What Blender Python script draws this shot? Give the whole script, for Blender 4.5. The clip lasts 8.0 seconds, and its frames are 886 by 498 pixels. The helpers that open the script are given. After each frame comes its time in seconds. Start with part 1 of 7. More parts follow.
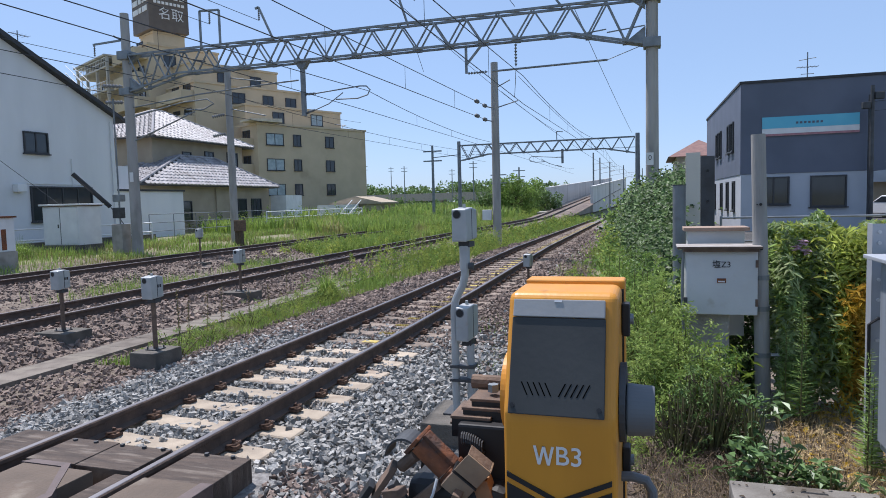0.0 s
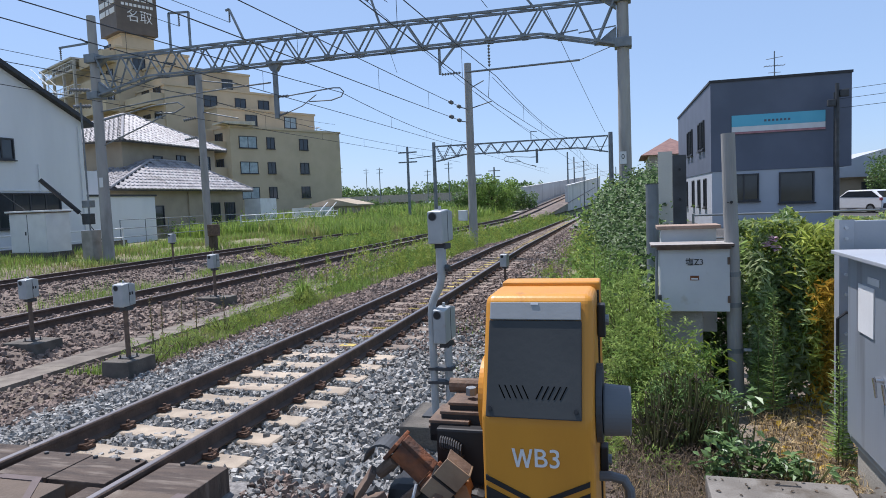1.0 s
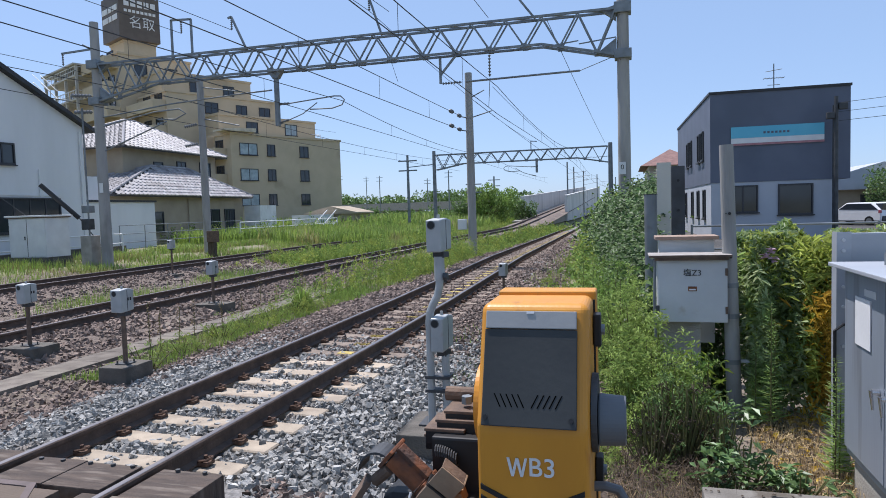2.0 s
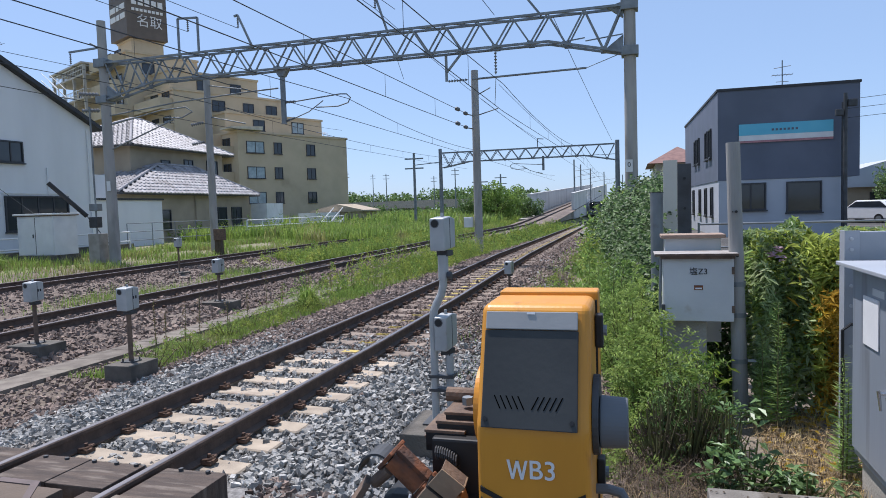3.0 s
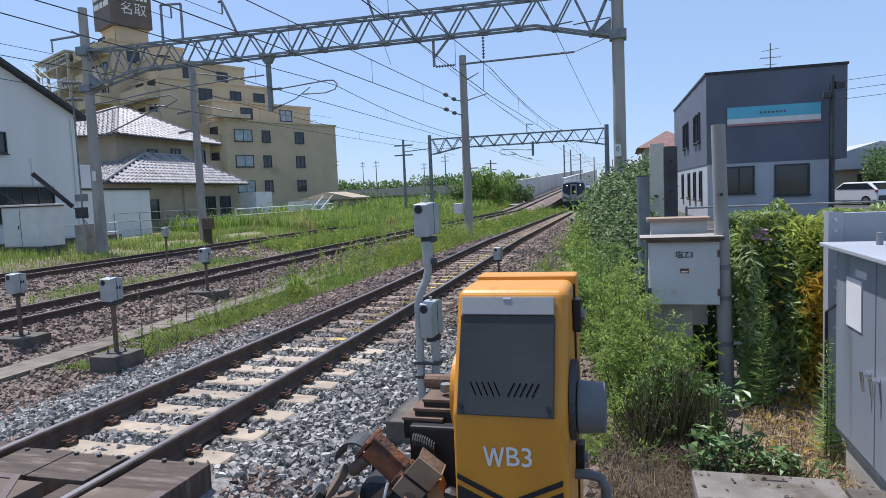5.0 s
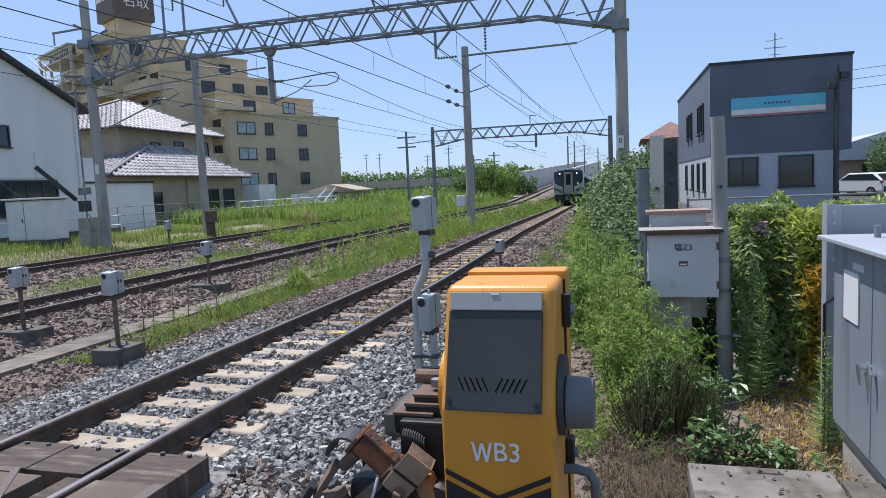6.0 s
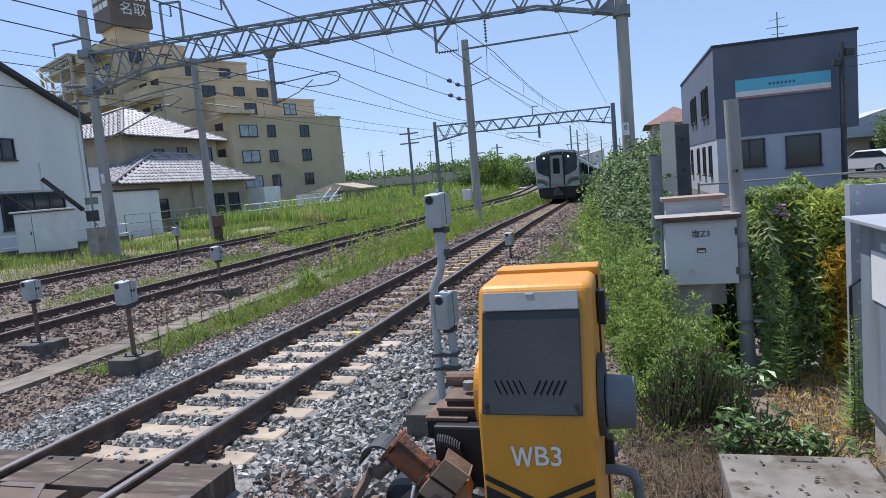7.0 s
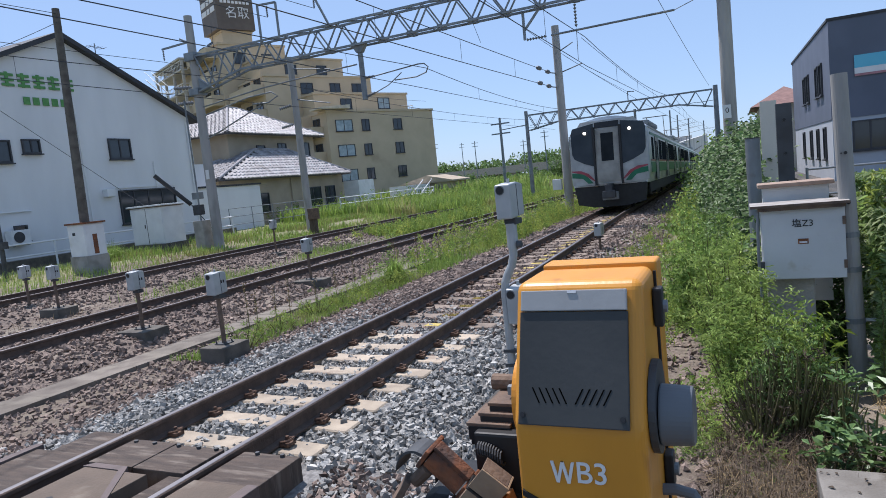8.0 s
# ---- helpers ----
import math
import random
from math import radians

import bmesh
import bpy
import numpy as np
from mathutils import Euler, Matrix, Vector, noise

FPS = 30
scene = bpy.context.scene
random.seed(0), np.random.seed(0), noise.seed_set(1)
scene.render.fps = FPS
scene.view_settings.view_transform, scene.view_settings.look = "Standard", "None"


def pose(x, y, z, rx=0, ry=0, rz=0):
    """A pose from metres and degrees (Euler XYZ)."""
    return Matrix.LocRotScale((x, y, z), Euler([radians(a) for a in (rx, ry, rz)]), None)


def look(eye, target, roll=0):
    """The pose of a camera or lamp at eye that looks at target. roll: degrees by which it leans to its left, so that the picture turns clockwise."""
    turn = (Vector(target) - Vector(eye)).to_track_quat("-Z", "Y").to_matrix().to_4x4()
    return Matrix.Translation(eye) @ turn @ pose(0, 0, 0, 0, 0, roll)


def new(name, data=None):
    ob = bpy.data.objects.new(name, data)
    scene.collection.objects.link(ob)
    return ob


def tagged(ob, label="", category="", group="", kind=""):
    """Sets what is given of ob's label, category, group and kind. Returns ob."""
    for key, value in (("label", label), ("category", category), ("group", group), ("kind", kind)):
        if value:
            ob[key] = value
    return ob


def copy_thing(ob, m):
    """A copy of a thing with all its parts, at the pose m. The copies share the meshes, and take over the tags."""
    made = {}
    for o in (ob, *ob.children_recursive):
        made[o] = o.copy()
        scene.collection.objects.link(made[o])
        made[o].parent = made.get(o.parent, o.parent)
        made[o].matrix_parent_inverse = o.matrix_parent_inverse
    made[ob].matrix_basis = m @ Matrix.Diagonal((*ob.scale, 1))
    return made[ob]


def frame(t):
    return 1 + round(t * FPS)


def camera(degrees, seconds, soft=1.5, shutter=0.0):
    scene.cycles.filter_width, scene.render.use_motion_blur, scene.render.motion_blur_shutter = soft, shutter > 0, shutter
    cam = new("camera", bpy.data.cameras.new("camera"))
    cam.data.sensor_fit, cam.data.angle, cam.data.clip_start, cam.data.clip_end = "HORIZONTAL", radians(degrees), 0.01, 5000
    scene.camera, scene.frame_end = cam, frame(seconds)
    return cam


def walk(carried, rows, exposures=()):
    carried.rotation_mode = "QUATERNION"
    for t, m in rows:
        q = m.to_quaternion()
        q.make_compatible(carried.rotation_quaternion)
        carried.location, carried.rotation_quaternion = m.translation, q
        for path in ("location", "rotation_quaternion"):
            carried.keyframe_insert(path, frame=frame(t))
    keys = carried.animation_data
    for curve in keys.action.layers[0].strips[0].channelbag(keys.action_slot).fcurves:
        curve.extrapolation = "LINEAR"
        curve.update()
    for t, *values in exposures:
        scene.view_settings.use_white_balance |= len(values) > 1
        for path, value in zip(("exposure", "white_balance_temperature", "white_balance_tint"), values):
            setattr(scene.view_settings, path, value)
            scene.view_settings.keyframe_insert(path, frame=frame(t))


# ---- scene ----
cam = camera(68.1, 8.0, soft=0.9)
PATH = [
    (0, (3.805, -2.271, 1.743), (3.199, -0.371, 1.599), -1.5),
    (0.5, (3.792, -2.282, 1.743), (3.253, -0.36, 1.615), -1.1),
    (1, (3.808, -2.265, 1.755), (3.27, -0.344, 1.611), -2.3),
    (1.5, (3.816, -2.278, 1.754), (3.286, -0.353, 1.638), -1.9),
    (3, (3.835, -2.239, 1.759), (3.28, -0.322, 1.635), -1.8),
    (3.5, (3.853, -2.232, 1.764), (3.286, -0.319, 1.635), -2.9),
    (4, (3.864, -2.231, 1.753), (3.313, -0.315, 1.589), -3.6),
    (4.5, (3.872, -2.221, 1.754), (3.35, -0.299, 1.572), -4.1),
    (4.7, (3.871, -2.194, 1.746), (3.344, -0.272, 1.583), -2.5),
    (6, (3.929, -2.163, 1.757), (3.387, -0.247, 1.568), -2.6),
    (6.5, (3.914, -2.123, 1.763), (3.296, -0.232, 1.559), -2.5),
    (7, (3.839, -2.122, 1.777), (3.278, -0.214, 1.573), -5.0),
    (7.5, (3.886, -2.0, 1.767), (3.228, -0.124, 1.55), -7.2),
    (8, (3.96, -1.901, 1.751), (3.131, -0.093, 1.547), -6.0),
]
walk(cam, [(t, look(eye, target, roll)) for t, eye, target, roll in PATH],
     exposures=[(0, 0.3, 6080, 16), (8, 0.3, 6080, 16)])

# ---------------------------------------------------------------- light
SUN_AZ = (-0.80, 0.52)
SUN_EL = radians(66)
world = bpy.data.worlds.new("world")
scene.world = world
world.use_nodes = True
wn = world.node_tree
sky = wn.nodes.new("ShaderNodeTexSky")
sky.sky_type = "NISHITA"
sky.sun_disc = False
sky.sun_elevation = SUN_EL
sky.sun_rotation = math.atan2(SUN_AZ[0], SUN_AZ[1])
sky.air_density, sky.dust_density, sky.ozone_density = 0.8, 0.6, 2.7
veil = wn.nodes.new("ShaderNodeMix")
veil.data_type = "RGBA"
veil.inputs["Factor"].default_value = 0.6
veil.inputs[7].default_value = (2.65, 3.8, 5.3, 1)
wn.links.new(sky.outputs["Color"], veil.inputs[6])
wn.links.new(veil.outputs[2], wn.nodes["Background"].inputs["Color"])
wn.nodes["Background"].inputs["Strength"].default_value = 0.13
sun = new("sun", bpy.data.lights.new("sun", "SUN"))
sun.data.energy, sun.data.angle, sun.data.color = 4.8, radians(0.6), (1.0, 0.95, 0.88)
h = math.hypot(*SUN_AZ)
toward = Vector((SUN_AZ[0] / h * math.cos(SUN_EL), SUN_AZ[1] / h * math.cos(SUN_EL), math.sin(SUN_EL)))
sun.matrix_world = look(toward * 50, (0, 0, 0))
scene.view_settings.exposure = 0.0

# ---------------------------------------------------------------- materials
MATS = {}


def mat(name, a, b=None, scale=6.0, rough=0.8, metal=0.0, bump=0.15, fine=40.0, island=0.0, each=0.0,
        stain=None, stain_scale=1.5, stain_at=0.55, translucent=0.0, emit=None, spec=0.4, stretch=(1, 1, 1)):
    """Two tones mixed by noise, a stain at a larger scale, fine relief, and variation from piece to piece."""
    if name in MATS:
        return MATS[name]
    m = bpy.data.materials.new(name)
    MATS[name] = m
    m.use_nodes = True
    nt = m.node_tree
    N, L = nt.nodes, nt.links
    bs = N["Principled BSDF"]
    b = b or tuple(min(1, c * 0.75) for c in a)
    mp = N.new("ShaderNodeMapping")
    mp.inputs["Scale"].default_value = stretch
    geo = N.new("ShaderNodeNewGeometry")
    L.new(geo.outputs["Position"], mp.inputs["Vector"])
    n1 = N.new("ShaderNodeTexNoise")
    n1.inputs["Scale"].default_value, n1.inputs["Detail"].default_value = scale, 6
    L.new(mp.outputs["Vector"], n1.inputs["Vector"])
    ramp = N.new("ShaderNodeValToRGB")
    ramp.color_ramp.elements[0].position, ramp.color_ramp.elements[1].position = 0.35, 0.65
    ramp.color_ramp.elements[0].color, ramp.color_ramp.elements[1].color = (*b, 1), (*a, 1)
    L.new(n1.outputs["Fac"], ramp.inputs["Fac"])
    out = ramp.outputs["Color"]
    if stain:
        n2 = N.new("ShaderNodeTexNoise")
        n2.inputs["Scale"].default_value, n2.inputs["Detail"].default_value = stain_scale, 5
        L.new(mp.outputs["Vector"], n2.inputs["Vector"])
        r2 = N.new("ShaderNodeValToRGB")
        r2.color_ramp.elements[0].position, r2.color_ramp.elements[1].position = stain_at, stain_at + 0.12
        L.new(n2.outputs["Fac"], r2.inputs["Fac"])
        mx = N.new("ShaderNodeMix")
        mx.data_type = "RGBA"
        L.new(r2.outputs["Color"], mx.inputs["Factor"])
        L.new(out, mx.inputs[6])
        mx.inputs[7].default_value = (*stain, 1)
        out = mx.outputs[2]
    if island or each:
        hs = N.new("ShaderNodeHueSaturation")
        rnd = geo.outputs["Random Per Island"] if island else N.new("ShaderNodeObjectInfo").outputs["Random"]
        mr = N.new("ShaderNodeMapRange")
        k = island or each
        mr.inputs["To Min"].default_value, mr.inputs["To Max"].default_value = 1 - k, 1 + k
        L.new(rnd, mr.inputs["Value"])
        L.new(mr.outputs["Result"], hs.inputs["Value"])
        L.new(out, hs.inputs["Color"])
        out = hs.outputs["Color"]
    L.new(out, bs.inputs["Base Color"])
    bs.inputs["Roughness"].default_value, bs.inputs["Metallic"].default_value = rough, metal
    bs.inputs["Specular IOR Level"].default_value = spec
    if bump:
        n3 = N.new("ShaderNodeTexNoise")
        n3.inputs["Scale"].default_value, n3.inputs["Detail"].default_value = fine, 4
        L.new(mp.outputs["Vector"], n3.inputs["Vector"])
        bp = N.new("ShaderNodeBump")
        bp.inputs["Strength"].default_value, bp.inputs["Distance"].default_value = bump, 0.02
        L.new(n3.outputs["Fac"], bp.inputs["Height"])
        L.new(bp.outputs["Normal"], bs.inputs["Normal"])
    if emit:
        bs.inputs["Emission Color"].default_value, bs.inputs["Emission Strength"].default_value = (*emit[:3], 1), emit[3]
    if translucent:
        tr = N.new("ShaderNodeBsdfTranslucent")
        L.new(out, tr.inputs["Color"])
        ms = N.new("ShaderNodeMixShader")
        ms.inputs["Fac"].default_value = translucent
        L.new(bs.outputs["BSDF"], ms.inputs[1])
        L.new(tr.outputs["BSDF"], ms.inputs[2])
        L.new(ms.outputs["Shader"], N["Material Output"].inputs["Surface"])
    return m


GRASS_GROUND = mat("grassy_soil", (0.16, 0.18, 0.07), (0.21, 0.18, 0.115), 1.3, 0.95, bump=0.6, fine=14, stain=(0.22, 0.19, 0.13), stain_scale=0.25, stain_at=0.58)
BALLAST_GREY = mat("grey_ballast", (0.36, 0.35, 0.325), (0.195, 0.19, 0.178), 9, 0.85, bump=0.5, fine=60, island=0.5, stain=(0.24, 0.20, 0.165), stain_scale=1.6, stain_at=0.6)
BALLAST_BROWN = mat("rusty_ballast", (0.25, 0.19, 0.155), (0.16, 0.12, 0.10), 4, 0.9, bump=0.4, fine=60, island=0.4)
BED_GREY = mat("grey_bed", (0.25, 0.24, 0.23), (0.12, 0.115, 0.11), 22, 0.95, bump=1.0, fine=30, stain=(0.20, 0.165, 0.14), stain_scale=0.5, stain_at=0.5)
SOIL = mat("stony_soil", (0.19, 0.155, 0.12), (0.115, 0.09, 0.07), 9, 0.95, bump=0.9, fine=40, stain=(0.235, 0.20, 0.155), stain_scale=0.7)
TROUGH_LID = mat("trough_concrete", (0.20, 0.172, 0.142), (0.125, 0.105, 0.086), 4, 0.92, bump=0.3, fine=50, each=0.12, stain=(0.20, 0.175, 0.14), stain_scale=2.2)
SLEEPER_DIRTY = mat("dusty_sleeper", (0.25, 0.20, 0.16), (0.17, 0.135, 0.11), 6, 0.9, bump=0.3, fine=70, each=0.2)
BED_BROWN = mat("brown_bed", (0.21, 0.165, 0.135), (0.10, 0.078, 0.065), 20, 0.95, bump=1.0, fine=28, stain=(0.24, 0.20, 0.16), stain_scale=0.4)
RAIL_SIDE = mat("rail_rust", (0.115, 0.08, 0.062), (0.075, 0.054, 0.044), 9, 0.85, metal=0.0, bump=0.3, fine=50)
RAIL_TOP = mat("rail_polish", (0.30, 0.28, 0.28), (0.22, 0.20, 0.195), 3, 0.42, metal=1.0, bump=0.02, stretch=(1, 0.1, 1))
SLEEPER_MAT = mat("sleeper_concrete", (0.45, 0.375, 0.285), (0.32, 0.265, 0.205), 5, 0.9, bump=0.3, fine=70, each=0.16, stain=(0.28, 0.22, 0.17), stain_scale=3.5, stain_at=0.6)
SLEEPER_WOOD = mat("sleeper_timber", (0.13, 0.10, 0.08), (0.08, 0.06, 0.05), 4, 0.9, bump=0.5, stretch=(3, 14, 3), each=0.2)
CLIP_MAT = mat("clip_rust", (0.15, 0.09, 0.06), (0.08, 0.05, 0.04), 30, 0.8, metal=0.3)
CONCRETE = mat("concrete", (0.35, 0.33, 0.295), (0.26, 0.245, 0.215), 3, 0.9, bump=0.3, fine=50, stain=(0.22, 0.20, 0.17), stain_scale=1.4, stain_at=0.6)
CONCRETE_OLD = mat("old_concrete", (0.145, 0.13, 0.11), (0.085, 0.077, 0.066), 4, 0.95, bump=0.5, fine=40, stain=(0.10, 0.095, 0.08), stain_scale=3)
POLE_CONCRETE = mat("pole_concrete", (0.36, 0.35, 0.33), (0.29, 0.28, 0.265), 2.5, 0.85, bump=0.15, stain=(0.24, 0.235, 0.22), stain_scale=2.0, stretch=(1, 1, 0.25))
STEEL_GREY = mat("galvanised_steel", (0.25, 0.27, 0.28), (0.17, 0.185, 0.195), 3, 0.55, metal=0.5, bump=0.05, stain=(0.15, 0.12, 0.10), stain_scale=4, stain_at=0.66)
STEEL_DARK = mat("dark_steel", (0.085, 0.09, 0.095), (0.06, 0.06, 0.062), 4, 0.6, metal=0.5, bump=0.1)
WIRE = mat("wire", (0.07, 0.075, 0.08), None, 4, 0.6, metal=0.4, bump=0)
INSULATOR = mat("insulator", (0.18, 0.19, 0.20), None, 6, 0.35, bump=0)
BOARD = mat("crossing_board", (0.10, 0.074, 0.058), (0.06, 0.046, 0.038), 3, 0.85, bump=0.5, fine=30, stretch=(1, 6, 1), stain=(0.165, 0.135, 0.11), stain_scale=2.5)
ASPHALT = mat("asphalt", (0.075, 0.073, 0.07), (0.045, 0.045, 0.045), 60, 0.92, bump=0.5, fine=120, stain=(0.12, 0.11, 0.10), stain_scale=0.6)
LEAF = mat("leaf_green", (0.29, 0.40, 0.10), (0.13, 0.215, 0.05), 1.6, 0.6, bump=0, island=0.45, translucent=0.35, spec=0.3)
LEAF_DARK = mat("leaf_dark", (0.17, 0.26, 0.08), (0.09, 0.15, 0.045), 1.4, 0.5, bump=0, island=0.5, translucent=0.3, spec=0.4)
IVY = mat("ivy_leaf", (0.125, 0.20, 0.06), (0.045, 0.085, 0.025), 2.2, 0.5, bump=0, island=0.55, translucent=0.3, spec=0.3)
LEAF_YELLOW = mat("leaf_yellow", (0.60, 0.43, 0.05), (0.42, 0.25, 0.04), 3, 0.7, bump=0, island=0.35, translucent=0.35)
BLADE = mat("grass_blade", (0.30, 0.40, 0.09), (0.18, 0.275, 0.055), 0.5, 0.65, bump=0, island=0.35, translucent=0.35, stain=(0.36, 0.33, 0.14), stain_scale=0.35, stain_at=0.56)
DRY = mat("dry_straw", (0.36, 0.27, 0.15), (0.24, 0.17, 0.09), 4, 0.9, bump=0, island=0.3, translucent=0.2)
# dry_straw about half again brighter: the sunlight on it is put into the colour
STRAW_SUNLIT = mat("sunlit_straw", (0.55, 0.43, 0.22), (0.36, 0.26, 0.13), 4, 0.85, bump=0, island=0.35, translucent=0.2)
STEM = mat("stem", (0.10, 0.085, 0.04), (0.14, 0.15, 0.05), 5, 0.9, bump=0)
BARK = mat("bark", (0.12, 0.09, 0.065), (0.07, 0.055, 0.04), 6, 0.95, bump=0.6, stretch=(4, 4, 1))
GLASS_DARK = mat("window_glass", (0.035, 0.042, 0.05), (0.025, 0.03, 0.036), 1.0, 0.06, bump=0.0, spec=0.6)
# paler blue-grey panes than window_glass
GLASS_BRIGHT = mat("pale_glass", (0.33, 0.40, 0.42), (0.22, 0.28, 0.30), 2.0, 0.1, bump=0.0, spec=0.6)
FRAME_DARK = mat("dark_frame", (0.05, 0.05, 0.055), None, 8, 0.5, bump=0)
# darker tone and blotches paint the leaf shadows on the slab along with its dirt
SLAB_MAT = mat("slab_concrete", (0.205, 0.19, 0.168), (0.145, 0.132, 0.115), 5, 0.92, bump=0.35, fine=60, stain=(0.105, 0.09, 0.072), stain_scale=4.5, stain_at=0.54)
TWIG = mat("twig", (0.11, 0.08, 0.055), (0.06, 0.045, 0.03), 6, 0.9, bump=0, island=0.4)
VINE = mat("vine_leaf", (0.47, 0.54, 0.32), (0.24, 0.35, 0.11), 3, 0.4, bump=0, island=0.4, translucent=0.68, spec=0.5)
WHITE_PAINT = mat("white_paint", (0.72, 0.72, 0.71), (0.64, 0.64, 0.635), 2, 0.6, bump=0.05, stain=(0.56, 0.55, 0.52), stain_scale=1.2, stain_at=0.62)
BOX_GREY = mat("box_grey", (0.55, 0.56, 0.56), (0.49, 0.50, 0.50), 3, 0.5, bump=0.05, stain=(0.42, 0.40, 0.36), stain_scale=5, stain_at=0.66)
BLACK = mat("black", (0.02, 0.02, 0.021), None, 6, 0.5, bump=0)


# ---------------------------------------------------------------- building helpers
def part(name, bm, material, parent=None, label="", smooth=False):
    """One mesh object out of a bmesh, under its thing."""
    me = bpy.data.meshes.new(name)
    bm.normal_update()
    bm.to_mesh(me)
    bm.free()
    if smooth:
        for p in me.polygons:
            p.use_smooth = True
    me.materials.append(material)
    ob = new(name, me)
    ob.parent = parent
    if label:
        ob["label"] = label
    return ob


def raw(name, verts, faces, material, parent=None, label="", smooth=False):
    """One mesh object out of computed arrays."""
    me = bpy.data.meshes.new(name)
    me.from_pydata([tuple(v) for v in verts], [], [tuple(f) for f in faces])
    me.validate()
    if smooth:
        for p in me.polygons:
            p.use_smooth = True
    me.materials.append(material)
    ob = new(name, me)
    ob.parent = parent
    if label:
        ob["label"] = label
    return ob


def thing(name, m, label, category, group="", kind=""):
    ob = new(name)
    ob.empty_display_size = 0.1
    ob.matrix_world = m
    return tagged(ob, label, category, group, kind)


def box(bm, x0, x1, y0, y1, z0, z1, bevel=0.0, m=None):
    r = bmesh.ops.create_cube(bm, size=1)
    vs = r["verts"]
    for v in vs:
        v.co = Vector((x0 + (v.co.x + 0.5) * (x1 - x0), y0 + (v.co.y + 0.5) * (y1 - y0), z0 + (v.co.z + 0.5) * (z1 - z0)))
    if bevel:
        es = list({e for v in vs for e in v.link_edges})
        out = bmesh.ops.bevel(bm, geom=es, offset=bevel, segments=2, affect="EDGES", profile=0.6)
        vs = list({v for f in out["faces"] for v in f.verts} | {v for v in vs if v.is_valid})
    if m:
        for v in vs:
            v.co = m @ v.co
    return bm


def B(*boxes, bevel=0.0):
    bm = bmesh.new()
    for b in boxes:
        box(bm, *b[:6], b[6] if len(b) > 6 else bevel)
    return bm


def rod(bm, p, q, r0, r1=None, n=8, caps=True):
    """A round bar from p to q."""
    p, q = Vector(p), Vector(q)
    d = q - p
    if d.length < 1e-6:
        return bm
    m = Matrix.Translation((p + q) / 2) @ d.to_track_quat("Z", "Y").to_matrix().to_4x4()
    bmesh.ops.create_cone(bm, cap_ends=caps, segments=n, radius1=r0, radius2=r0 if r1 is None else r1, depth=d.length, matrix=m)
    return bm


def pipe(bm, pts, r, n=8):
    """A bent tube through the points."""
    pts = [Vector(p) for p in pts]
    rings = []
    for i, p in enumerate(pts):
        d = (pts[min(i + 1, len(pts) - 1)] - pts[max(i - 1, 0)]).normalized()
        a = d.orthogonal().normalized() if not rings else (side - d * side.dot(d)).normalized()
        side = a
        b = d.cross(a)
        rings.append([bm.verts.new(p + (a * math.cos(k * math.tau / n) + b * math.sin(k * math.tau / n)) * r) for k in range(n)])
    for u, w in zip(rings, rings[1:]):
        for k in range(n):
            bm.faces.new((u[k], u[(k + 1) % n], w[(k + 1) % n], w[k]))
    bm.faces.new(rings[0][::-1])
    bm.faces.new(rings[-1])
    return bm


def angle_bar(bm, p, q, w=0.06):
    """A square steel bar from p to q."""
    p, q = Vector(p), Vector(q)
    d = q - p
    m = Matrix.Translation((p + q) / 2) @ d.to_track_quat("Z", "Y").to_matrix().to_4x4()
    return box(bm, -w / 2, w / 2, -w / 2, w / 2, -d.length / 2, d.length / 2, 0, m)


def prism(bm, outline, axis, a, b):
    """An outline of (u, w) pairs pushed along an axis from a to b; u, w are the two other axes in order."""
    def at(u, w, s):
        return {"x": (s, u, w), "y": (u, s, w), "z": (u, w, s)}[axis]
    lo = [bm.verts.new(at(u, w, a)) for u, w in outline]
    hi = [bm.verts.new(at(u, w, b)) for u, w in outline]
    n = len(outline)
    bm.faces.new(lo)
    bm.faces.new(hi[::-1])
    for i in range(n):
        bm.faces.new((lo[i], hi[i], hi[(i + 1) % n], lo[(i + 1) % n]))
    bmesh.ops.recalc_face_normals(bm, faces=bm.faces)
    return bm


def letters(name, text, size, material, parent, m, label="", bold=0.0):
    """Raised lettering in the built-in font, as a mesh."""
    cu = bpy.data.curves.new(name, "FONT")
    cu.body, cu.size, cu.extrude, cu.align_x, cu.align_y = text, size, 0.0015, "CENTER", "CENTER"
    cu.offset = bold
    tmp = bpy.data.objects.new(name, cu)
    me = bpy.data.meshes.new_from_object(tmp)
    bpy.data.objects.remove(tmp)
    me.materials.append(material)
    ob = new(name, me)
    ob.parent = parent
    ob.matrix_local = m
    if label:
        ob["label"] = label
    return ob


rng = np.random.default_rng(7)


def spin(n, tilt=1.0, g=rng):
    """n random turns as matrices."""
    a, b, c = g.uniform(0, math.tau, n), g.uniform(-1, 1, n) * tilt * math.pi / 2, g.uniform(-1, 1, n) * tilt * math.pi / 2
    ca, sa, cb, sb, cc, sc = np.cos(a), np.sin(a), np.cos(b), np.sin(b), np.cos(c), np.sin(c)
    z0 = np.zeros(n)
    o1 = np.ones(n)
    rz = np.stack([np.stack([ca, -sa, z0], 1), np.stack([sa, ca, z0], 1), np.stack([z0, z0, o1], 1)], 1)
    rx = np.stack([np.stack([o1, z0, z0], 1), np.stack([z0, cb, -sb], 1), np.stack([z0, sb, cb], 1)], 1)
    ry = np.stack([np.stack([cc, z0, sc], 1), np.stack([z0, o1, z0], 1), np.stack([-sc, z0, cc], 1)], 1)
    return rz @ rx @ ry


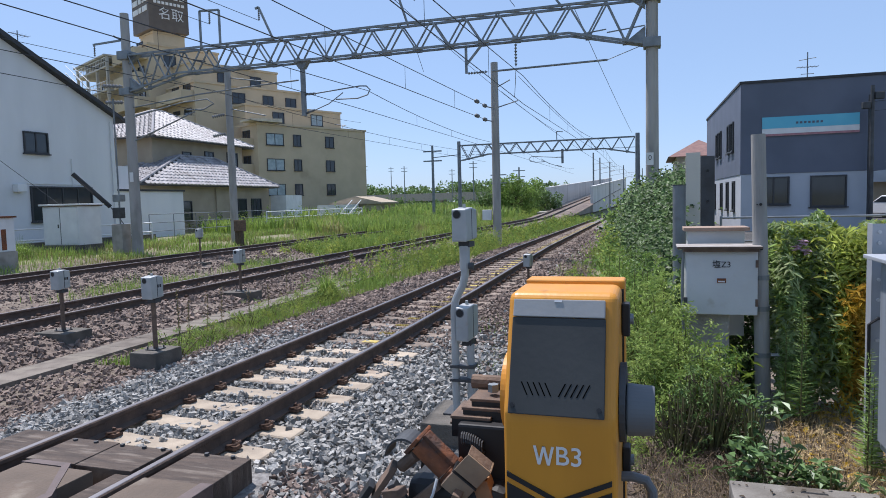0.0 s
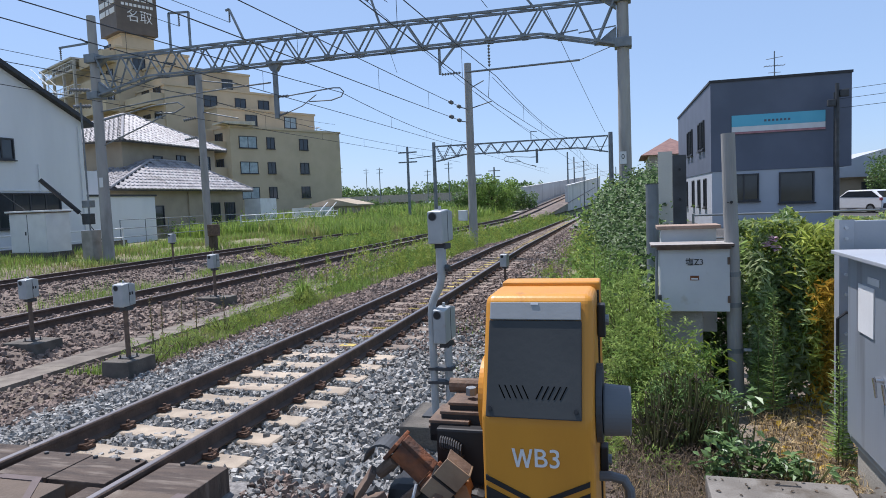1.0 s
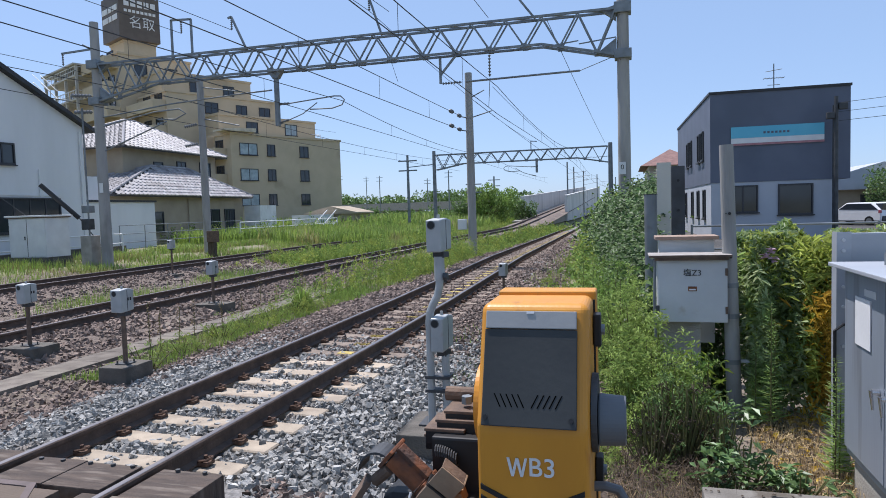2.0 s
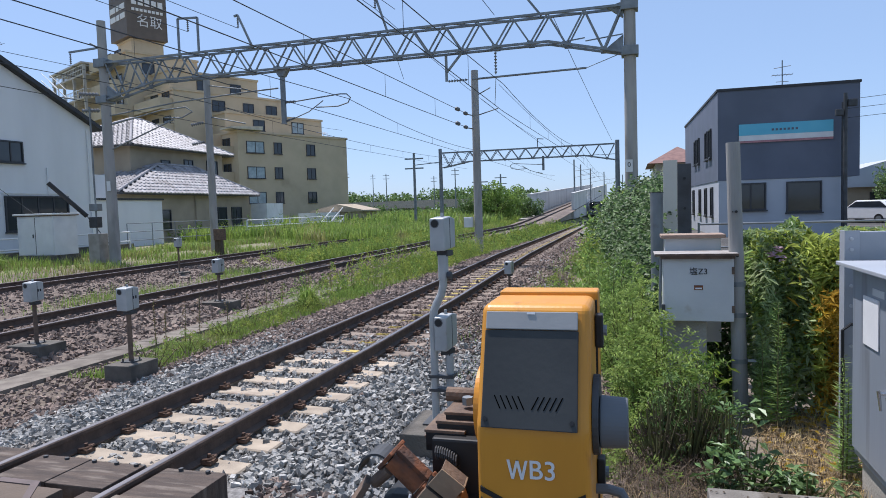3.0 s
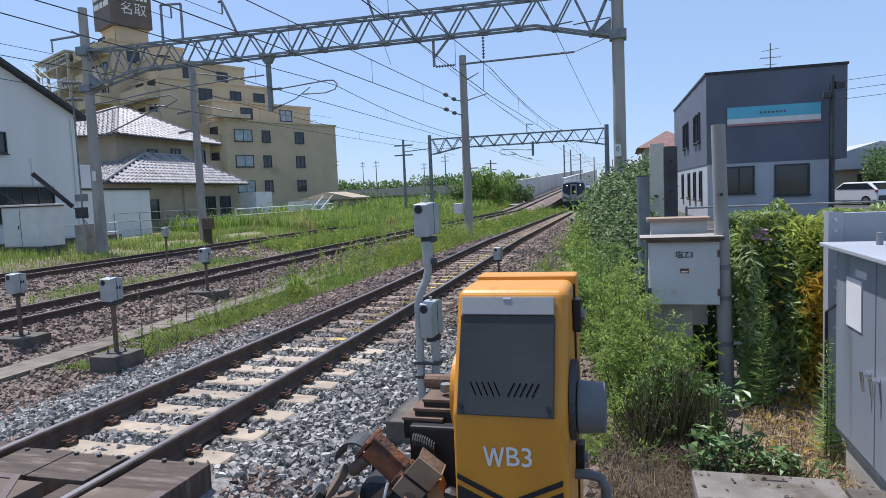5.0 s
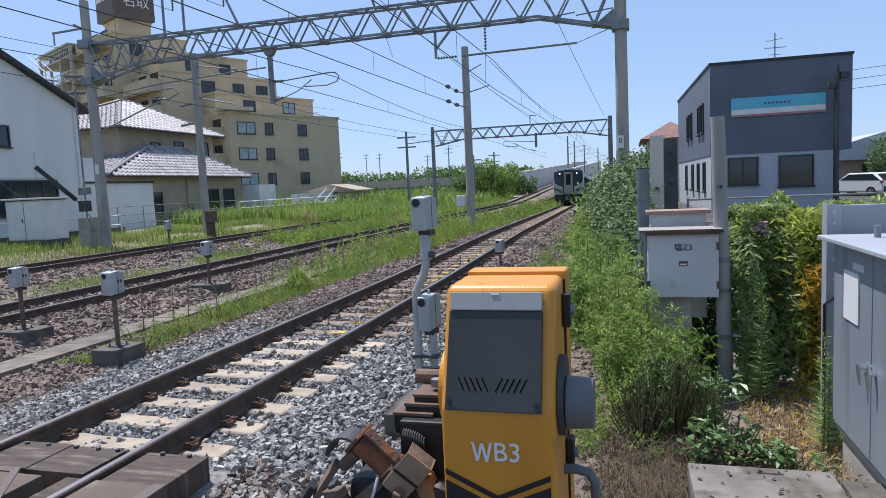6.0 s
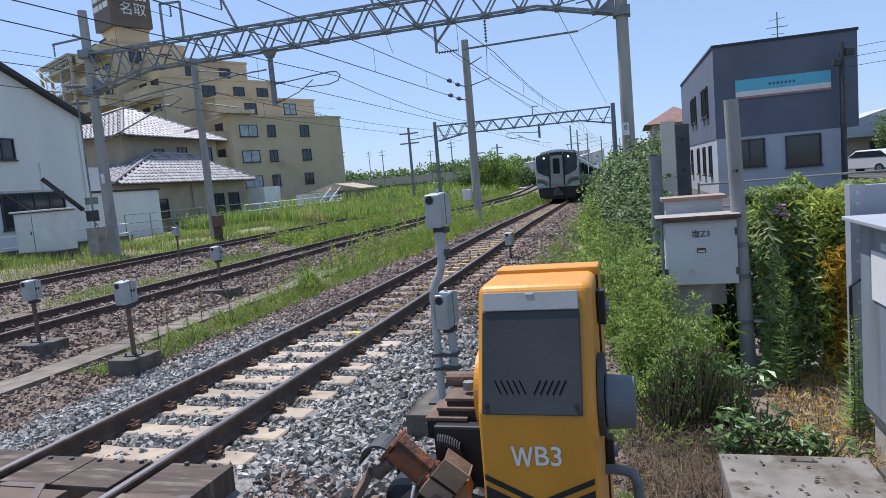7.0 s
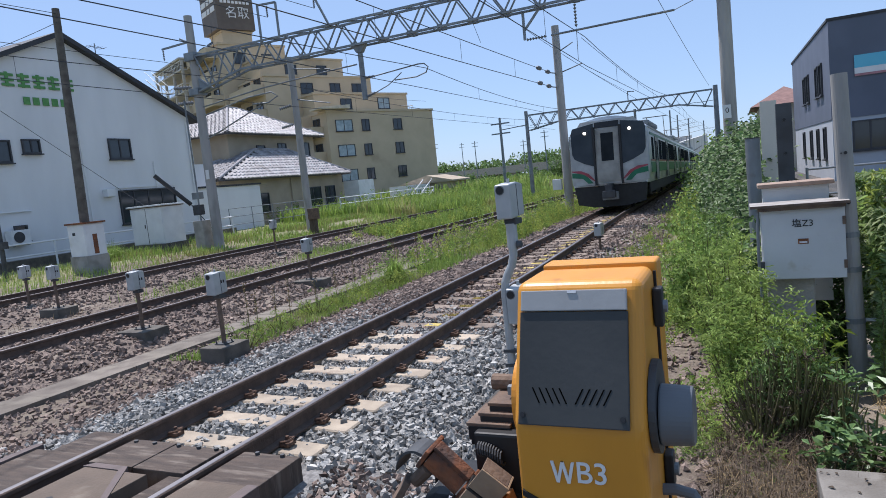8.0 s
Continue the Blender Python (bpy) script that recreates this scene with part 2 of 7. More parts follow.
STONE = np.array([(x, y, z) for x in (-1, 1) for y in (-1, 1) for z in (-1, 1)], float) * 0.5
STONE_F = np.array([(0, 1, 3, 2), (4, 6, 7, 5), (0, 4, 5, 1), (2, 3, 7, 6), (0, 2, 6, 4), (1, 5, 7, 3)])


def stones(name, centres, size, material, label, category="ballast", parent=None):
    n = len(centres)
    shape = STONE[None] * rng.uniform(0.45, 1.0, (n, 1, 3)) + rng.normal(0, 0.13, (n, 8, 3))
    shape = shape * (size * rng.uniform(0.6, 1.35, n))[:, None, None]
    v = np.einsum("nij,nkj->nki", spin(n), shape) + centres[:, None, :]
    f = STONE_F[None] + (np.arange(n) * 8)[:, None, None]
    return tagged(raw(name, v.reshape(-1, 3), f.reshape(-1, 4), material, parent), label, category, kind="stuff")


def leaves(name, centres, length, width, material, parent=None, tilt=0.75, label="", face=0.0):
    """Folded pointed leaves at the centres; face turns their upper sides to the road."""
    n = len(centres)
    s = np.array([(0, -0.5, 0), (-0.5, 0.02, 0.12), (0, 0.5, -0.08), (0.5, 0.02, 0.12)])
    k = rng.uniform(0.6, 1.35, n)
    sh = s[None] * np.stack([width * k, length * k, length * k], 1)[:, None, :]
    rot = spin(n, tilt)
    if face:
        a = rng.normal(face, 0.3, n)
        c, d, o, z0 = np.cos(a), np.sin(a), np.ones(n), np.zeros(n)
        lift = np.stack([np.stack([o, z0, z0], 1), np.stack([z0, c, -d], 1), np.stack([z0, d, c], 1)], 1)
        rot = lift @ spin(n, 0.2)
    v = np.einsum("nij,nkj->nki", rot, sh) + centres[:, None, :]
    f = (np.array([(0, 1, 2), (0, 2, 3)])[None] + (np.arange(n) * 4)[:, None, None]).reshape(-1, 3)
    return raw(name, v.reshape(-1, 3), f, material, parent, label)


def blades(name, roots, height, width, material, parent=None, lean=0.35):
    """Bent grass blades that rise from the roots; height is one number or one for each."""
    n = len(roots)
    hgt = np.broadcast_to(height, n) * rng.uniform(0.55, 1.25, n)
    az = rng.uniform(0, math.tau, n)
    ln = rng.uniform(0.1, 1.0, n) * lean
    dx = np.stack([np.cos(az), np.sin(az), np.zeros(n)], 1)
    sx = np.stack([-np.sin(az), np.cos(az), np.zeros(n)], 1) * (width / 2)
    up = np.array([0, 0, 1.0])
    mid = roots + up * (hgt * 0.55)[:, None] + dx * (ln * hgt * 0.3)[:, None]
    tip = roots + up * (hgt * np.sqrt(np.maximum(0.2, 1 - ln ** 2)))[:, None] + dx * (ln * hgt)[:, None]
    v = np.stack([roots - sx, roots + sx, mid + sx * 0.8, mid - sx * 0.8, tip], 1)
    base = (np.arange(n) * 5)[:, None]
    q = np.concatenate([base + np.array([[0, 1, 2]]), base + np.array([[0, 2, 3]]), base + np.array([[3, 2, 4]])])
    return raw(name, v.reshape(-1, 3), q, material, parent)


def line_x(y):
    """The first track's middle line: it bears slightly left, then turns away to the right."""
    return -0.037 - 0.0275 * max(0.0, y - 8.0) + max(0.0, y - 104.0) ** 2 / 520.0


def line_z(y):
    """The first track falls gently beyond the gantry."""
    return -0.0125 * min(150.0, max(0.0, y - 22.0))


def ground_z(x, y):
    """Height of the ground sheet."""
    x, y = np.asarray(x, float), np.asarray(y, float)
    z = -0.36 + 0 * x
    z = z + 0.30 * np.clip((-15.5 - x) / 2.5, 0, 1)
    z = z + 0.25 * np.clip((x - 6.5) / 2.0, 0, 1)
    z = z - 0.0125 * np.clip(y - 22, 0, 150) * np.clip((x + 4.8) / 1.2, 0, 1)
    return z + 0.04 * np.sin(x * 0.9 + 1.3) * np.sin(y * 0.7) * np.clip((np.abs(x + 6) - 9) / 3, 0, 1)


def ramp_z(y):
    """Height of the second track, which climbs to the viaduct."""
    return max(0.0, y - 61.0) * 0.035


# ---------------------------------------------------------------- ground, beds and road
def axis_steps(lo, hi, near, far_ratio=1.35):
    pts = [0.0]
    s = near
    while pts[-1] < hi:
        pts.append(pts[-1] + s)
        s *= 1.0 if pts[-1] < 60 else far_ratio
    neg = [0.0]
    s = near
    while neg[-1] > lo:
        neg.append(neg[-1] - s)
        s *= 1.0 if neg[-1] > -60 else far_ratio
    return sorted(set(pts + neg))


def make_ground():
    xs, ys = axis_steps(-3000, 3000, 1.5), axis_steps(-3000, 4000, 1.5)
    X, Y = np.meshgrid(xs, ys)
    Z = ground_z(X, Y)
    v = np.stack([X, Y, Z], 2).reshape(-1, 3)
    nx = len(xs)
    i = np.arange((len(ys) - 1) * nx).reshape(-1, nx)[:, :-1].reshape(-1)
    f = np.stack([i, i + 1, i + nx + 1, i + nx], 1)
    return tagged(raw("ground", v, f, GRASS_GROUND, smooth=True), "flat ground of soil and rough grass beside the railway", "ground", kind="structure")


def make_bed(name, cx, half, top_half, top, y0, y1, material, label, path=None, rise=None):
    """A ballast bed: a low bank with an uneven surface that follows its track."""
    us = np.linspace(-half, half, 25)
    ys = np.concatenate([np.arange(y0, 30, 0.25), np.arange(30, y1, 2.0)])
    U, Y = np.meshgrid(us, ys)
    Z = top - (top + 0.40) * np.clip((np.abs(U) - top_half) / (half - top_half), 0, 1)
    Z = Z + rng.normal(0, 0.014, Z.shape) * (np.abs(U) < half)
    X = cx + U
    if path:
        X = X + np.array([path(y) for y in ys])[:, None]
    if rise:
        Z = Z + np.array([rise(y) for y in ys])[:, None]
    v = np.stack([X, Y, Z], 2).reshape(-1, 3)
    nx = len(us)
    i = np.arange((len(ys) - 1) * nx).reshape(-1, nx)[:, :-1].reshape(-1)
    return tagged(raw(name, v, np.stack([i, i + 1, i + nx + 1, i + nx], 1), material, smooth=True), label, "ballast", kind="structure")


make_ground()
make_bed("ballast_bed_1", 0.0, 2.75, 1.35, -0.215, -1.0, 190, BED_GREY, "crushed grey stone bed under the main track", line_x, line_z)


def soil_strip(name, x0, x1, y0, y1, label, material=None):
    """A thin uneven sheet of stony soil over the ground."""
    xs, ys = np.linspace(x0, x1, max(3, int((x1 - x0) / 0.25))), np.arange(y0, y1, 0.4)
    X, Y = np.meshgrid(xs, ys)
    Z = ground_z(X, Y) + 0.012 + 0.03 * np.abs(np.sin(X * 5.1 + Y * 1.3) * np.sin(Y * 3.7 - X))
    Z[:, 0] -= 0.05
    Z[:, -1] -= 0.05
    nx = len(xs)
    i = np.arange((len(ys) - 1) * nx).reshape(-1, nx)[:, :-1].reshape(-1)
    v = np.stack([X, Y, Z], 2).reshape(-1, 3)
    return tagged(raw(name, v, np.stack([i, i + 1, i + nx + 1, i + nx], 1), material or SOIL, smooth=True), label, "ground", kind="structure")


soil_strip("soil_1", -4.6, -2.4, -2, 26, "stony brown soil between the tracks")
soil_strip("soil_2", -10.4, -8.3, -4, 26, "stony brown soil between track and siding")
soil_strip("soil_3", 2.3, 6.4, -0.9, 12, "dry brown soil beside the barrier machine")
soil_strip("soil_4", -17.5, -14.9, 4, 22, "dusty soil beside the siding")
make_bed("ballast_bed_2", -6.4, 2.2, 1.2, -0.17, -8.0, 190, BED_BROWN, "rust-brown stone bed under the second track", None, ramp_z)
make_bed("ballast_bed_3", -12.6, 2.6, 1.3, -0.17, -8.0, 60, BED_BROWN, "rust-brown stone bed under the siding track")

T2, T3 = -6.4, -13.0
G = 0.59
RAIL_PROFILE = [(-0.065, -0.155), (0.065, -0.155), (0.065, -0.142), (0.014, -0.122), (0.010, -0.045), (0.033, -0.034), (0.034, -0.008),
                (0.028, -0.001), (-0.028, -0.001), (-0.034, -0.008), (-0.033, -0.034), (-0.010, -0.045), (-0.014, -0.122), (-0.065, -0.142)]


def make_rail(cx, off, y0, y1, label, path=None, rise=None, shiny=True):
    ys = list(np.arange(y0, 60, 4.0)) + list(np.arange(60, y1 + 1, 5.0))
    rail = thing("rail", pose(cx + off, y0, 0), label, "rail", "running rails")
    bm = bmesh.new()
    rows = []
    for y in ys:
        px = path(y) if path else 0.0
        pz = rise(y) if rise else 0.0
        rows.append([bm.verts.new((u + px, y - y0, w + pz)) for u, w in RAIL_PROFILE])
    n = len(RAIL_PROFILE)
    for a, b in zip(rows, rows[1:]):
        for k in range(n):
            bm.faces.new((a[k], a[(k + 1) % n], b[(k + 1) % n], b[k]))
    bm.faces.new(rows[0])
    bm.faces.new(rows[-1][::-1])
    bmesh.ops.recalc_face_normals(bm, faces=bm.faces)
    part("rail_body", bm, RAIL_SIDE, rail)
    bm = bmesh.new()
    rows = []
    for y in ys:
        px = path(y) if path else 0.0
        pz = rise(y) if rise else 0.0
        rows.append([bm.verts.new((u + px, y - y0, w + pz)) for u, w in ((-0.024, 0.0005), (-0.02, 0.003), (0.02, 0.003), (0.024, 0.0005))])
    for a, b in zip(rows, rows[1:]):
        for k in range(3):
            bm.faces.new((a[k], b[k], b[k + 1], a[k + 1]))
    bmesh.ops.recalc_face_normals(bm, faces=bm.faces)
    part("running_surface", bm, RAIL_TOP if shiny else RAIL_SIDE, rail, "polished running surface")


for off in (-G, G):
    make_rail(0, off, -6, 190, "brown steel rail with a polished head, main track", line_x, line_z)
for off in (-G, G):
    make_rail(T2, off, -8, 200, "rusty steel rail with a polished head, second track", None, ramp_z)
for off in (-G, G):
    make_rail(T3, off, -8, 62, "dull rusty steel rail of the siding")


# ---------------------------------------------------------------- overhead line
def bar_part(name, parent, p, q, w, material=None):
    return part(name, angle_bar(bmesh.new(), p, q, w), material or STEEL_GREY, parent)


def truss(parent, x0, x1, y, zb, zt, drop, bay, w=0.05, depth=0.45):
    """A lattice girder of two faces between two poles, whose ends bend down to the poles."""
    span = x1 - x0
    n = int(round(span / bay))
    xs = [x0 + span * i / n for i in range(n + 1)]
    low = [zb - drop * max(0, 1 - min(i, n - i) / 2.0) for i in range(n + 1)]
    for yy in (y - depth / 2, y + depth / 2):
        bar_part("top_chord", parent, (x0, yy, zt), (x1, yy, zt), w * 1.5)
        for i in range(n):
            bar_part("bottom_chord", parent, (xs[i], yy, low[i]), (xs[i + 1], yy, low[i + 1]), w * 1.5)
        for i in range(n):
            xm, lm = (xs[i] + xs[i + 1]) / 2, (low[i] + low[i + 1]) / 2
            bar_part("diagonal", parent, (xs[i], yy, zt), (xm, yy, lm), w)
            bar_part("diagonal", parent, (xm, yy, lm), (xs[i + 1], yy, zt), w)
            part("gusset", B((xm - 0.10, xm + 0.10, yy - 0.012, yy + 0.012, lm - 0.06, lm + 0.09)), STEEL_GREY, parent)
    for i in range(n):
        bar_part("lacing_bar", parent, (xs[i], y - depth / 2, zt), (xs[i + 1], y + depth / 2, zt), w * 0.7)
        bar_part("lacing_bar", parent, (xs[i], y + depth / 2, zb), (xs[i + 1], y - depth / 2, zb), w * 0.7)


def insulator(bm, p, q, r=0.055, n=7):
    p, q = Vector(p), Vector(q)
    rod(bm, p, q, 0.018, n=6)
    for i in range(n):
        a = p.lerp(q, (i + 0.2) / n)
        b = p.lerp(q, (i + 0.7) / n)
        rod(bm, a, b, r, r * 0.45, n=10)


def bracket_arm(parent, p, length, z_tube, toward=1):
    """A bent pull-off tube with its insulator, held by a drop post at p."""
    x, y, z = p
    bm = bmesh.new()
    s = toward
    pipe(bm, [(x + s * 0.45, y, z_tube), (x + s * (length - 0.4), y, z_tube + 0.14), (x + s * (length - 0.15), y, z_tube + 0.12),
              (x + s * length, y, z_tube - 0.02), (x + s * (length - 0.1), y, z_tube - 0.2), (x + s * (length - 0.5), y, z_tube - 0.3), (x + s * 1.3, y, z_tube - 0.28)], 0.024)
    pipe(bm, [(x + s * 0.4, y, z_tube - 0.62), (x + s * 1.0, y, z_tube - 0.42), (x + s * 1.6, y, z_tube - 0.05)], 0.02)
    part("bracket_tube", bm, STEEL_GREY, parent)
    for xe, za, zb in ((0.48, 0, 0), (0.42, -0.7, -0.6)):
        bm = bmesh.new()
        insulator(bm, (x + s * 0.06, y, z_tube + za), (x + s * xe, y, z_tube + zb))
        part("insulator", bm, INSULATOR, parent)


def make_pole(parent, x, y, z0, z1, r0, r1, name="pole", material=POLE_CONCRETE):
    bm = bmesh.new()
    rod(bm, (x, y, z0), (x, y, z1), r0, r1, n=20)
    return part(name, bm, material, parent, smooth=False)


PY = 20.3
gantry = thing("catenary_gantry", pose(0, 0, 0), "grey lattice gantry on round concrete poles spanning the tracks", "gantry", "catenary gantries")
make_pole(gantry, -17.0, PY, -0.2, 9.85, 0.23, 0.17)
make_pole(gantry, 3.84, PY, -0.4, 9.9, 0.215, 0.18)
truss(gantry, -16.7, 3.62, PY, 7.18, 8.1, 0.55, 1.19)
for x, s in ((-17.0, 1), (3.84, -1)):
    for za, zb in ((7.95, 8.3), (6.5, 6.8)):
        part("collar", B((x - 0.27, x + 0.27, PY - 0.27, PY + 0.27, za, zb, 0.02)), STEEL_GREY, gantry)
    for tri in ([(x + s * 0.2, 6.55), (x + s * 0.85, 6.72), (x + s * 0.2, 7.2)], [(x + s * 0.2, 8.25), (x + s * 0.7, 8.12), (x + s * 0.2, 7.75)]):
        part("end_bracket", prism(bmesh.new(), tri, "y", PY - 0.1, PY + 0.1), STEEL_GREY, gantry)
# drop posts and registration tubes under the beam
for x, top, low in ((-8.8, 7.2, 5.14), ):
    bm = rod(bmesh.new(), (x, PY, low), (x, PY, top), 0.10, n=12)
    prism(bm, [(x - 0.3, 7.2), (x + 0.3, 7.2), (x + 0.1, 6.9), (x - 0.1, 6.9)], "y", PY - 0.12, PY + 0.12)
    part("drop_post", bm, STEEL_GREY, gantry)
bracket_arm(gantry, (-8.75, PY, 7), 2.7, 5.95)
bm = bmesh.new()
angle_bar(bm, (-2.36, PY, 6.2), (-2.36, PY, 7.15), 0.08)
angle_bar(bm, (-2.36, PY, 6.5), (-1.8, PY, 7.12), 0.07)
rod(bm, (-1.45, PY, 6.2), (2.45, PY, 6.25), 0.035)
rod(bm, (2.45, PY, 6.25), (3.5, PY, 6.6), 0.012)
part("steady_bracket", bm, STEEL_GREY, gantry)
for pa, pb in (((-2.3, PY, 6.2), (-1.6, PY, 6.2)), ((-0.6, PY, 7.05), (-0.6, PY, 6.3))):
    bm = bmesh.new()
    insulator(bm, pa, pb)
    part("insulator", bm, INSULATOR, gantry)
# upright horns on the beam for the feeders
for a, b in (((-13.3, PY, 8.2), (-13.3, PY, 9.55)), ((-13.3, PY, 9.55), (-12.4, PY, 9.5)), ((-12.4, PY, 9.5), (-12.4, PY, 8.2)),
             ((-10.0, PY, 8.1), (-10.6, PY, 9.4)), ((-4.5, PY, 8.1), (-4.95, PY, 9.5)), ((-10.6, PY, 9.4), (-10.75, PY, 9.36)),
             ((-18.7, PY, 8.75), (-17.1, PY, 8.8)), ((-17.6, PY, 9.0), (-17.1, PY, 8.75)), ((1.0, PY, 8.1), (0.4, PY, 8.9))):
    bar_part("feeder_horn", gantry, a, b, 0.07)
for pa, pb, rr in [((x, PY, z), (x, PY, z - 0.45), 0.05) for x, z in ((-18.65, 8.7), (-12.85, 9.45), (-10.6, 9.35), (-4.95, 9.45))] + [
        ((-18.3, PY, 7.0), (-17.3, PY, 6.9), 0.09), ((-18.2, PY, 6.3), (-17.3, PY, 6.25), 0.09)]:
    bm = bmesh.new()
    insulator(bm, pa, pb, rr, 6)
    part("feeder_insulator", bm, INSULATOR, gantry)
bm = bmesh.new()
pipe(bm, [(-16.8, PY, 6.0), (-13.6, PY, 6.3), (-10.6, PY, 6.45), (-9.0, PY, 6.5)], 0.03)
pipe(bm, [(-16.6, PY - 0.2, 5.6), (-14.2, PY - 0.2, 6.0), (-13.0, PY - 0.2, 6.05), (-12.7, PY - 0.2, 5.85), (-13.2, PY - 0.2, 5.65), (-14.0, PY - 0.2, 5.7)], 0.03)
pipe(bm, [(-16.6, PY - 0.2, 4.6), (-13.6, PY - 0.2, 5.6)], 0.03)
part("siding_bracket", bm, STEEL_GREY, gantry)
bm = B((-17.0 + 0.02, -17.0 + 0.2, PY - 0.245, PY - 0.235, 2.9, 3.3))
part("number_plate", bm, WHITE_PAINT, gantry)
bm = B((3.66, 3.88, PY - 0.222, PY - 0.212, 2.75, 3.15))
part("number_plate", bm, WHITE_PAINT, gantry)
letters("plate_letter", "0", 0.22, BLACK, gantry, pose(3.77, PY - 0.224, 2.98, 90, 0, 0))

far_gantry = thing("catenary_gantry", pose(0, 0, 0), "grey lattice gantry on slim steel poles, further along the line", "gantry", "catenary gantries")
FY = 47.0
make_pole(far_gantry, -10.4, FY, -0.4, 6.36, 0.16, 0.13, material=STEEL_GREY)
make_pole(far_gantry, 2.88, FY, -0.4, 6.28, 0.19, 0.15, material=STEEL_GREY)
truss(far_gantry, -10.2, 2.7, FY, 5.28, 6.03, 0.4, 1.05, 0.05, 0.4)
bm = rod(bmesh.new(), (-2.45, FY, 4.35), (-2.45, FY, 5.4), 0.09, n=10)
part("drop_post", bm, STEEL_GREY, far_gantry)
bracket_arm(far_gantry, (-2.45, FY, 5), 2.5, 4.8, -1)
for a, b in (((-2.85, FY, 6.1), (-2.85, FY, 6.7)), ((-2.85, FY, 6.7), (-2.4, FY, 6.65)), ((-12.6, FY, 5.2), (-10.3, FY, 5.35))):
    bar_part("feeder_horn", far_gantry, a, b, 0.06)

mid_pole = thing("catenary_pole", pose(-2.9, 27, -0.3), "grey concrete catenary pole with a small box, standing between tracks", "pole")
make_pole(mid_pole, 0, 0, 0, 8.2, 0.20, 0.16)
part("pole_box", B((-0.62, -0.22, -0.3, -0.05, 1.15, 1.62, 0.02)), WHITE_PAINT, mid_pole)
for z in (6.2, 5.6):
    for ya, yb in ((-0.75, -1.05), (-2.1, -2.45)):
        bm = bmesh.new()
        insulator(bm, (-0.25, ya, z), (-0.26, yb, z), 0.085, 4)
        part("insulator", bm, INSULATOR, mid_pole)
for pa, pb in (((-0.1, 0, 6.2), (-0.25, -0.5, 6.2)), ((-0.1, 0, 5.6), (-0.25, -0.5, 5.6)), ((0.1, 0, 7.1), (0.75, -0.2, 7.35)), ((0.1, 0, 6.2), (1.1, -0.3, 6.4))):
    part("pole_bracket", rod(bmesh.new(), pa, pb, 0.025), STEEL_GREY, mid_pole)

siding_pole = thing("catenary_pole", pose(-17.3, 27.6, -0.1), "grey concrete pole beside the siding", "pole")
make_pole(siding_pole, 0, 0, 0, 9.2, 0.21, 0.16)
for z in (5.6, 6.6):
    bm = bmesh.new()
    insulator(bm, (-0.9, -0.2, z), (-0.2, -0.1, z + 0.1), 0.09, 6)
    part("insulator", bm, INSULATOR, siding_pole)
for za, xb, zb in ((8.6, 2.4, 8.2), (7.0, 2.2, 6.5)):
    part("pole_bracket", rod(bmesh.new(), (0, 0, za), (xb, 0, zb), 0.03), STEEL_GREY, siding_pole)

street_pole = thing("utility_pole", pose(-17.62, 14.4, -0.1, 0, 1.9, 0), "weathered brownish utility pole beside the siding", "pole")
make_pole(street_pole, 0, 0, 0, 9.2, 0.17, 0.12, material=CONCRETE_OLD)
bm = bmesh.new()
for zz in (1.6, 2.6, 3.4, 4.4, 5.3, 6.5):
    rod(bm, (-0.2, 0, zz), (0.2, 0, zz), 0.012, n=6)
part("step_bolt", bm, STEEL_DARK, street_pole)


def sagging(p, q, sag, n=14):
    p, q = Vector(p), Vector(q)
    return [p.lerp(q, i / n) - Vector((0, 0, sag * 4 * (i / n) * (1 - i / n))) for i in range(n + 1)]


def wire(p, q, sag=0.15, r=0.011, label="thin dark overhead wire", name="overhead_wire"):
    bm = pipe(bmesh.new(), sagging(p, q, sag), r, 5)
    return tagged(part(name, bm, WIRE), label, "wire", "overhead wires")


def catenary(y_pts, zc, zm):
    """Contact wire, messenger and droppers over one track."""
    for i in range(len(y_pts) - 1):
        (ya, xx), (yb, xb) = y_pts[i], y_pts[i + 1]
        line = thing("catenary_wire", pose(0, 0, 0), "contact wire hung by droppers from a sagging carrier wire", "wire", "catenary wires")
        part("contact_wire", pipe(bmesh.new(), [(xx, ya, zc), (xb, yb, zc)], 0.011, 5), WIRE, line)
        pts = sagging((xx, ya, zm), (xb, yb, zm), 0.45)
        part("carrier_wire", pipe(bmesh.new(), pts, 0.012, 5), WIRE, line)
        k = max(3, int(abs(yb - ya) / 5))
        for j in range(1, k):
            f = j / k
            zz = zm - 0.45 * 4 * f * (1 - f)
            part("dropper", rod(bmesh.new(), (xx + (xb - xx) * f, ya + (yb - ya) * f, zc), (xx + (xb - xx) * f, ya + (yb - ya) * f, zz), 0.006, n=4), WIRE, line)


catenary([(-28, 0.25), (PY, -0.35), (FY, 0.2), (92, -0.2), (140, 1.6)], 5.0, 5.95)
catenary([(-28, T2 - 0.2), (PY, T2 + 0.25), (FY, T2 + 0.2), (92, T2 - 0.2)], 5.15, 5.9)
catenary([(-28, T3), (PY, T3 + 0.2), (60, T3 + 1.5)], 5.5, 6.4)
for (xa, za), (xb, zb) in (((-18.65, 8.2), (-18.6, 8.3)), ((-12.85, 9.0), (-12.6, 7.2)), ((-10.6, 8.9), (-10.2, 6.8)), ((-4.95, 9.0), (-2.85, 6.7))):
    wire((xa, -30, za + 0.1), (xa, PY, za), 0.4)
    if xa not in (-12.85, -10.6):
        wire((xa, PY, za), (xb, FY, zb), 0.3)
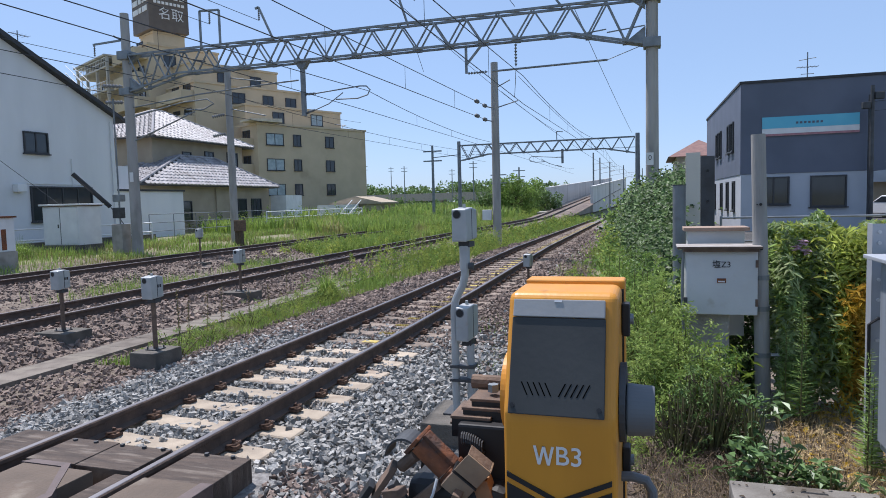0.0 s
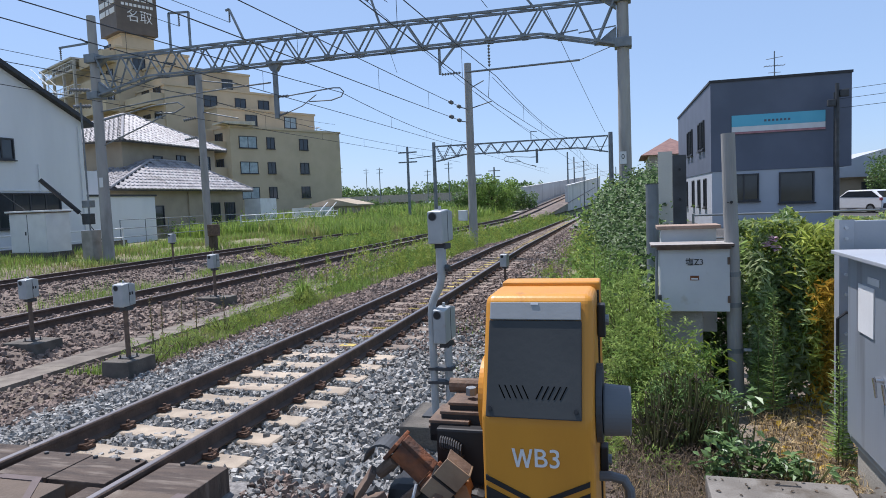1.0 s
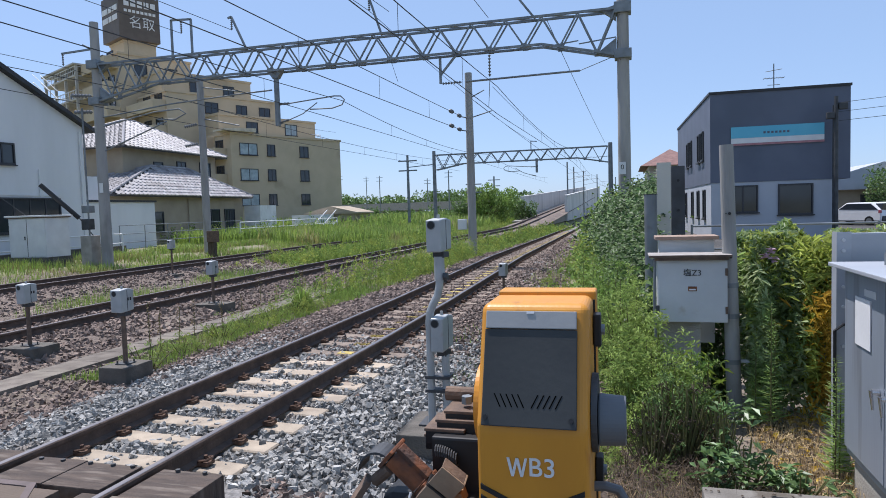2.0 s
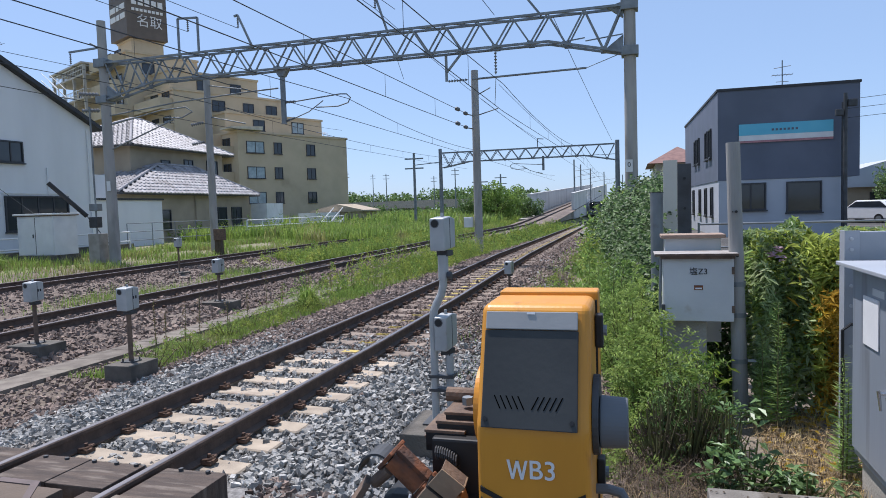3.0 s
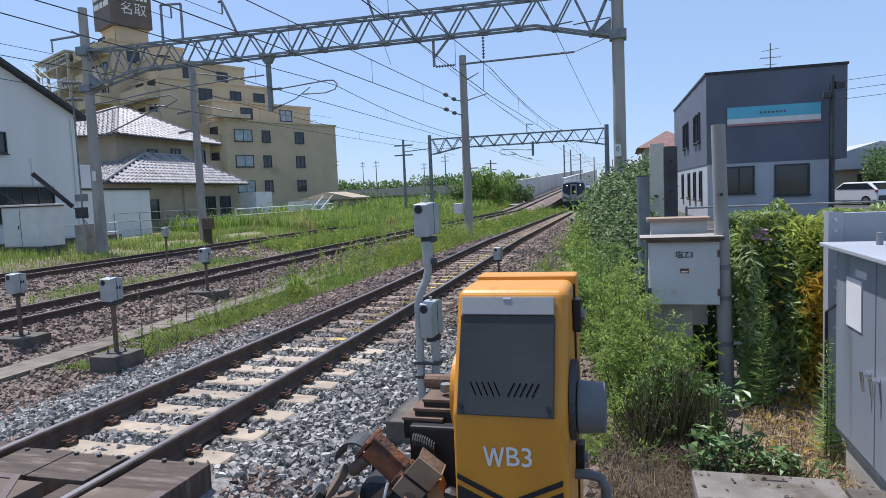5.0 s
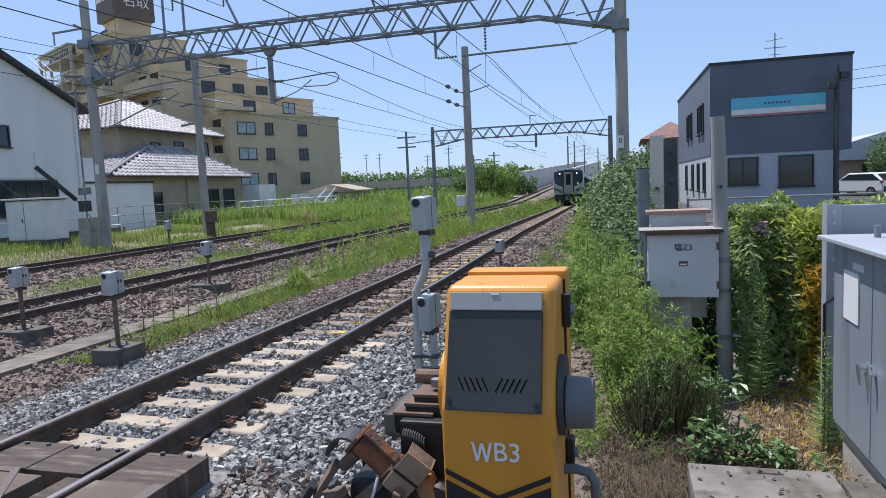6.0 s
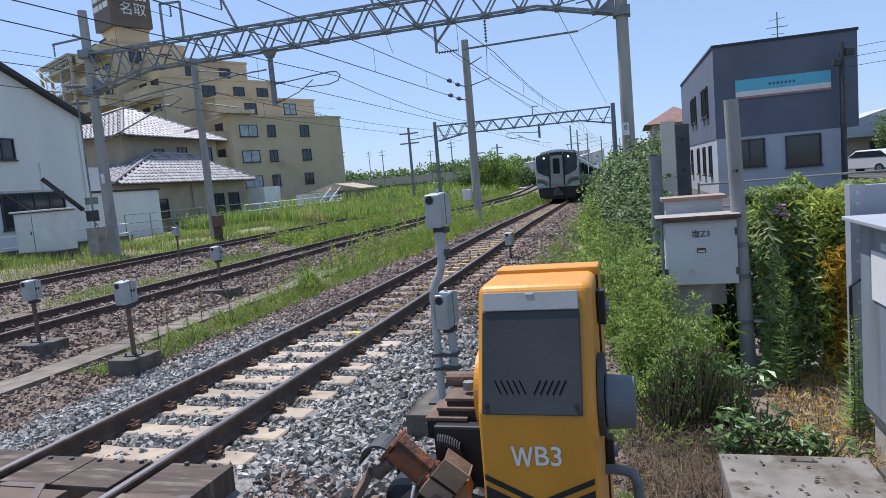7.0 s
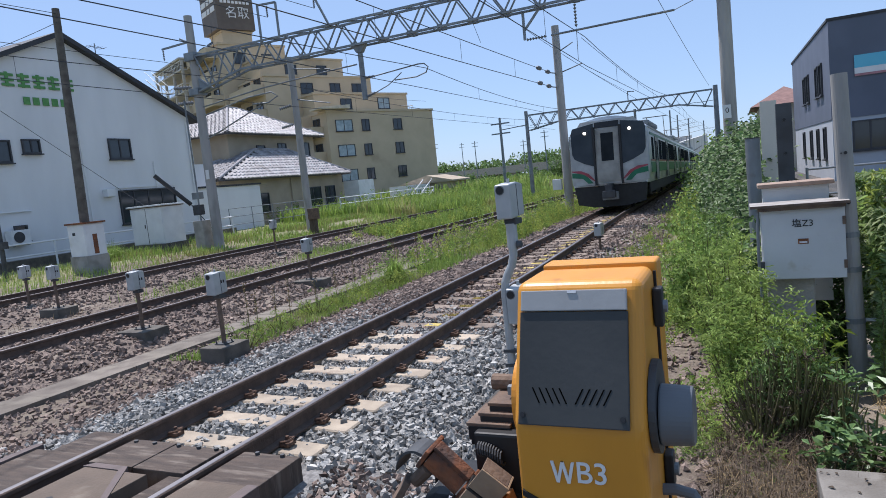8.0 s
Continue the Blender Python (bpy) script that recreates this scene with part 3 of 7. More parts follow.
wire((-4.2, PY, 7.2), (-3.95, PY, 6.4), 0, 0.008)
wire((-4.2, -25, 9.0), (-4.2, PY, 8.9), 0.5)
wire((-0.6, -25, 9.2), (-0.6, PY, 8.3), 0.5)
anchored = thing("catenary_wire", pose(0, 0, 0), "carrier and contact wire with insulators, anchored on a pole", "wire", "catenary wires")
for za, zb, nm in ((5.9, 6.1, "carrier_wire"), (5.3, 5.1, "contact_wire")):
    part(nm, pipe(bmesh.new(), sagging((-3.12, 26.6, za), (-4.1, -28, zb), 0.12), 0.012, 5), WIRE, anchored)
for k in range(1, 11):
    f = k / 11
    part("dropper", rod(bmesh.new(), (-3.12 - 0.98 * f, 26.6 - 54.6 * f, 5.3 - 0.2 * f - 0.48 * f * (1 - f)), (-3.12 - 0.98 * f, 26.6 - 54.6 * f, 5.9 + 0.2 * f - 0.48 * f * (1 - f)), 0.006, n=4), WIRE, anchored)
wire((1.4, 20.3, 8.0), (2.5, FY, 6.3), 0.1)
wire((-1.8, 27, 7.2), (-0.3, 60, 5.9), 0.3)
wire((-2.6, 27, 6.6), (-0.4, 80, 5.0), 0.3)
wire((-0.6, PY, 6.25), (-2.0, 27, 6.3), 0.1)
wire((-19, -10, 9.6), (-17.2, 14.3, 8.9), 0.2)
wire((-26, 14, 8.2), (-17.2, 14.3, 8.6), 0.2)
for i, z in enumerate((6.4, 7.0, 7.5)):
    wire((13.0, 31.0, 5.2 + i * 0.4), (40, 26 + i, z + 1.5), 0.4)


# ---------------------------------------------------------------- buildings
WALL_WHITE = mat("white_render", (0.70, 0.70, 0.70), (0.645, 0.645, 0.645), 0.8, 0.85, bump=0.08, fine=30, stain=(0.57, 0.57, 0.555), stain_scale=0.5, stain_at=0.6, stretch=(1, 1, 0.3))
WALL_TAN = mat("tan_tile", (0.52, 0.425, 0.295), (0.465, 0.38, 0.26), 0.6, 0.8, bump=0.15, fine=12, stain=(0.39, 0.315, 0.215), stain_scale=0.3, stain_at=0.6)
WALL_BEIGE = mat("beige_render", (0.40, 0.33, 0.24), (0.34, 0.28, 0.205), 1, 0.85, bump=0.1)
WALL_CREAM = mat("cream_render", (0.62, 0.58, 0.50), (0.55, 0.51, 0.44), 1, 0.85, bump=0.1)
WALL_NAVY = mat("navy_cladding", (0.12, 0.135, 0.18), (0.10, 0.115, 0.155), 0.8, 0.6, bump=0.04)
WALL_GREY = mat("grey_cladding", (0.42, 0.44, 0.48), (0.38, 0.40, 0.44), 0.8, 0.65, bump=0.05)
ROOF_DARK = mat("dark_roof", (0.045, 0.045, 0.05), None, 3, 0.6, bump=0.2)
TILE = mat("roof_tile", (0.37, 0.355, 0.355), (0.28, 0.265, 0.27), 4, 0.55, bump=0.15, island=0.22, stain=(0.20, 0.185, 0.18), stain_scale=1.2, spec=0.35)
TILE_BED = mat("roof_underlay", (0.10, 0.095, 0.095), None, 3, 0.9, bump=0.1)
RED_ROOF = mat("red_roof", (0.235, 0.135, 0.115), (0.17, 0.095, 0.085), 3, 0.8, bump=0.2)


def window(parent, m, w, h, glass=GLASS_DARK, frame_m=FRAME_DARK, bars=1, name="window", t=0.07):
    """A framed window on a wall, on the local x-z plane, looking to -y."""
    win = new(name)
    win.parent = parent
    win.matrix_local = m
    bm = bmesh.new()
    for a in ((-w / 2, -w / 2 + t), (w / 2 - t, w / 2)):
        box(bm, a[0], a[1], -0.07, 0.05, 0, h)
    for a in ((0, t), (h - t, h)):
        box(bm, -w / 2 + t, w / 2 - t, -0.07, 0.05, a[0], a[1])
    for k in range(1, bars + 1):
        x = -w / 2 + w * k / (bars + 1)
        box(bm, x - t / 2, x + t / 2, -0.04, 0.05, t, h - t)
    part("window_frame", bm, frame_m, win)
    part("pane", B((-w / 2 + t, w / 2 - t, -0.012, 0.03, t, h - t)), glass, win)
    part("sill", B((-w / 2 - 0.06, w / 2 + 0.06, -0.13, 0.02, -0.06, -0.002)), frame_m, win)
    return win


# white gabled house beside the siding: gable wall towards the tracks
hx = -25.0
white_house = thing("house", pose(hx, 20.07, 0.17), "tall white rendered shop house with a dark gable roof", "house")
half, eave, ridge = 7.6, 6.75, 10.2
bm = prism(bmesh.new(), [(-half, -0.6), (half, -0.6), (half, eave), (0, ridge), (-half, eave)], "x", -11, 0)
part("wall", bm, WALL_WHITE, white_house)
sl = (ridge - eave) / half
for s in (-1, 1):
    bm = prism(bmesh.new(), [(0, ridge + 0.02), (s * (half + 0.6), eave - sl * 0.6 + 0.02), (s * (half + 0.6), eave - sl * 0.6 + 0.24), (0, ridge + 0.26)], "x", -11.4, 0.35)
    part("roof", bm, ROOF_DARK, white_house)
R90 = pose(0, 0, 0, 0, 0, 90)


def on_track_side(dy, z, out=0.0):
    """A pose on a wall that looks to +x."""
    return pose(0.02 + out, dy, z) @ R90


window(white_house, on_track_side(2.6, 4.45), 1.35, 1.05)
window(white_house, on_track_side(3.95, 1.1), 3.7, 1.75, bars=3)
window(white_house, on_track_side(-2.1, 4.75), 0.85, 0.65)
window(white_house, on_track_side(-3.9, 4.35), 1.7, 1.0)
window(white_house, on_track_side(-3.2, 0.9), 0.6, 0.7, bars=0)
bm = bmesh.new()
for a, b in (((0.05, 0.4, -0.3), (0.05, 0.35, 7.0)), ((0.05, 4.6, 2.9), (0.05, 4.6, 4.3)), ((0.06, 7.3, -0.3), (0.06, 7.3, 6.5)), ((0.05, -5, 2.2), (0.05, -2.6, 2.2))):
    rod(bm, a, b, 0.035)
box(bm, 0.0, 0.05, 2.0, 5.9, 2.95, 3.0)
part("drain_pipe", bm, WHITE_PAINT, white_house)
GREEN_SIGN = mat("green_lettering", (0.11, 0.30, 0.09), None, 6, 0.7, bump=0)
for i in range(5):
    bm = bmesh.new()
    y0 = -3.0 + i * 0.72
    for k in range(3):
        box(bm, 0.02, 0.05, y0 + 0.05, y0 + 0.6, 7.72 + k * 0.22 - i * 0.0, 7.84 + k * 0.22)
    box(bm, 0.02, 0.055, y0 + 0.22, y0 + 0.36, 7.7, 8.34)
    part("sign_bar", bm, GREEN_SIGN, white_house, "green sign bars on the wall")
for i in range(5):
    part("sign_bar", B((0.02, 0.05, -2.1 + i * 0.45, -1.8 + i * 0.45, 6.95, 7.3)), GREEN_SIGN, white_house, "green sign bars on the wall")
part("vent_hood", B((0.0, 0.35, 1.2, 1.7, 2.55, 2.95, 0.05)), WHITE_PAINT, white_house)
part("base_wall", B((-0.02, 0.06, -half, half, -0.6, 0.1)), CONCRETE, white_house)
bm = bmesh.new()
rod(bm, (-1.5, 3.3, 8.5), (-1.5, 3.3, 10.7), 0.025)
rod(bm, (-1.5, 2.8, 10.5), (-1.5, 3.9, 10.5), 0.015)
for k in range(5):
    rod(bm, (-1.8, 2.9 + k * 0.22, 10.5), (-1.2, 2.9 + k * 0.22, 10.5), 0.01)
part("aerial", bm, STEEL_GREY, white_house)
unit = thing("air_conditioner", pose(-24.6, 16.5, 0.95), "white outdoor air conditioner unit on the house wall", "air conditioner")
part("casing", B((-0.28, 0.18, -0.42, 0.42, 0, 0.62, 0.02)), WHITE_PAINT, unit)
bm = rod(bmesh.new(), (0.17, -0.1, 0.31), (0.2, -0.1, 0.31), 0.24, n=20)
part("fan_grille", bm, FRAME_DARK, unit)
part("wall_bracket", B((-0.4, 0.15, -0.35, -0.3, -0.06, -0.002), (-0.4, 0.15, 0.3, 0.35, -0.06, -0.002)), STEEL_GREY, unit)


def hip_roof(parent, x0, x1, y0, y1, z, rise, over=0.6, tile_w=0.42, tile_l=0.40, thick=0.16, tiles_on=("y0", "x1"), ridge=None):
    """A hipped roof with single rows of tiles on the slopes that show."""
    x0, x1, y0, y1 = x0 - over, x1 + over, y0 - over, y1 + over
    w, d = x1 - x0, y1 - y0
    run = min(w, d) / 2
    if w >= d:
        r0, r1 = Vector((x0 + run, (y0 + y1) / 2, z + rise)), Vector((x1 - run, (y0 + y1) / 2, z + rise))
    else:
        r0, r1 = Vector(((x0 + x1) / 2, y0 + run, z + rise)), Vector(((x0 + x1) / 2, y1 - run, z + rise))
    if ridge:
        w, d = 0.0, 1.0
        r0, r1 = Vector((*ridge[0], z + rise)), Vector((*ridge[1], z + rise))
    A, Bc, C, D = Vector((x0, y0, z)), Vector((x1, y0, z)), Vector((x1, y1, z)), Vector((x0, y1, z))
    if w >= d:
        slopes = {"y0": (A, Bc, r1, r0), "x1": (Bc, C, r1, r1), "y1": (C, D, r0, r1), "x0": (D, A, r0, r0)}
    else:
        slopes = {"y0": (A, Bc, r0, r0), "x1": (Bc, C, r1, r0), "y1": (C, D, r1, r1), "x0": (D, A, r0, r1)}
    bm = bmesh.new()
    for q in slopes.values():
        pts = []
        for p in q:
            if not pts or (p - pts[-1]).length > 1e-4:
                pts.append(p)
        lo = [bm.verts.new(p) for p in pts]
        hi = [bm.verts.new(p + Vector((0, 0, thick))) for p in pts]
        bm.faces.new(lo[::-1])
        bm.faces.new(hi)
        for i in range(len(pts)):
            bm.faces.new((lo[i], lo[(i + 1) % len(pts)], hi[(i + 1) % len(pts)], hi[i]))
    bmesh.ops.recalc_face_normals(bm, faces=bm.faces)
    roof = part("roof", bm, ROOF_DARK if not tiles_on else TILE_BED, parent)
    bm = bmesh.new()
    for a, b in ((A, r0), (Bc, r1 if w >= d else r0), (C, r1), (D, r0 if w >= d else r1), (r0, r1)):
        if (a - b).length > 0.01:
            up = Vector((0, 0, thick + 0.06))
            pipe(bm, [a + up, (a + b) / 2 + up, b + up], 0.11, 8)
    part("ridge_tile", bm, TILE, roof)
    if not tiles_on:
        return
    verts, faces = [], []
    for key in tiles_on:
        p, q, rb, ra = slopes[key]
        e = (q - p)
        L0 = e.length
        e.normalize()
        n = (q - p).cross(ra - p).normalized()
        if n.z < 0:
            n.negate()
        s = n.cross(e)
        if s.z < 0:
            s.negate()
        H = (ra - p).dot(s)
        la, lb = (ra - p).dot(e), (rb - p).dot(e)
        rows = int(H / tile_l)
        for i in range(rows):
            h0 = i * H / rows
            f = (h0 + H / rows * 0.5) / H
            ua, ub = la * f + 0.05, L0 + (lb - L0) * f - 0.05
            k = max(1, int((ub - ua) / tile_w))
            for j in range(k):
                u0 = ua + (ub - ua) * j / k
                u1 = ua + (ub - ua) * (j + 0.95) / k
                b0 = len(verts)
                prof = ((0.0, 0.03), (0.25, 0.0), (0.55, 0.02), (0.8, 0.085), (1.0, 0.05))
                for hh, extra in ((h0 - 0.03, 0.05), (h0 + H / rows, 0.005)):
                    for uu, zz in prof:
                        verts.append(p + e * (u0 + (u1 - u0) * uu) + s * hh + n * (thick * 0.9 + zz + extra))
                for c in range(4):
                    faces.append((b0 + c, b0 + c + 1, b0 + 6 + c, b0 + 5 + c))
                b1 = len(verts)
                for uu, zz in prof:
                    verts.append(p + e * (u0 + (u1 - u0) * uu) + s * (h0 - 0.03) + n * (thick * 0.9 - 0.02))
                for c in range(4):
                    faces.append((b0 + c + 1, b0 + c, b1 + c, b1 + c + 1))
    ob = raw("roof_tile", [tuple(v) for v in verts], faces, TILE, roof)
    ob["kind"] = "stuff"


# tile-roofed dwelling: low wing in front, two-storey block behind, both along the railway
tile_house = thing("house", pose(0, 0, 0), "beige two-storey dwelling with pale grey glazed tile roofs", "house")
part("wall", B((-37.0, -29.3, 34.1, 49.9, -0.3, 3.5)), WALL_BEIGE, tile_house)
hip_roof(tile_house, -37.0, -29.3, 34.1, 49.9, 3.35, 2.4, 0.7, ridge=((-32.2, 41.8), (-32.2, 46.2)))
part("wall", B((-43.0, -32.8, 39.5, 51.2, -0.3, 7.3)), WALL_BEIGE, tile_house)
hip_roof(tile_house, -43.0, -32.8, 39.5, 51.2, 7.15, 2.95, 0.8, ridge=((-37.4, 45.2), (-37.4, 46.4)))


def house_window(x, y, z, w, h, bars=1):
    window(tile_house, pose(x + 0.02, y, z) @ R90, w, h, bars=bars)


house_window(-29.3, 45.2, 0.7, 2.3, 1.75)
house_window(-29.3, 47.8, 0.7, 1.5, 1.75)
house_window(-29.3, 38.2, 0.8, 2.2, 1.5, 0)
house_window(-32.8, 43.4, 5.6, 1.1, 0.8, 0)
house_window(-32.8, 46.3, 5.6, 1.2, 1.0)
house_window(-32.8, 49.6, 5.4, 1.6, 1.3)
part("annex", B((-29.2, -27.6, 50.0, 52.8, -0.3, 2.7)), WHITE_PAINT, tile_house)
part("down_pipe", rod(bmesh.new(), (-29.2, 42.2, -0.2), (-29.2, 42.2, 3.3), 0.05, n=6), WALL_BEIGE, tile_house)
yard_wall = thing("garden_wall", pose(0, 0, 0), "plain white plastered wall between the houses", "wall")
part("panel", B((-27.2, -27.0, 28.3, 35.6, -0.2, 2.9)), WALL_WHITE, yard_wall)
part("coping", B((-27.3, -26.9, 28.3, 35.7, 2.902, 3.02)), ROOF_DARK, yard_wall)
part("panel", B((-29.2, -29.0, 28.3, 33.0, -0.2, 4.6)), WALL_WHITE, yard_wall)

# stepped tan apartment block, turned to the railway
AP = Matrix.Translation((-38.6, 62.8, 0)) @ Matrix(((0.447, -0.894, 0, 0), (0.894, 0.447, 0, 0), (0, 0, 1, 0), (0, 0, 0, 1)))
apt = thing("apartment_building", AP, "stepped tan-tiled apartment block with balconies and a roof sign tower", "building")
S = 2.9


def apt_block(x0, x1, y0, y1, z0, z1):
    part("wall", B((x0, x1, y0, y1, z0, z1)), WALL_TAN, apt)
    part("parapet", B((x0 - 0.12, x1 + 0.12, y0 - 0.12, y1 + 0.12, z1, z1 + 0.25)), WALL_TAN, apt)


apt_block(0, 15.6, 0, 14, -0.3, 11.0)
apt_block(0.6, 14.4, 3.5, 15, 11.25, 13.6)
apt_block(-4, 11.0, 6.5, 20, -0.3, 16.2)
apt_block(-3, 8.8, 9.5, 24, 16.45, 19.0)
apt_block(-6, 3.0, 14, 29, -0.3, 21.5)
apt_block(-5.2, 0.0, 22, 33, -0.3, 20.4)
GALLERY = mat("gallery_pale", (0.50, 0.47, 0.42), (0.42, 0.39, 0.34), 1.5, 0.8, bump=0.1)
for i in range(7):
    z = 2.6 + i * S
    part("gallery_slab", B((-8.2, -5.22, 21.8, 33.2, z - 0.2, z)), GALLERY, apt)
    bm = B((-8.2, -8.12, 21.8, 33.2, z + 0.98, z + 1.06), (-8.2, -8.12, 21.8, 33.2, z + 0.5, z + 0.55), (-8.12, -5.3, 21.8, 21.88, z + 0.98, z + 1.06))
    for k in range(20):
        box(bm, -8.18, -8.14, 21.9 + k * 0.59, 21.94 + k * 0.59, z, z + 1.0)
    part("gallery_railing", bm, WHITE_PAINT, apt)
for y in (21.9, 25.6, 29.3, 33.0):
    part("gallery_column", B((-8.1, -7.8, y - 0.15, y + 0.15, -0.3, 21.2)), GALLERY, apt)
part("gallery_roof", B((-8.4, -5.0, 21.6, 33.4, 21.2, 21.4)), GALLERY, apt)
part("canopy", prism(bmesh.new(), [(-1.2, 11.3), (2.8, 11.3), (2.8, 11.75), (-1.2, 11.5)], "y", -0.8, 1.6), mat("canopy_pale", (0.60, 0.53, 0.41), None, 2, 0.8, bump=0.05), apt)
apt_block(-1.6, 2.7, 22.7, 27.0, 19.0, 25.3)
for i in range(3):
    z = 2.95 + i * S
    for x, w, g, b in ((1.6, 2.3, GLASS_BRIGHT, 1), (4.6, 1.1, GLASS_DARK, 1), (9.3, 1.3, GLASS_DARK, 1)):
        window(apt, pose(x + 0.6, -0.02, z), w, 1.35, g, bars=b)
window(apt, pose(5.0, 3.48, 11.8), 1.6, 1.3)
window(apt, pose(10.6, 3.48, 11.8), 1.8, 1.4, GLASS_BRIGHT)
for x, y, z, w in ((5.5, 6.48, 14.2, 1.5), (1.5, 6.48, 14.2, 1.7), (8.8, 6.48, 14.2, 1.6), (1.2, 9.48, 17.0, 1.6), (5.6, 9.48, 17.0, 1.5), (-3.4, 13.98, 19.2, 1.5), (0.4, 13.98, 19.2, 1.6)):
    window(apt, pose(x, y, z), w, 1.3)
L90 = pose(0, 0, 0, 0, 0, -90)
for i in range(7):
    for y in (23.5, 26.2, 28.9, 31.6):
        window(apt, pose(-5.22, y, 2.7 + i * S) @ L90, 1.1, 1.9, bars=0)


def balcony(y0, y1, x, z):
    ob = new("balcony")
    ob.parent = apt
    part("slab", B((x - 1.5, x, y0, y1, z - 0.18, z)), WALL_TAN, ob)
    part("balustrade", B((x - 1.5, x - 1.36, y0, y1, z + 0.002, z + 1.1), (x - 1.36, x, y0, y0 + 0.12, z + 0.002, z + 1.1), (x - 1.36, x, y1 - 0.12, y1, z + 0.002, z + 1.1)), WALL_TAN, ob)


for i in range(5):
    z = 2.6 + i * S
    if i < 3:
        balcony(1.0, 6.2, 0, z)
        window(apt, pose(-0.02, 2.4, z + 0.2) @ L90, 1.6, 1.9)
        window(apt, pose(-0.02, 4.8, z + 0.2) @ L90, 1.6, 1.9)
        part("balcony_divider", B((-1.3, -0.01, 3.55, 3.65, z + 0.002, z + 2.6)), WALL_TAN, apt)
    balcony(6.8, 13.8, -4, z)
    window(apt, pose(-4.02, 8.4, z + 0.2) @ L90, 1.8, 1.9)
    window(apt, pose(-4.02, 11.4, z + 0.2) @ L90, 1.8, 1.9)
for i in range(7):
    z = 2.6 + i * S
    balcony(14.2, 21.5, -6, z)
    window(apt, pose(-6.02, 16.2, z + 0.2) @ L90, 1.8, 1.9)
    window(apt, pose(-6.02, 19.2, z + 0.2) @ L90, 1.8, 1.9)
# rooftop sign tower
SIGN_BROWN = mat("sign_brown", (0.13, 0.105, 0.085), (0.105, 0.085, 0.07), 1, 0.6, bump=0.03)
tower = new("sign_box")
tower.parent = apt
part("panel", B((-2.3, 3.1, 22.1, 27.5, 25.6, 31.4)), SIGN_BROWN, tower, "brown rooftop sign box with pale lettering bars")
for i in range(5):
    part("sign_bar", B((-1.6 + i * 0.88, -0.95 + i * 0.88, 22.04, 22.095, 29.9, 30.75)), WHITE_PAINT, tower)
for i in range(8):
    part("sign_bar", B((-1.6 + i * 0.54, -1.22 + i * 0.54, 22.04, 22.095, 29.1, 29.45)), WHITE_PAINT, tower)
letters("place_letters", "名取", 1.75, WHITE_PAINT, tower, pose(0.7, 22.04, 27.8, 90, 0, 0))
for j, (a, b) in enumerate(((22.5, 24.0), (24.3, 25.2), (25.5, 27.2))):
    part("sign_bar", B((-2.36, -2.305, a, b, 29.3, 30.0)), WHITE_PAINT, tower)
    part("sign_bar", B((-2.36, -2.305, a, b, 28.1, 28.8)), WHITE_PAINT, tower)
bm = bmesh.new()
for k in range(6):
    z = 2.6 + k * S
    for x in (-10.4, -9.5):
        rod(bm, (x, 24, z), (x, 30, z + S), 0.07, n=6)
        rod(bm, (x, 24, z + 1), (x, 30, z + S + 1), 0.04, n=6)
    for y in (23.8, 30.2):
        rod(bm, (-8.2, y, z), (-10.4, y, z), 0.06, n=6)
        rod(bm, (-10.4, y, z - 2.8), (-10.4, y, z + 1.1), 0.06, n=6)
part("fire_escape", bm, WHITE_PAINT, apt, "white steel outside stair frame")
bm = bmesh.new()
for x in (14.6, 15.2):
    rod(bm, (x, 3.4, 11.25), (x, 3.4, 12.2), 0.03, n=6)
    rod(bm, (x, 8, 11.25), (x, 8, 12.2), 0.03, n=6)
for z in (11.7, 12.2):
    rod(bm, (15.2, 3.4, z), (15.2, 8, z), 0.03, n=6)
    rod(bm, (13.3, 3.4, z), (15.2, 3.4, z), 0.03, n=6)
part("roof_railing", bm, WHITE_PAINT, apt)

# navy and grey shop with a blue banner
blue = thing("shop_building", pose(7.85, 32, 0, 0, 0, 1.2), "two-storey shop, navy cladding above pale grey walls", "building")
bw, bd = 6.05, 15.5
part("upper_wall", B((0, bw, 0, bd, 2.66, 6.9)), WALL_NAVY, blue)
part("lower_wall", B((0.03, 5.32, 0.03, bd, -0.2, 2.655)), WALL_GREY, blue)
part("roof", B((-0.05, bw + 0.05, -0.05, bd + 0.05, 6.902, 7.02)), ROOF_DARK, blue)
for x, z, w, h, g in ((1.45, 1.2, 1.35, 1.3, GLASS_DARK), (3.75, 1.05, 1.5, 1.45, GLASS_DARK)):
    window(blue, pose(x, 0.02, z), w, h, g, bars=1 if x < 2 else 0)
for y in (2.2, 4.6, 7.2, 10.5):
    window(blue, pose(0.02, y, 0.9) @ L90, 0.75, 1.5, bars=0)
for y in (2.6, 4.0, 7.6, 9.2):
    window(blue, pose(-0.01, y, 3.9) @ L90, 0.9, 1.5, bars=0)
BANNER = mat("banner_blue", (0.10, 0.42, 0.58), (0.14, 0.48, 0.62), 0.7, 0.5, bump=0)
part("banner", B((0.93, 4.95, -0.06, -0.005, 4.75, 5.28)), BANNER, blue, "bright blue banner with a pale strip below")
part("banner_strip", B((0.93, 4.95, -0.06, -0.005, 4.50, 4.746)), WHITE_PAINT, blue)
part("banner_line", B((0.93, 4.95, -0.065, -0.006, 4.40, 4.496)), mat("banner_red", (0.45, 0.22, 0.24), None, 3, 0.5, bump=0), blue)
for i in range(7):
    part("sign_bar", B((2.35 + i * 0.17, 2.45 + i * 0.17, -0.07, -0.061, 4.92, 5.02)), WALL_NAVY, blue)
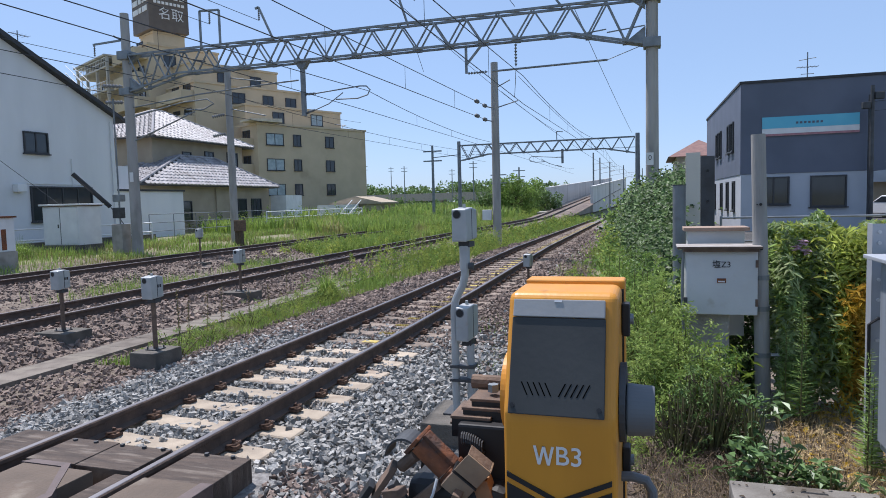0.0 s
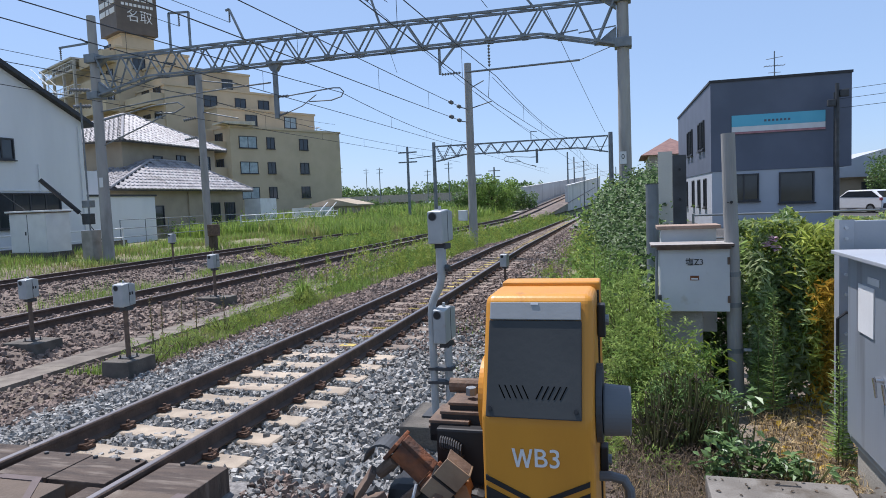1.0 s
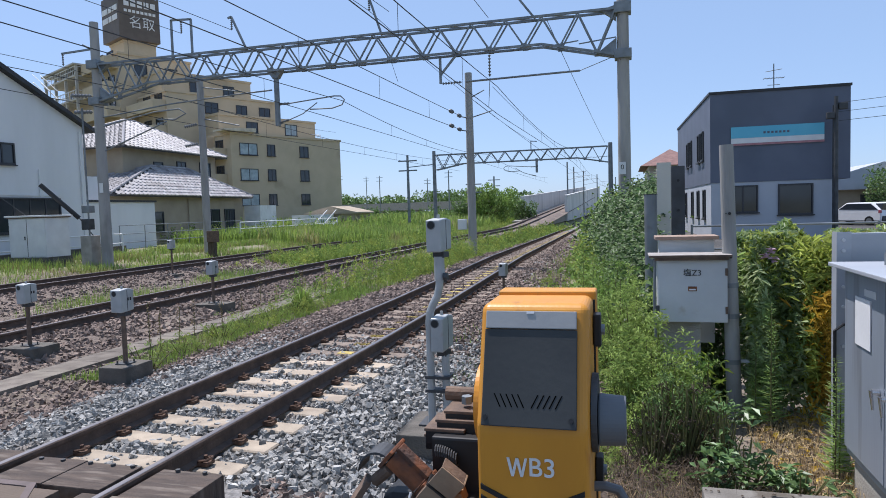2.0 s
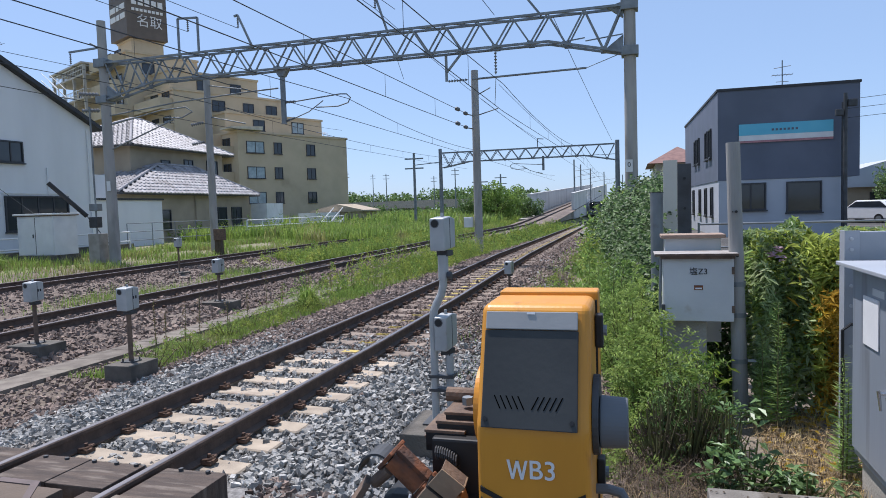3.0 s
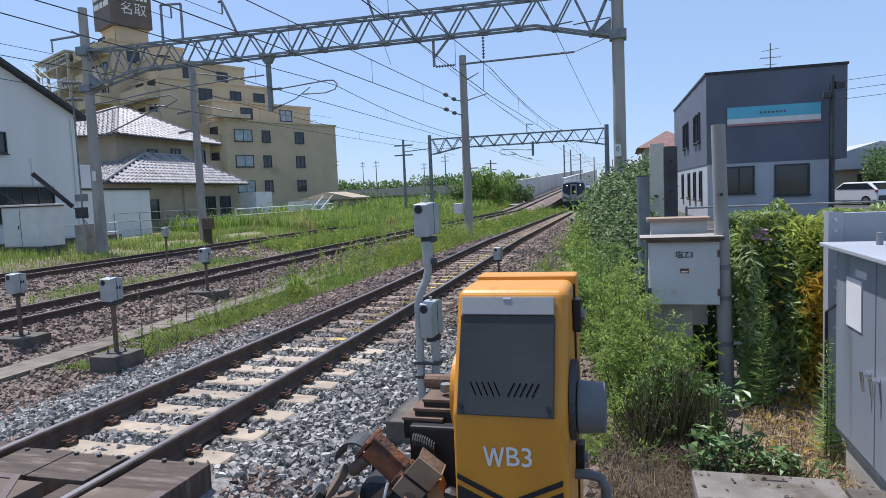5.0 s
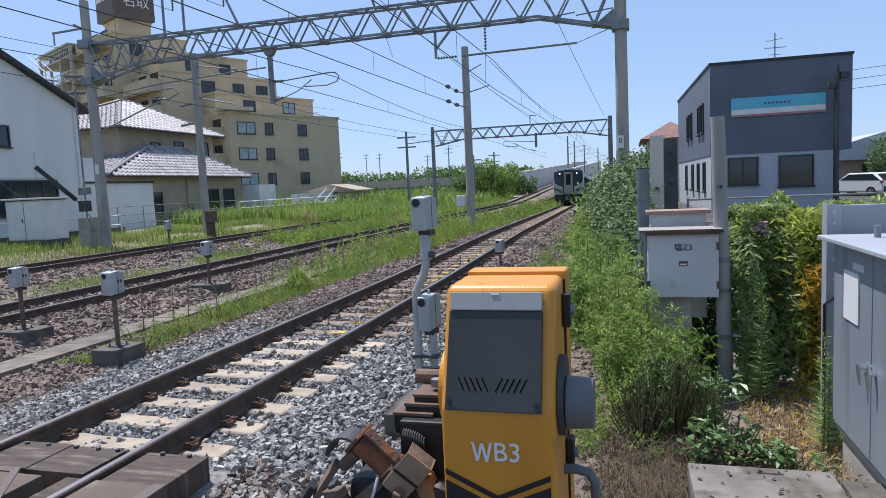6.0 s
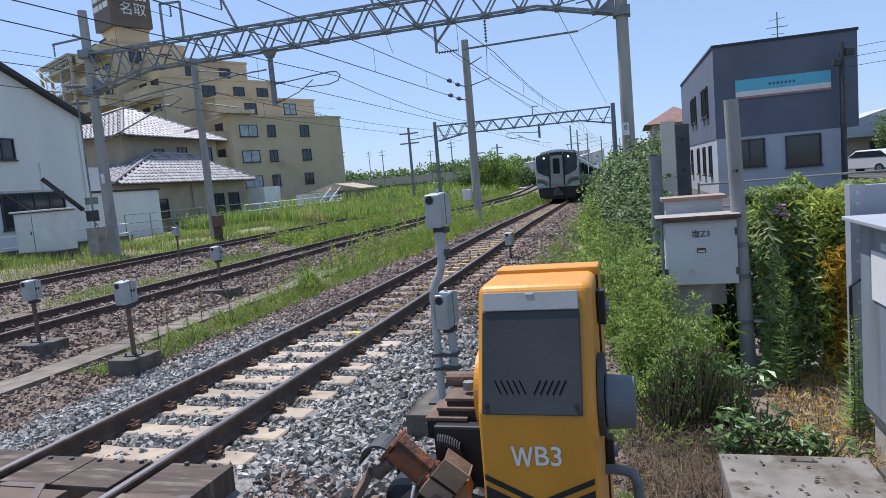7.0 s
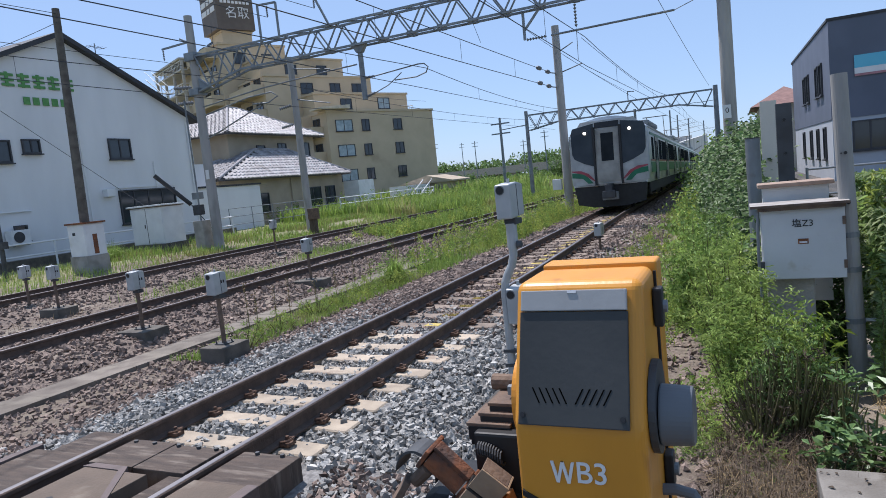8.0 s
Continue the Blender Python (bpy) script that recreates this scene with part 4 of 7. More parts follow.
part("down_pipe", rod(bmesh.new(), (5.25, -0.35, -0.2), (5.25, -0.35, 6.0), 0.055, n=8), STEEL_DARK, blue)
part("aerial_mast", rod(bmesh.new(), (3.7, 4, 7.0), (3.7, 4, 8.9), 0.03, n=6), STEEL_GREY, blue)
for xa, za, xb, zb in ((3.2, 8.15, 4.2, 8.15), (3.3, 8.5, 4.1, 8.6), (3.4, 7.8, 4.0, 7.8)):
    part("aerial_boom", rod(bmesh.new(), (xa, 4, za), (xb, 4, zb), 0.018, n=5), STEEL_GREY, blue)
for k in range(6):
    part("aerial_element", rod(bmesh.new(), (3.25 + k * 0.18, 3.7, 8.15), (3.25 + k * 0.18, 4.3, 8.15), 0.009, n=4), STEEL_GREY, blue)
lamp = thing("utility_pole", pose(13.0, 31.0, 0), "dark slim utility pole with small lamps beside the shop", "pole")
part("pole", rod(bmesh.new(), (0, 0, -0.2), (0, 0, 6.3), 0.10, 0.08, n=10), STEEL_DARK, lamp)
part("lamp_head", B((-0.4, -0.08, -0.12, 0.12, 5.3, 5.6, 0.04)), STEEL_DARK, lamp)
part("lamp_head", B((0.08, 0.45, -0.12, 0.12, 5.7, 6.0, 0.04)), STEEL_DARK, lamp)

cream = thing("house", pose(0, 0, 0), "cream house with a red-brown hipped roof", "house")
part("wall", B((5.6, 9.0, 50, 58, -0.2, 4.6)), WALL_CREAM, cream)
bm = bmesh.new()
vs = [bm.verts.new(p) for p in ((5.0, 49.3, 4.6), (9.6, 49.3, 4.6), (9.6, 58.6, 4.6), (5.0, 58.6, 4.6), (7.3, 52.5, 6.0), (7.3, 55.5, 6.0))]
for f in ((0, 1, 4), (1, 2, 5, 4), (2, 3, 5), (3, 0, 4, 5), (0, 3, 2, 1)):
    bm.faces.new([vs[i] for i in f])
part("roof", bm, RED_ROOF, cream)

for x, y, w, d, hgt, lab, m in ((17.6, 58, 9, 7, 2.4, "brown single-storey house beyond the car park", WALL_BEIGE), (24, 74, 10, 8, 3.6, "grey-roofed house beyond the car park", WALL_GREY)):
    ho = thing("house", pose(x, y, 0), lab, "house")
    part("wall", B((0, w, 0, d, -0.2, hgt)), m, ho)
    bm = prism(bmesh.new(), [(-0.5, hgt), (w + 0.5, hgt), (w + 0.5, hgt + 0.15), (w / 2, hgt + 1.7), (-0.5, hgt + 0.15)], "y", -0.6, d + 0.6)
    part("roof", bm, WALL_GREY, ho)
    window(ho, pose(2, -0.02, 0.7), 1.8, 1.3)
    window(ho, pose(5.5, -0.02, 0.7), 1.8, 1.3)

PALE_CONCRETE = mat("pale_concrete", (0.56, 0.56, 0.54), (0.48, 0.48, 0.465), 0.5, 0.85, bump=0.1, stain=(0.40, 0.40, 0.385), stain_scale=0.3, stretch=(1, 1, 0.3))
# ramp walls of the climbing second track
for x0, x1, ya, yb, over, lab in ((-9.5, -9.1, 85, 230, 2.25, "pale concrete parapet wall of the climbing track"), (-4.75, -4.35, 96.6, 230, 2.0, "pale concrete retaining wall of the climbing track")):
    ramp = thing("ramp_wall", pose(0, 0, 0), lab, "wall")
    za, zb = ramp_z(ya) + over, ramp_z(yb) + over
    bm = prism(bmesh.new(), [(ya, -0.4), (yb, -0.4), (yb, zb), (ya, za)], "x", x0, x1)
    part("panel", bm, PALE_CONCRETE, ramp)
    bm = prism(bmesh.new(), [(ya, za + 0.002), (yb, zb + 0.002), (yb, zb + 0.2), (ya, za + 0.2)], "x", x0 - 0.06, x1 + 0.06)
    part("coping", bm, PALE_CONCRETE, ramp)
bm = prism(bmesh.new(), [(75, -0.4), (230, -0.4), (230, ramp_z(230) - 0.3), (75, ramp_z(75) - 0.3)], "x", -9.1, -4.75)
tagged(part("ramp_fill", bm, CONCRETE), "sloping concrete ramp that carries the second track", "ramp", kind="structure")
viaduct = thing("viaduct", pose(0, 0, 0), "long low concrete viaduct far across the fields", "viaduct")
part("deck", B((-260, -40, 232, 240, 2.2, 5.0)), CONCRETE, viaduct)
for x in range(-255, -40, 14):
    part("pier", B((x, x + 2, 233, 239, -0.4, 2.198)), CONCRETE, viaduct)


# ---------------------------------------------------------------- train
STAINLESS = mat("stainless_body", (0.60, 0.61, 0.62), (0.52, 0.53, 0.54), 1.5, 0.38, metal=0.6, bump=0.03)
TRAIN_WHITE = mat("train_white", (0.44, 0.44, 0.425), None, 3, 0.45, bump=0.02)
TRAIN_GREEN = mat("train_green", (0.02, 0.16, 0.085), None, 3, 0.4, bump=0.02)
TRAIN_RED = mat("train_red", (0.36, 0.06, 0.08), None, 3, 0.4, bump=0.02)
TRAIN_GREY = mat("train_door_grey", (0.33, 0.315, 0.28), None, 3, 0.45, bump=0.02)
TRAIN_GLASS = mat("train_glass", (0.03, 0.034, 0.038), None, 3, 0.5, bump=0, spec=0.0)
SCREEN = mat("windscreen_glass", (0.045, 0.052, 0.056), (0.022, 0.026, 0.03), 1.2, 0.12, bump=0, spec=0.3)
UNDER = mat("underframe", (0.035, 0.034, 0.033), None, 6, 0.8, bump=0.2)
LIGHT = mat("headlight", (1, 0.95, 0.8), None, 3, 0.3, bump=0, emit=(1.0, 0.9, 0.7, 2.2))


def roof_arc(w, z, rise, n=9):
    return [(-w + 2 * w * i / (n - 1), z + rise * (1 - abs(-1 + 2 * i / (n - 1)) ** 2.6)) for i in range(n)]


W = 1.475


def section(scale=1.0, lift=0.0):
    """The car's cross section: straight sides that lean in at the foot, and an arched roof."""
    s = [(-W * 0.95, 0.95), (-W, 1.45), (-W, 2.7)]
    s += [(x * 0.985, z) for x, z in roof_arc(W, 3.05, 0.52)]
    s += [(W, 2.7), (W, 1.45), (W * 0.95, 0.95)]
    return [(x * scale, z + lift) for x, z in s]


def front_y(x, z):
    """How far back the bowed, raked cab front lies at a point."""
    return 0.20 * (abs(x) / W) ** 2.2 + max(0, z - 1.5) * 0.10 + 0.14 * max(0, z - 3.0)


def front_patch(outline, out, material, name, parent, n=6):
    """A panel on the bowed front, out metres proud of it; outline in x, z."""
    bm = bmesh.new()
    pts = []
    for (ax, az), (bx, bz) in zip(outline, outline[1:] + outline[:1]):
        pts += [(ax + (bx - ax) * k / n, az + (bz - az) * k / n) for k in range(n)]
    cx, cz = sum(p[0] for p in pts) / len(pts), sum(p[1] for p in pts) / len(pts)
    rings = []
    for f in (1.0, 0.66, 0.33):
        rings.append([bm.verts.new((cx + (x - cx) * f, front_y(cx + (x - cx) * f, cz + (z - cz) * f) - out, cz + (z - cz) * f)) for x, z in pts])
    c = bm.verts.new((cx, front_y(cx, cz) - out, cz))
    back = [bm.verts.new((x, front_y(x, z) + 0.03, z)) for x, z in pts]
    m = len(pts)
    for u, w in zip(rings, rings[1:]):
        for k in range(m):
            bm.faces.new((u[k], u[(k + 1) % m], w[(k + 1) % m], w[k]))
    for k in range(m):
        bm.faces.new((rings[-1][k], rings[-1][(k + 1) % m], c))
        bm.faces.new((back[k], back[(k + 1) % m], rings[0][(k + 1) % m], rings[0][k]))
    bmesh.ops.recalc_face_normals(bm, faces=bm.faces)
    return part(name, bm, material, parent)


def make_car(front):
    car = thing("train_car", pose(0, 0, 0), "stainless train car with green stripes" + (", white cab front and lit headlights" if front else ""), "train", "cars of the train")
    L = 19.6
    bm = bmesh.new()
    rows = []
    sec = section()
    ys = [0.0, 0.12, 0.5, L] if front else [0.1, L]
    for i, y in enumerate(ys):
        k = 0.97 if (front and i == 0) else 1.0
        row = []
        for x, z in sec:
            yy = y + (front_y(x, z) if front and y < 1 else 0)
            row.append(bm.verts.new((x * k, yy, z)))
        rows.append(row)
    n = len(sec)
    for a, b in zip(rows, rows[1:]):
        for k in range(n):
            bm.faces.new((a[k], a[(k + 1) % n], b[(k + 1) % n], b[k]))
    for row in (rows[0], rows[-1]):
        cx = bm.verts.new((0, row[0].co.y if row is rows[-1] else 0.06, 2.2))
        for k in range(n):
            bm.faces.new((row[k], row[(k + 1) % n], cx))
    bmesh.ops.recalc_face_normals(bm, faces=bm.faces)
    part("body", bm, STAINLESS, car)
    for s in (-1, 1):
        x = s * W
        lo, hi = min(x, x + s * 0.012), max(x, x + s * 0.012)
        part("green_band", B((lo, hi, 0.9, L - 0.1, 1.30, 1.70)), TRAIN_GREEN, car)
        part("red_band", B((lo, hi, 0.9, L - 0.1, 1.74, 1.79)), TRAIN_RED, car)
        part("green_band", B((lo, hi, 0.9, L - 0.1, 2.74, 2.84)), TRAIN_GREEN, car)
        for y in (3.0, 9.4, 15.8):
            door = new("side_door")
            door.parent = car
            part("door_leaf", B((min(x - s * 0.01, x + s * 0.016), max(x - s * 0.01, x + s * 0.016), y, y + 1.3, 1.0, 2.72)), TRAIN_GREY, door)
            part("pane", B((min(x, x + s * 0.02), max(x, x + s * 0.02), y + 0.12, y + 0.56, 1.75, 2.55), (min(x, x + s * 0.02), max(x, x + s * 0.02), y + 0.74, y + 1.18, 1.75, 2.55)), TRAIN_GLASS, door)
        for y in (1.5, 5.0, 6.7, 8.0 - 0.2, 11.3, 12.9, 14.3, 17.7):
            part("side_window", B((min(x, x + s * 0.014), max(x, x + s * 0.014), y, y + (1.35 if y > 2 else 0.8), 1.80, 2.66)), TRAIN_GLASS, car)
        for y in (2.92, 4.3, 9.32, 10.7, 15.72, 17.1):
            part("door_gap", B((min(x, x + s * 0.022), max(x, x + s * 0.022), y, y + 0.06, 1.0, 2.74)), BLACK, car)
        part("cornice", B((min(x * 0.985, x), max(x * 0.985, x), 0.6, L - 0.1, 2.98, 3.06)), TRAIN_GREY, car)
        part("side_skirt", B((min(x * 0.9, x * 0.94), max(x * 0.9, x * 0.94), 0.9, L - 0.3, 0.55, 0.96)), UNDER, car)
    for y in (3.2, 16.2):
        bogie = new("bogie")
        bogie.parent = car
        part("bogie_frame", B((-1.0, -0.78, y - 1.5, y + 1.5, 0.4, 0.75), (0.78, 1.0, y - 1.5, y + 1.5, 0.4, 0.75), (-0.8, 0.8, y - 0.3, y + 0.3, 0.4, 0.9)), UNDER, bogie)
        for dy in (-1.05, 1.05):
            for s in (-1, 1):
                part("wheel", rod(bmesh.new(), (s * 0.50, y + dy, 0.43), (s * 0.63, y + dy, 0.43), 0.43, n=20), STEEL_DARK, bogie)
    part("underfloor_box", B((-1.2, 1.2, 5.6, 8.2, 0.35, 0.94), (-1.2, 1.2, 9.0, 13.4, 0.4, 0.94)), UNDER, car)
    part("roof_unit", B((-0.95, 0.95, 7.0, 12.2, 3.5, 3.74, 0.08)), STEEL_GREY, car)
    bm = bmesh.new()
    for s in (-1, 1):
        rod(bm, (s * 0.6, 3.0, 3.55), (s * 0.5, 4.2, 4.3), 0.03, n=6)
        rod(bm, (s * 0.5, 4.2, 4.3), (s * 0.55, 3.1, 4.95), 0.025, n=6)
    rod(bm, (-0.8, 3.1, 4.98), (0.8, 3.1, 4.98), 0.03, n=6)
    if front:
        bm.free()
    else:
        part("pantograph", bm, STEEL_DARK, car)
    if front:
        # white mask, dark glass, gangway door, stripes, lights
        front_patch([(-1.43, 1.05), (1.43, 1.05), (1.45, 2.8), (1.0, 3.45), (-1.0, 3.45), (-1.45, 2.8)], 0.012, TRAIN_WHITE, "cab_mask", car)
        for s in (-1, 1):
            front_patch([(s * 0.50, 1.72), (s * 0.90, 1.86), (s * 1.28, 2.06), (s * 1.37, 2.25), (s * 1.40, 3.02), (s * 1.33, 3.24), (s * 0.50, 3.36)], 0.026, SCREEN, "windscreen", car)
            front_patch([(s * 0.60, 1.10), (s * 0.80, 1.10), (s * 1.00, 1.30), (s * 1.42, 1.36), (s * 1.42, 1.54), (s * 1.05, 1.52), (s * 0.84, 1.40)], 0.022, TRAIN_GREEN, "green_flash", car)
            front_patch([(s * 0.54, 1.16), (s * 0.80, 1.44), (s * 1.06, 1.57), (s * 1.42, 1.59), (s * 1.42, 1.625), (s * 1.05, 1.605), (s * 0.77, 1.475), (s * 0.51, 1.19)], 0.024, TRAIN_RED, "red_flash", car, 2)
            lamp_bm = rod(bmesh.new(), (s * 0.83, front_y(0.83, 2.95) - 0.06, 3.02), (s * 0.83, front_y(0.83, 2.95) + 0.05, 3.02), 0.06, n=14)
            part("headlight", lamp_bm, LIGHT, car, "lit round headlight")
            part("step_bar", rod(bmesh.new(), (s * 0.45, 0.05, 1.0), (s * 1.3, 0.16, 1.0), 0.025, n=6), TRAIN_WHITE, car)
        front_patch([(-0.43, 1.12), (0.43, 1.12), (0.43, 3.12), (-0.43, 3.12)], 0.05, TRAIN_GREY, "gangway_door", car)
        front_patch([(-0.23, 1.9), (0.23, 1.9), (0.23, 2.95), (-0.23, 2.95)], 0.062, TRAIN_GLASS, "door_window", car)
        front_patch([(-0.45, 3.16), (0.45, 3.16), (0.45, 3.38), (-0.45, 3.38)], 0.04, BLACK, "destination_panel", car)
        bm = bmesh.new()
        for x in (-0.49, 0.49):
            box(bm, x - 0.04, x + 0.04, -0.06, 0.25, 1.0, 3.2)
        part("door_gasket", bm, BLACK, car)
        bm = prism(bmesh.new(), [(-1.35, 0.98), (1.35, 0.98), (1.25, 0.3), (0.6, 0.16), (-0.6, 0.16), (-1.25, 0.3)], "y", 0.12, 0.5)
        part("snow_plough", bm, UNDER, car)
        part("coupler", B((-0.14, 0.14, -0.4, 0.3, 0.75, 1.02, 0.03), (-0.24, 0.24, -0.42, -0.2, 0.5, 0.78, 0.03)), STEEL_DARK, car)
        part("jumper_box", B((-0.3, 0.3, -0.02, 0.15, 0.42, 0.72)), STEEL_GREY, car)
    return car


cars = [make_car(True)]
second = make_car(False)
cars.append(second)
for _ in range(2):
    cars.append(copy_thing(second, pose(0, 0, 0)))



# ---------------------------------------------------------------- gate machine
ORANGE = mat("orange_enamel", (0.62, 0.27, 0.028), (0.55, 0.235, 0.025), 3, 0.4, bump=0.03, stain=(0.40, 0.16, 0.03), stain_scale=7, stain_at=0.63, stretch=(1.6, 1, 0.5))
PLATE_GREY = mat("plate_grey", (0.06, 0.063, 0.062), (0.048, 0.051, 0.051), 4, 0.6, bump=0.04, spec=0.2)
PLATE_PALE = mat("plate_pale", (0.36, 0.36, 0.35), (0.31, 0.31, 0.30), 5, 0.5, bump=0.03)
RUST = mat("rust", (0.24, 0.085, 0.035), (0.13, 0.055, 0.03), 14, 0.85, bump=0.4, fine=60, stain=(0.08, 0.05, 0.04), stain_scale=9)
RUST_BROWN = mat("brown_steel", (0.17, 0.115, 0.08), (0.10, 0.07, 0.055), 12, 0.8, bump=0.3, fine=50)
HORN_GREY = mat("grey_plastic", (0.13, 0.14, 0.15), (0.115, 0.122, 0.13), 4, 0.5, bump=0.03)



def rebase(ob, base):
    """Moves a thing's own point to its base and leaves its parts where they are."""
    base = Vector(base)

    def shift(o):
        for c in o.children:
            if c.matrix_basis != Matrix.Identity(4):
                c.location = c.location - base
            elif c.type == "MESH":
                c.data.transform(Matrix.Translation(-base))
                shift(c)
            else:
                shift(c)
    shift(ob)
    ob.location = base
    return ob


gate = thing("barrier_machine", pose(0, 0, 0), "orange level-crossing barrier machine with a dark grey front plate", "barrier machine")
X0, X1 = 3.325, 3.70
bm = prism(bmesh.new(), [(-0.16, 0.44), (-0.16, 1.03), (-0.012, 1.42), (0.25, 1.42), (0.25, 0.44)], "x", X0, X1)
bmesh.ops.bevel(bm, geom=[e for e in bm.edges], offset=0.03, segments=5, affect="EDGES", profile=0.5)
part("housing", bm, ORANGE, gate, "orange enamelled housing", smooth=False)
bm = B((X0 + 0.012, X1 + 0.010, 0.256, 0.37, 0.44, 1.432))
bmesh.ops.bevel(bm, geom=[e for e in bm.edges], offset=0.009, segments=3, affect="EDGES", profile=0.5)
part("rear_housing", bm, ORANGE, gate)
part("side_seam", B((X1 - 0.002, X1 + 0.006, 0.243, 0.256, 0.5, 1.40)), BLACK, gate)
SLOT = mat("slot_dark", (0.006, 0.006, 0.006), None, 6, 0.9, bump=0, spec=0.0)
SLOPE = Matrix.Translation((3.503, -0.163, 1.032)) @ pose(0, 0, 0, -20.7)
front = part("front_plate", B((-0.157, 0.157, -0.010, 0.004, 0, 0.325, 0.003)), PLATE_GREY, gate, "dark grey ventilated plate")
front.matrix_local = SLOPE
top_plate = part("upper_plate", B((-0.155, 0.155, -0.014, 0.002, 0.327, 0.388, 0.003)), PLATE_PALE, gate, "pale grey metal strip")
top_plate.matrix_local = SLOPE
for i in range(10):
    sx = -0.105 + (i % 5) * 0.0197 + (i // 5) * 0.125
    k = -0.0105 if i < 5 else 0.0105
    part("vent_slot", prism(bmesh.new(), [(sx - k - 0.0022, 0.063), (sx - k + 0.0022, 0.063), (sx + k + 0.0022, 0.106), (sx + k - 0.0022, 0.106)], "y", -0.0108, -0.006), SLOT, front)
for sx in (-0.143, 0.14):
    o = part("screw", rod(bmesh.new(), (sx, -0.016, 0.028), (sx, -0.008, 0.028), 0.0075, n=12), BLACK, front)
part("paper_scrap", B((-0.014, 0.012, -0.0165, -0.014, 0.378, 0.386)), WHITE_PAINT, top_plate)
letters("machine_letters", "B3", 0.088, WHITE_PAINT, gate, pose(3.545, -0.163, 0.897, 90, 0, 0), "white painted letters", 0.0004)
bm = bmesh.new()
for k, (xa, xb) in enumerate(((-0.030, -0.0155), (0.0, -0.0155), (0.0, 0.0155), (0.030, 0.0155))):
    prism(bm, [(3.463 + xa - 0.0044, 0.928), (3.463 + xa + 0.0044, 0.928), (3.463 + xb + 0.0044, 0.866), (3.463 + xb - 0.0044, 0.866)], "y", -0.1648 - 0.0004 * k, -0.155)
part("machine_letter", bm, WHITE_PAINT, gate, "white painted letter")
for s in (-1, 1):
    bm = prism(bmesh.new(), [(3.51, 0.735), (3.51, 0.752), (3.51 + s * 0.172, 0.832), (3.51 + s * 0.172, 0.815)], "y", -0.165, -0.15)
    part("chevron_stripe", bm, BLACK, gate)
    bm = prism(bmesh.new(), [(3.51, 0.44), (3.51, 0.715), (3.51 + s * 0.172, 0.793), (3.51 + s * 0.172, 0.44)], "y", -0.164, -0.15)
    part("chevron_stripe", bm, BLACK, gate)
part("pedestal", B((3.36, 3.66, -0.10, 0.40, -0.36, 0.438, 0.01)), STEEL_DARK, gate)
bm = rod(bmesh.new(), (3.702, 0.02, 1.04), (3.722, 0.02, 1.04), 0.135, n=28)
part("motor_flange", bm, STEEL_DARK, gate)
bm = rod(bmesh.new(), (3.724, -0.01, 1.025), (3.815, -0.01, 1.025), 0.088, 0.082, n=40)
bmesh.ops.bevel(bm, geom=[e for e in bm.edges if len(e.link_faces) == 2 and e.calc_face_angle() > 0.8], offset=0.006, segments=2, affect="EDGES", profile=0.5)
part("motor_cap", bm, HORN_GREY, gate, "grey cylindrical motor cap")
bm = rod(bmesh.new(), (3.302, 0.05, 1.05), (3.324, 0.05, 1.05), 0.14, 0.145, n=48)
part("shaft_boss", bm, ORANGE, gate)
for z0, z1 in ((1.24, 1.36), (0.72, 0.83)):
    latch = part("latch", B((3.702, 3.73, 0.15, 0.21, z0, z1, 0.006)), BLACK, gate)
    part("catch", rod(bmesh.new(), (3.73, 0.18, (z0 + z1) / 2), (3.742, 0.18, (z0 + z1) / 2), 0.02, n=10), STEEL_GREY, latch)
# arm carrier, stacked plates and clutch bits on the track side
part("arm_carrier", B((3.10, 3.29, 0.06, 0.30, 0.46, 0.90, 0.01)), BLACK, gate)
for k, (gx, gz, gl, ga) in enumerate(((3.0, 0.66, 0.16, 50), (2.93, 0.62, 0.2, -30), (3.12, 0.64, 0.14, 20), (3.2, 0.62, 0.12, 75), (2.9, 0.68, 0.12, 65))):
    lv = part("linkage", B((-0.016, 0.016, -0.02, 0.02, -gl / 2, gl / 2, 0.004)), (RUST_BROWN, STEEL_DARK)[k % 2], gate)
    lv.matrix_local = pose(gx, -0.05 - 0.012 * k, gz, 8 * k, ga, 0)
for i, (xa, xb, z) in enumerate(((3.06, 3.22, 0.905), (3.10, 3.27, 0.935), (3.13, 3.28, 0.965), (3.04, 3.20, 0.86))):
    part("weight_plate", B((xa, xb, 0.10 + 0.02 * i, 0.30, z, z + 0.012, 0.003)), RUST_BROWN, gate)
    part("weight_block", B((xa + 0.004, xb, 0.105 + 0.02 * i, 0.30, z - 0.05, z - 0.001, 0.003)), BLACK, gate)
part("bolt_head", rod(bmesh.new(), (3.21, 0.2, 0.992), (3.21, 0.2, 1.022), 0.022, n=6), STEEL_GREY, gate)
part("clamp_strap", rod(bmesh.new(), (3.10, 0.3, 1.0), (3.24, 0.3, 1.0), 0.03, n=12), RUST_BROWN, gate)


def tilted(name, b, material, m, parent=None, bevel=0.004):
    o = part(name, B((*b, bevel)), material, parent or gate)
    o.matrix_local = m
    return o


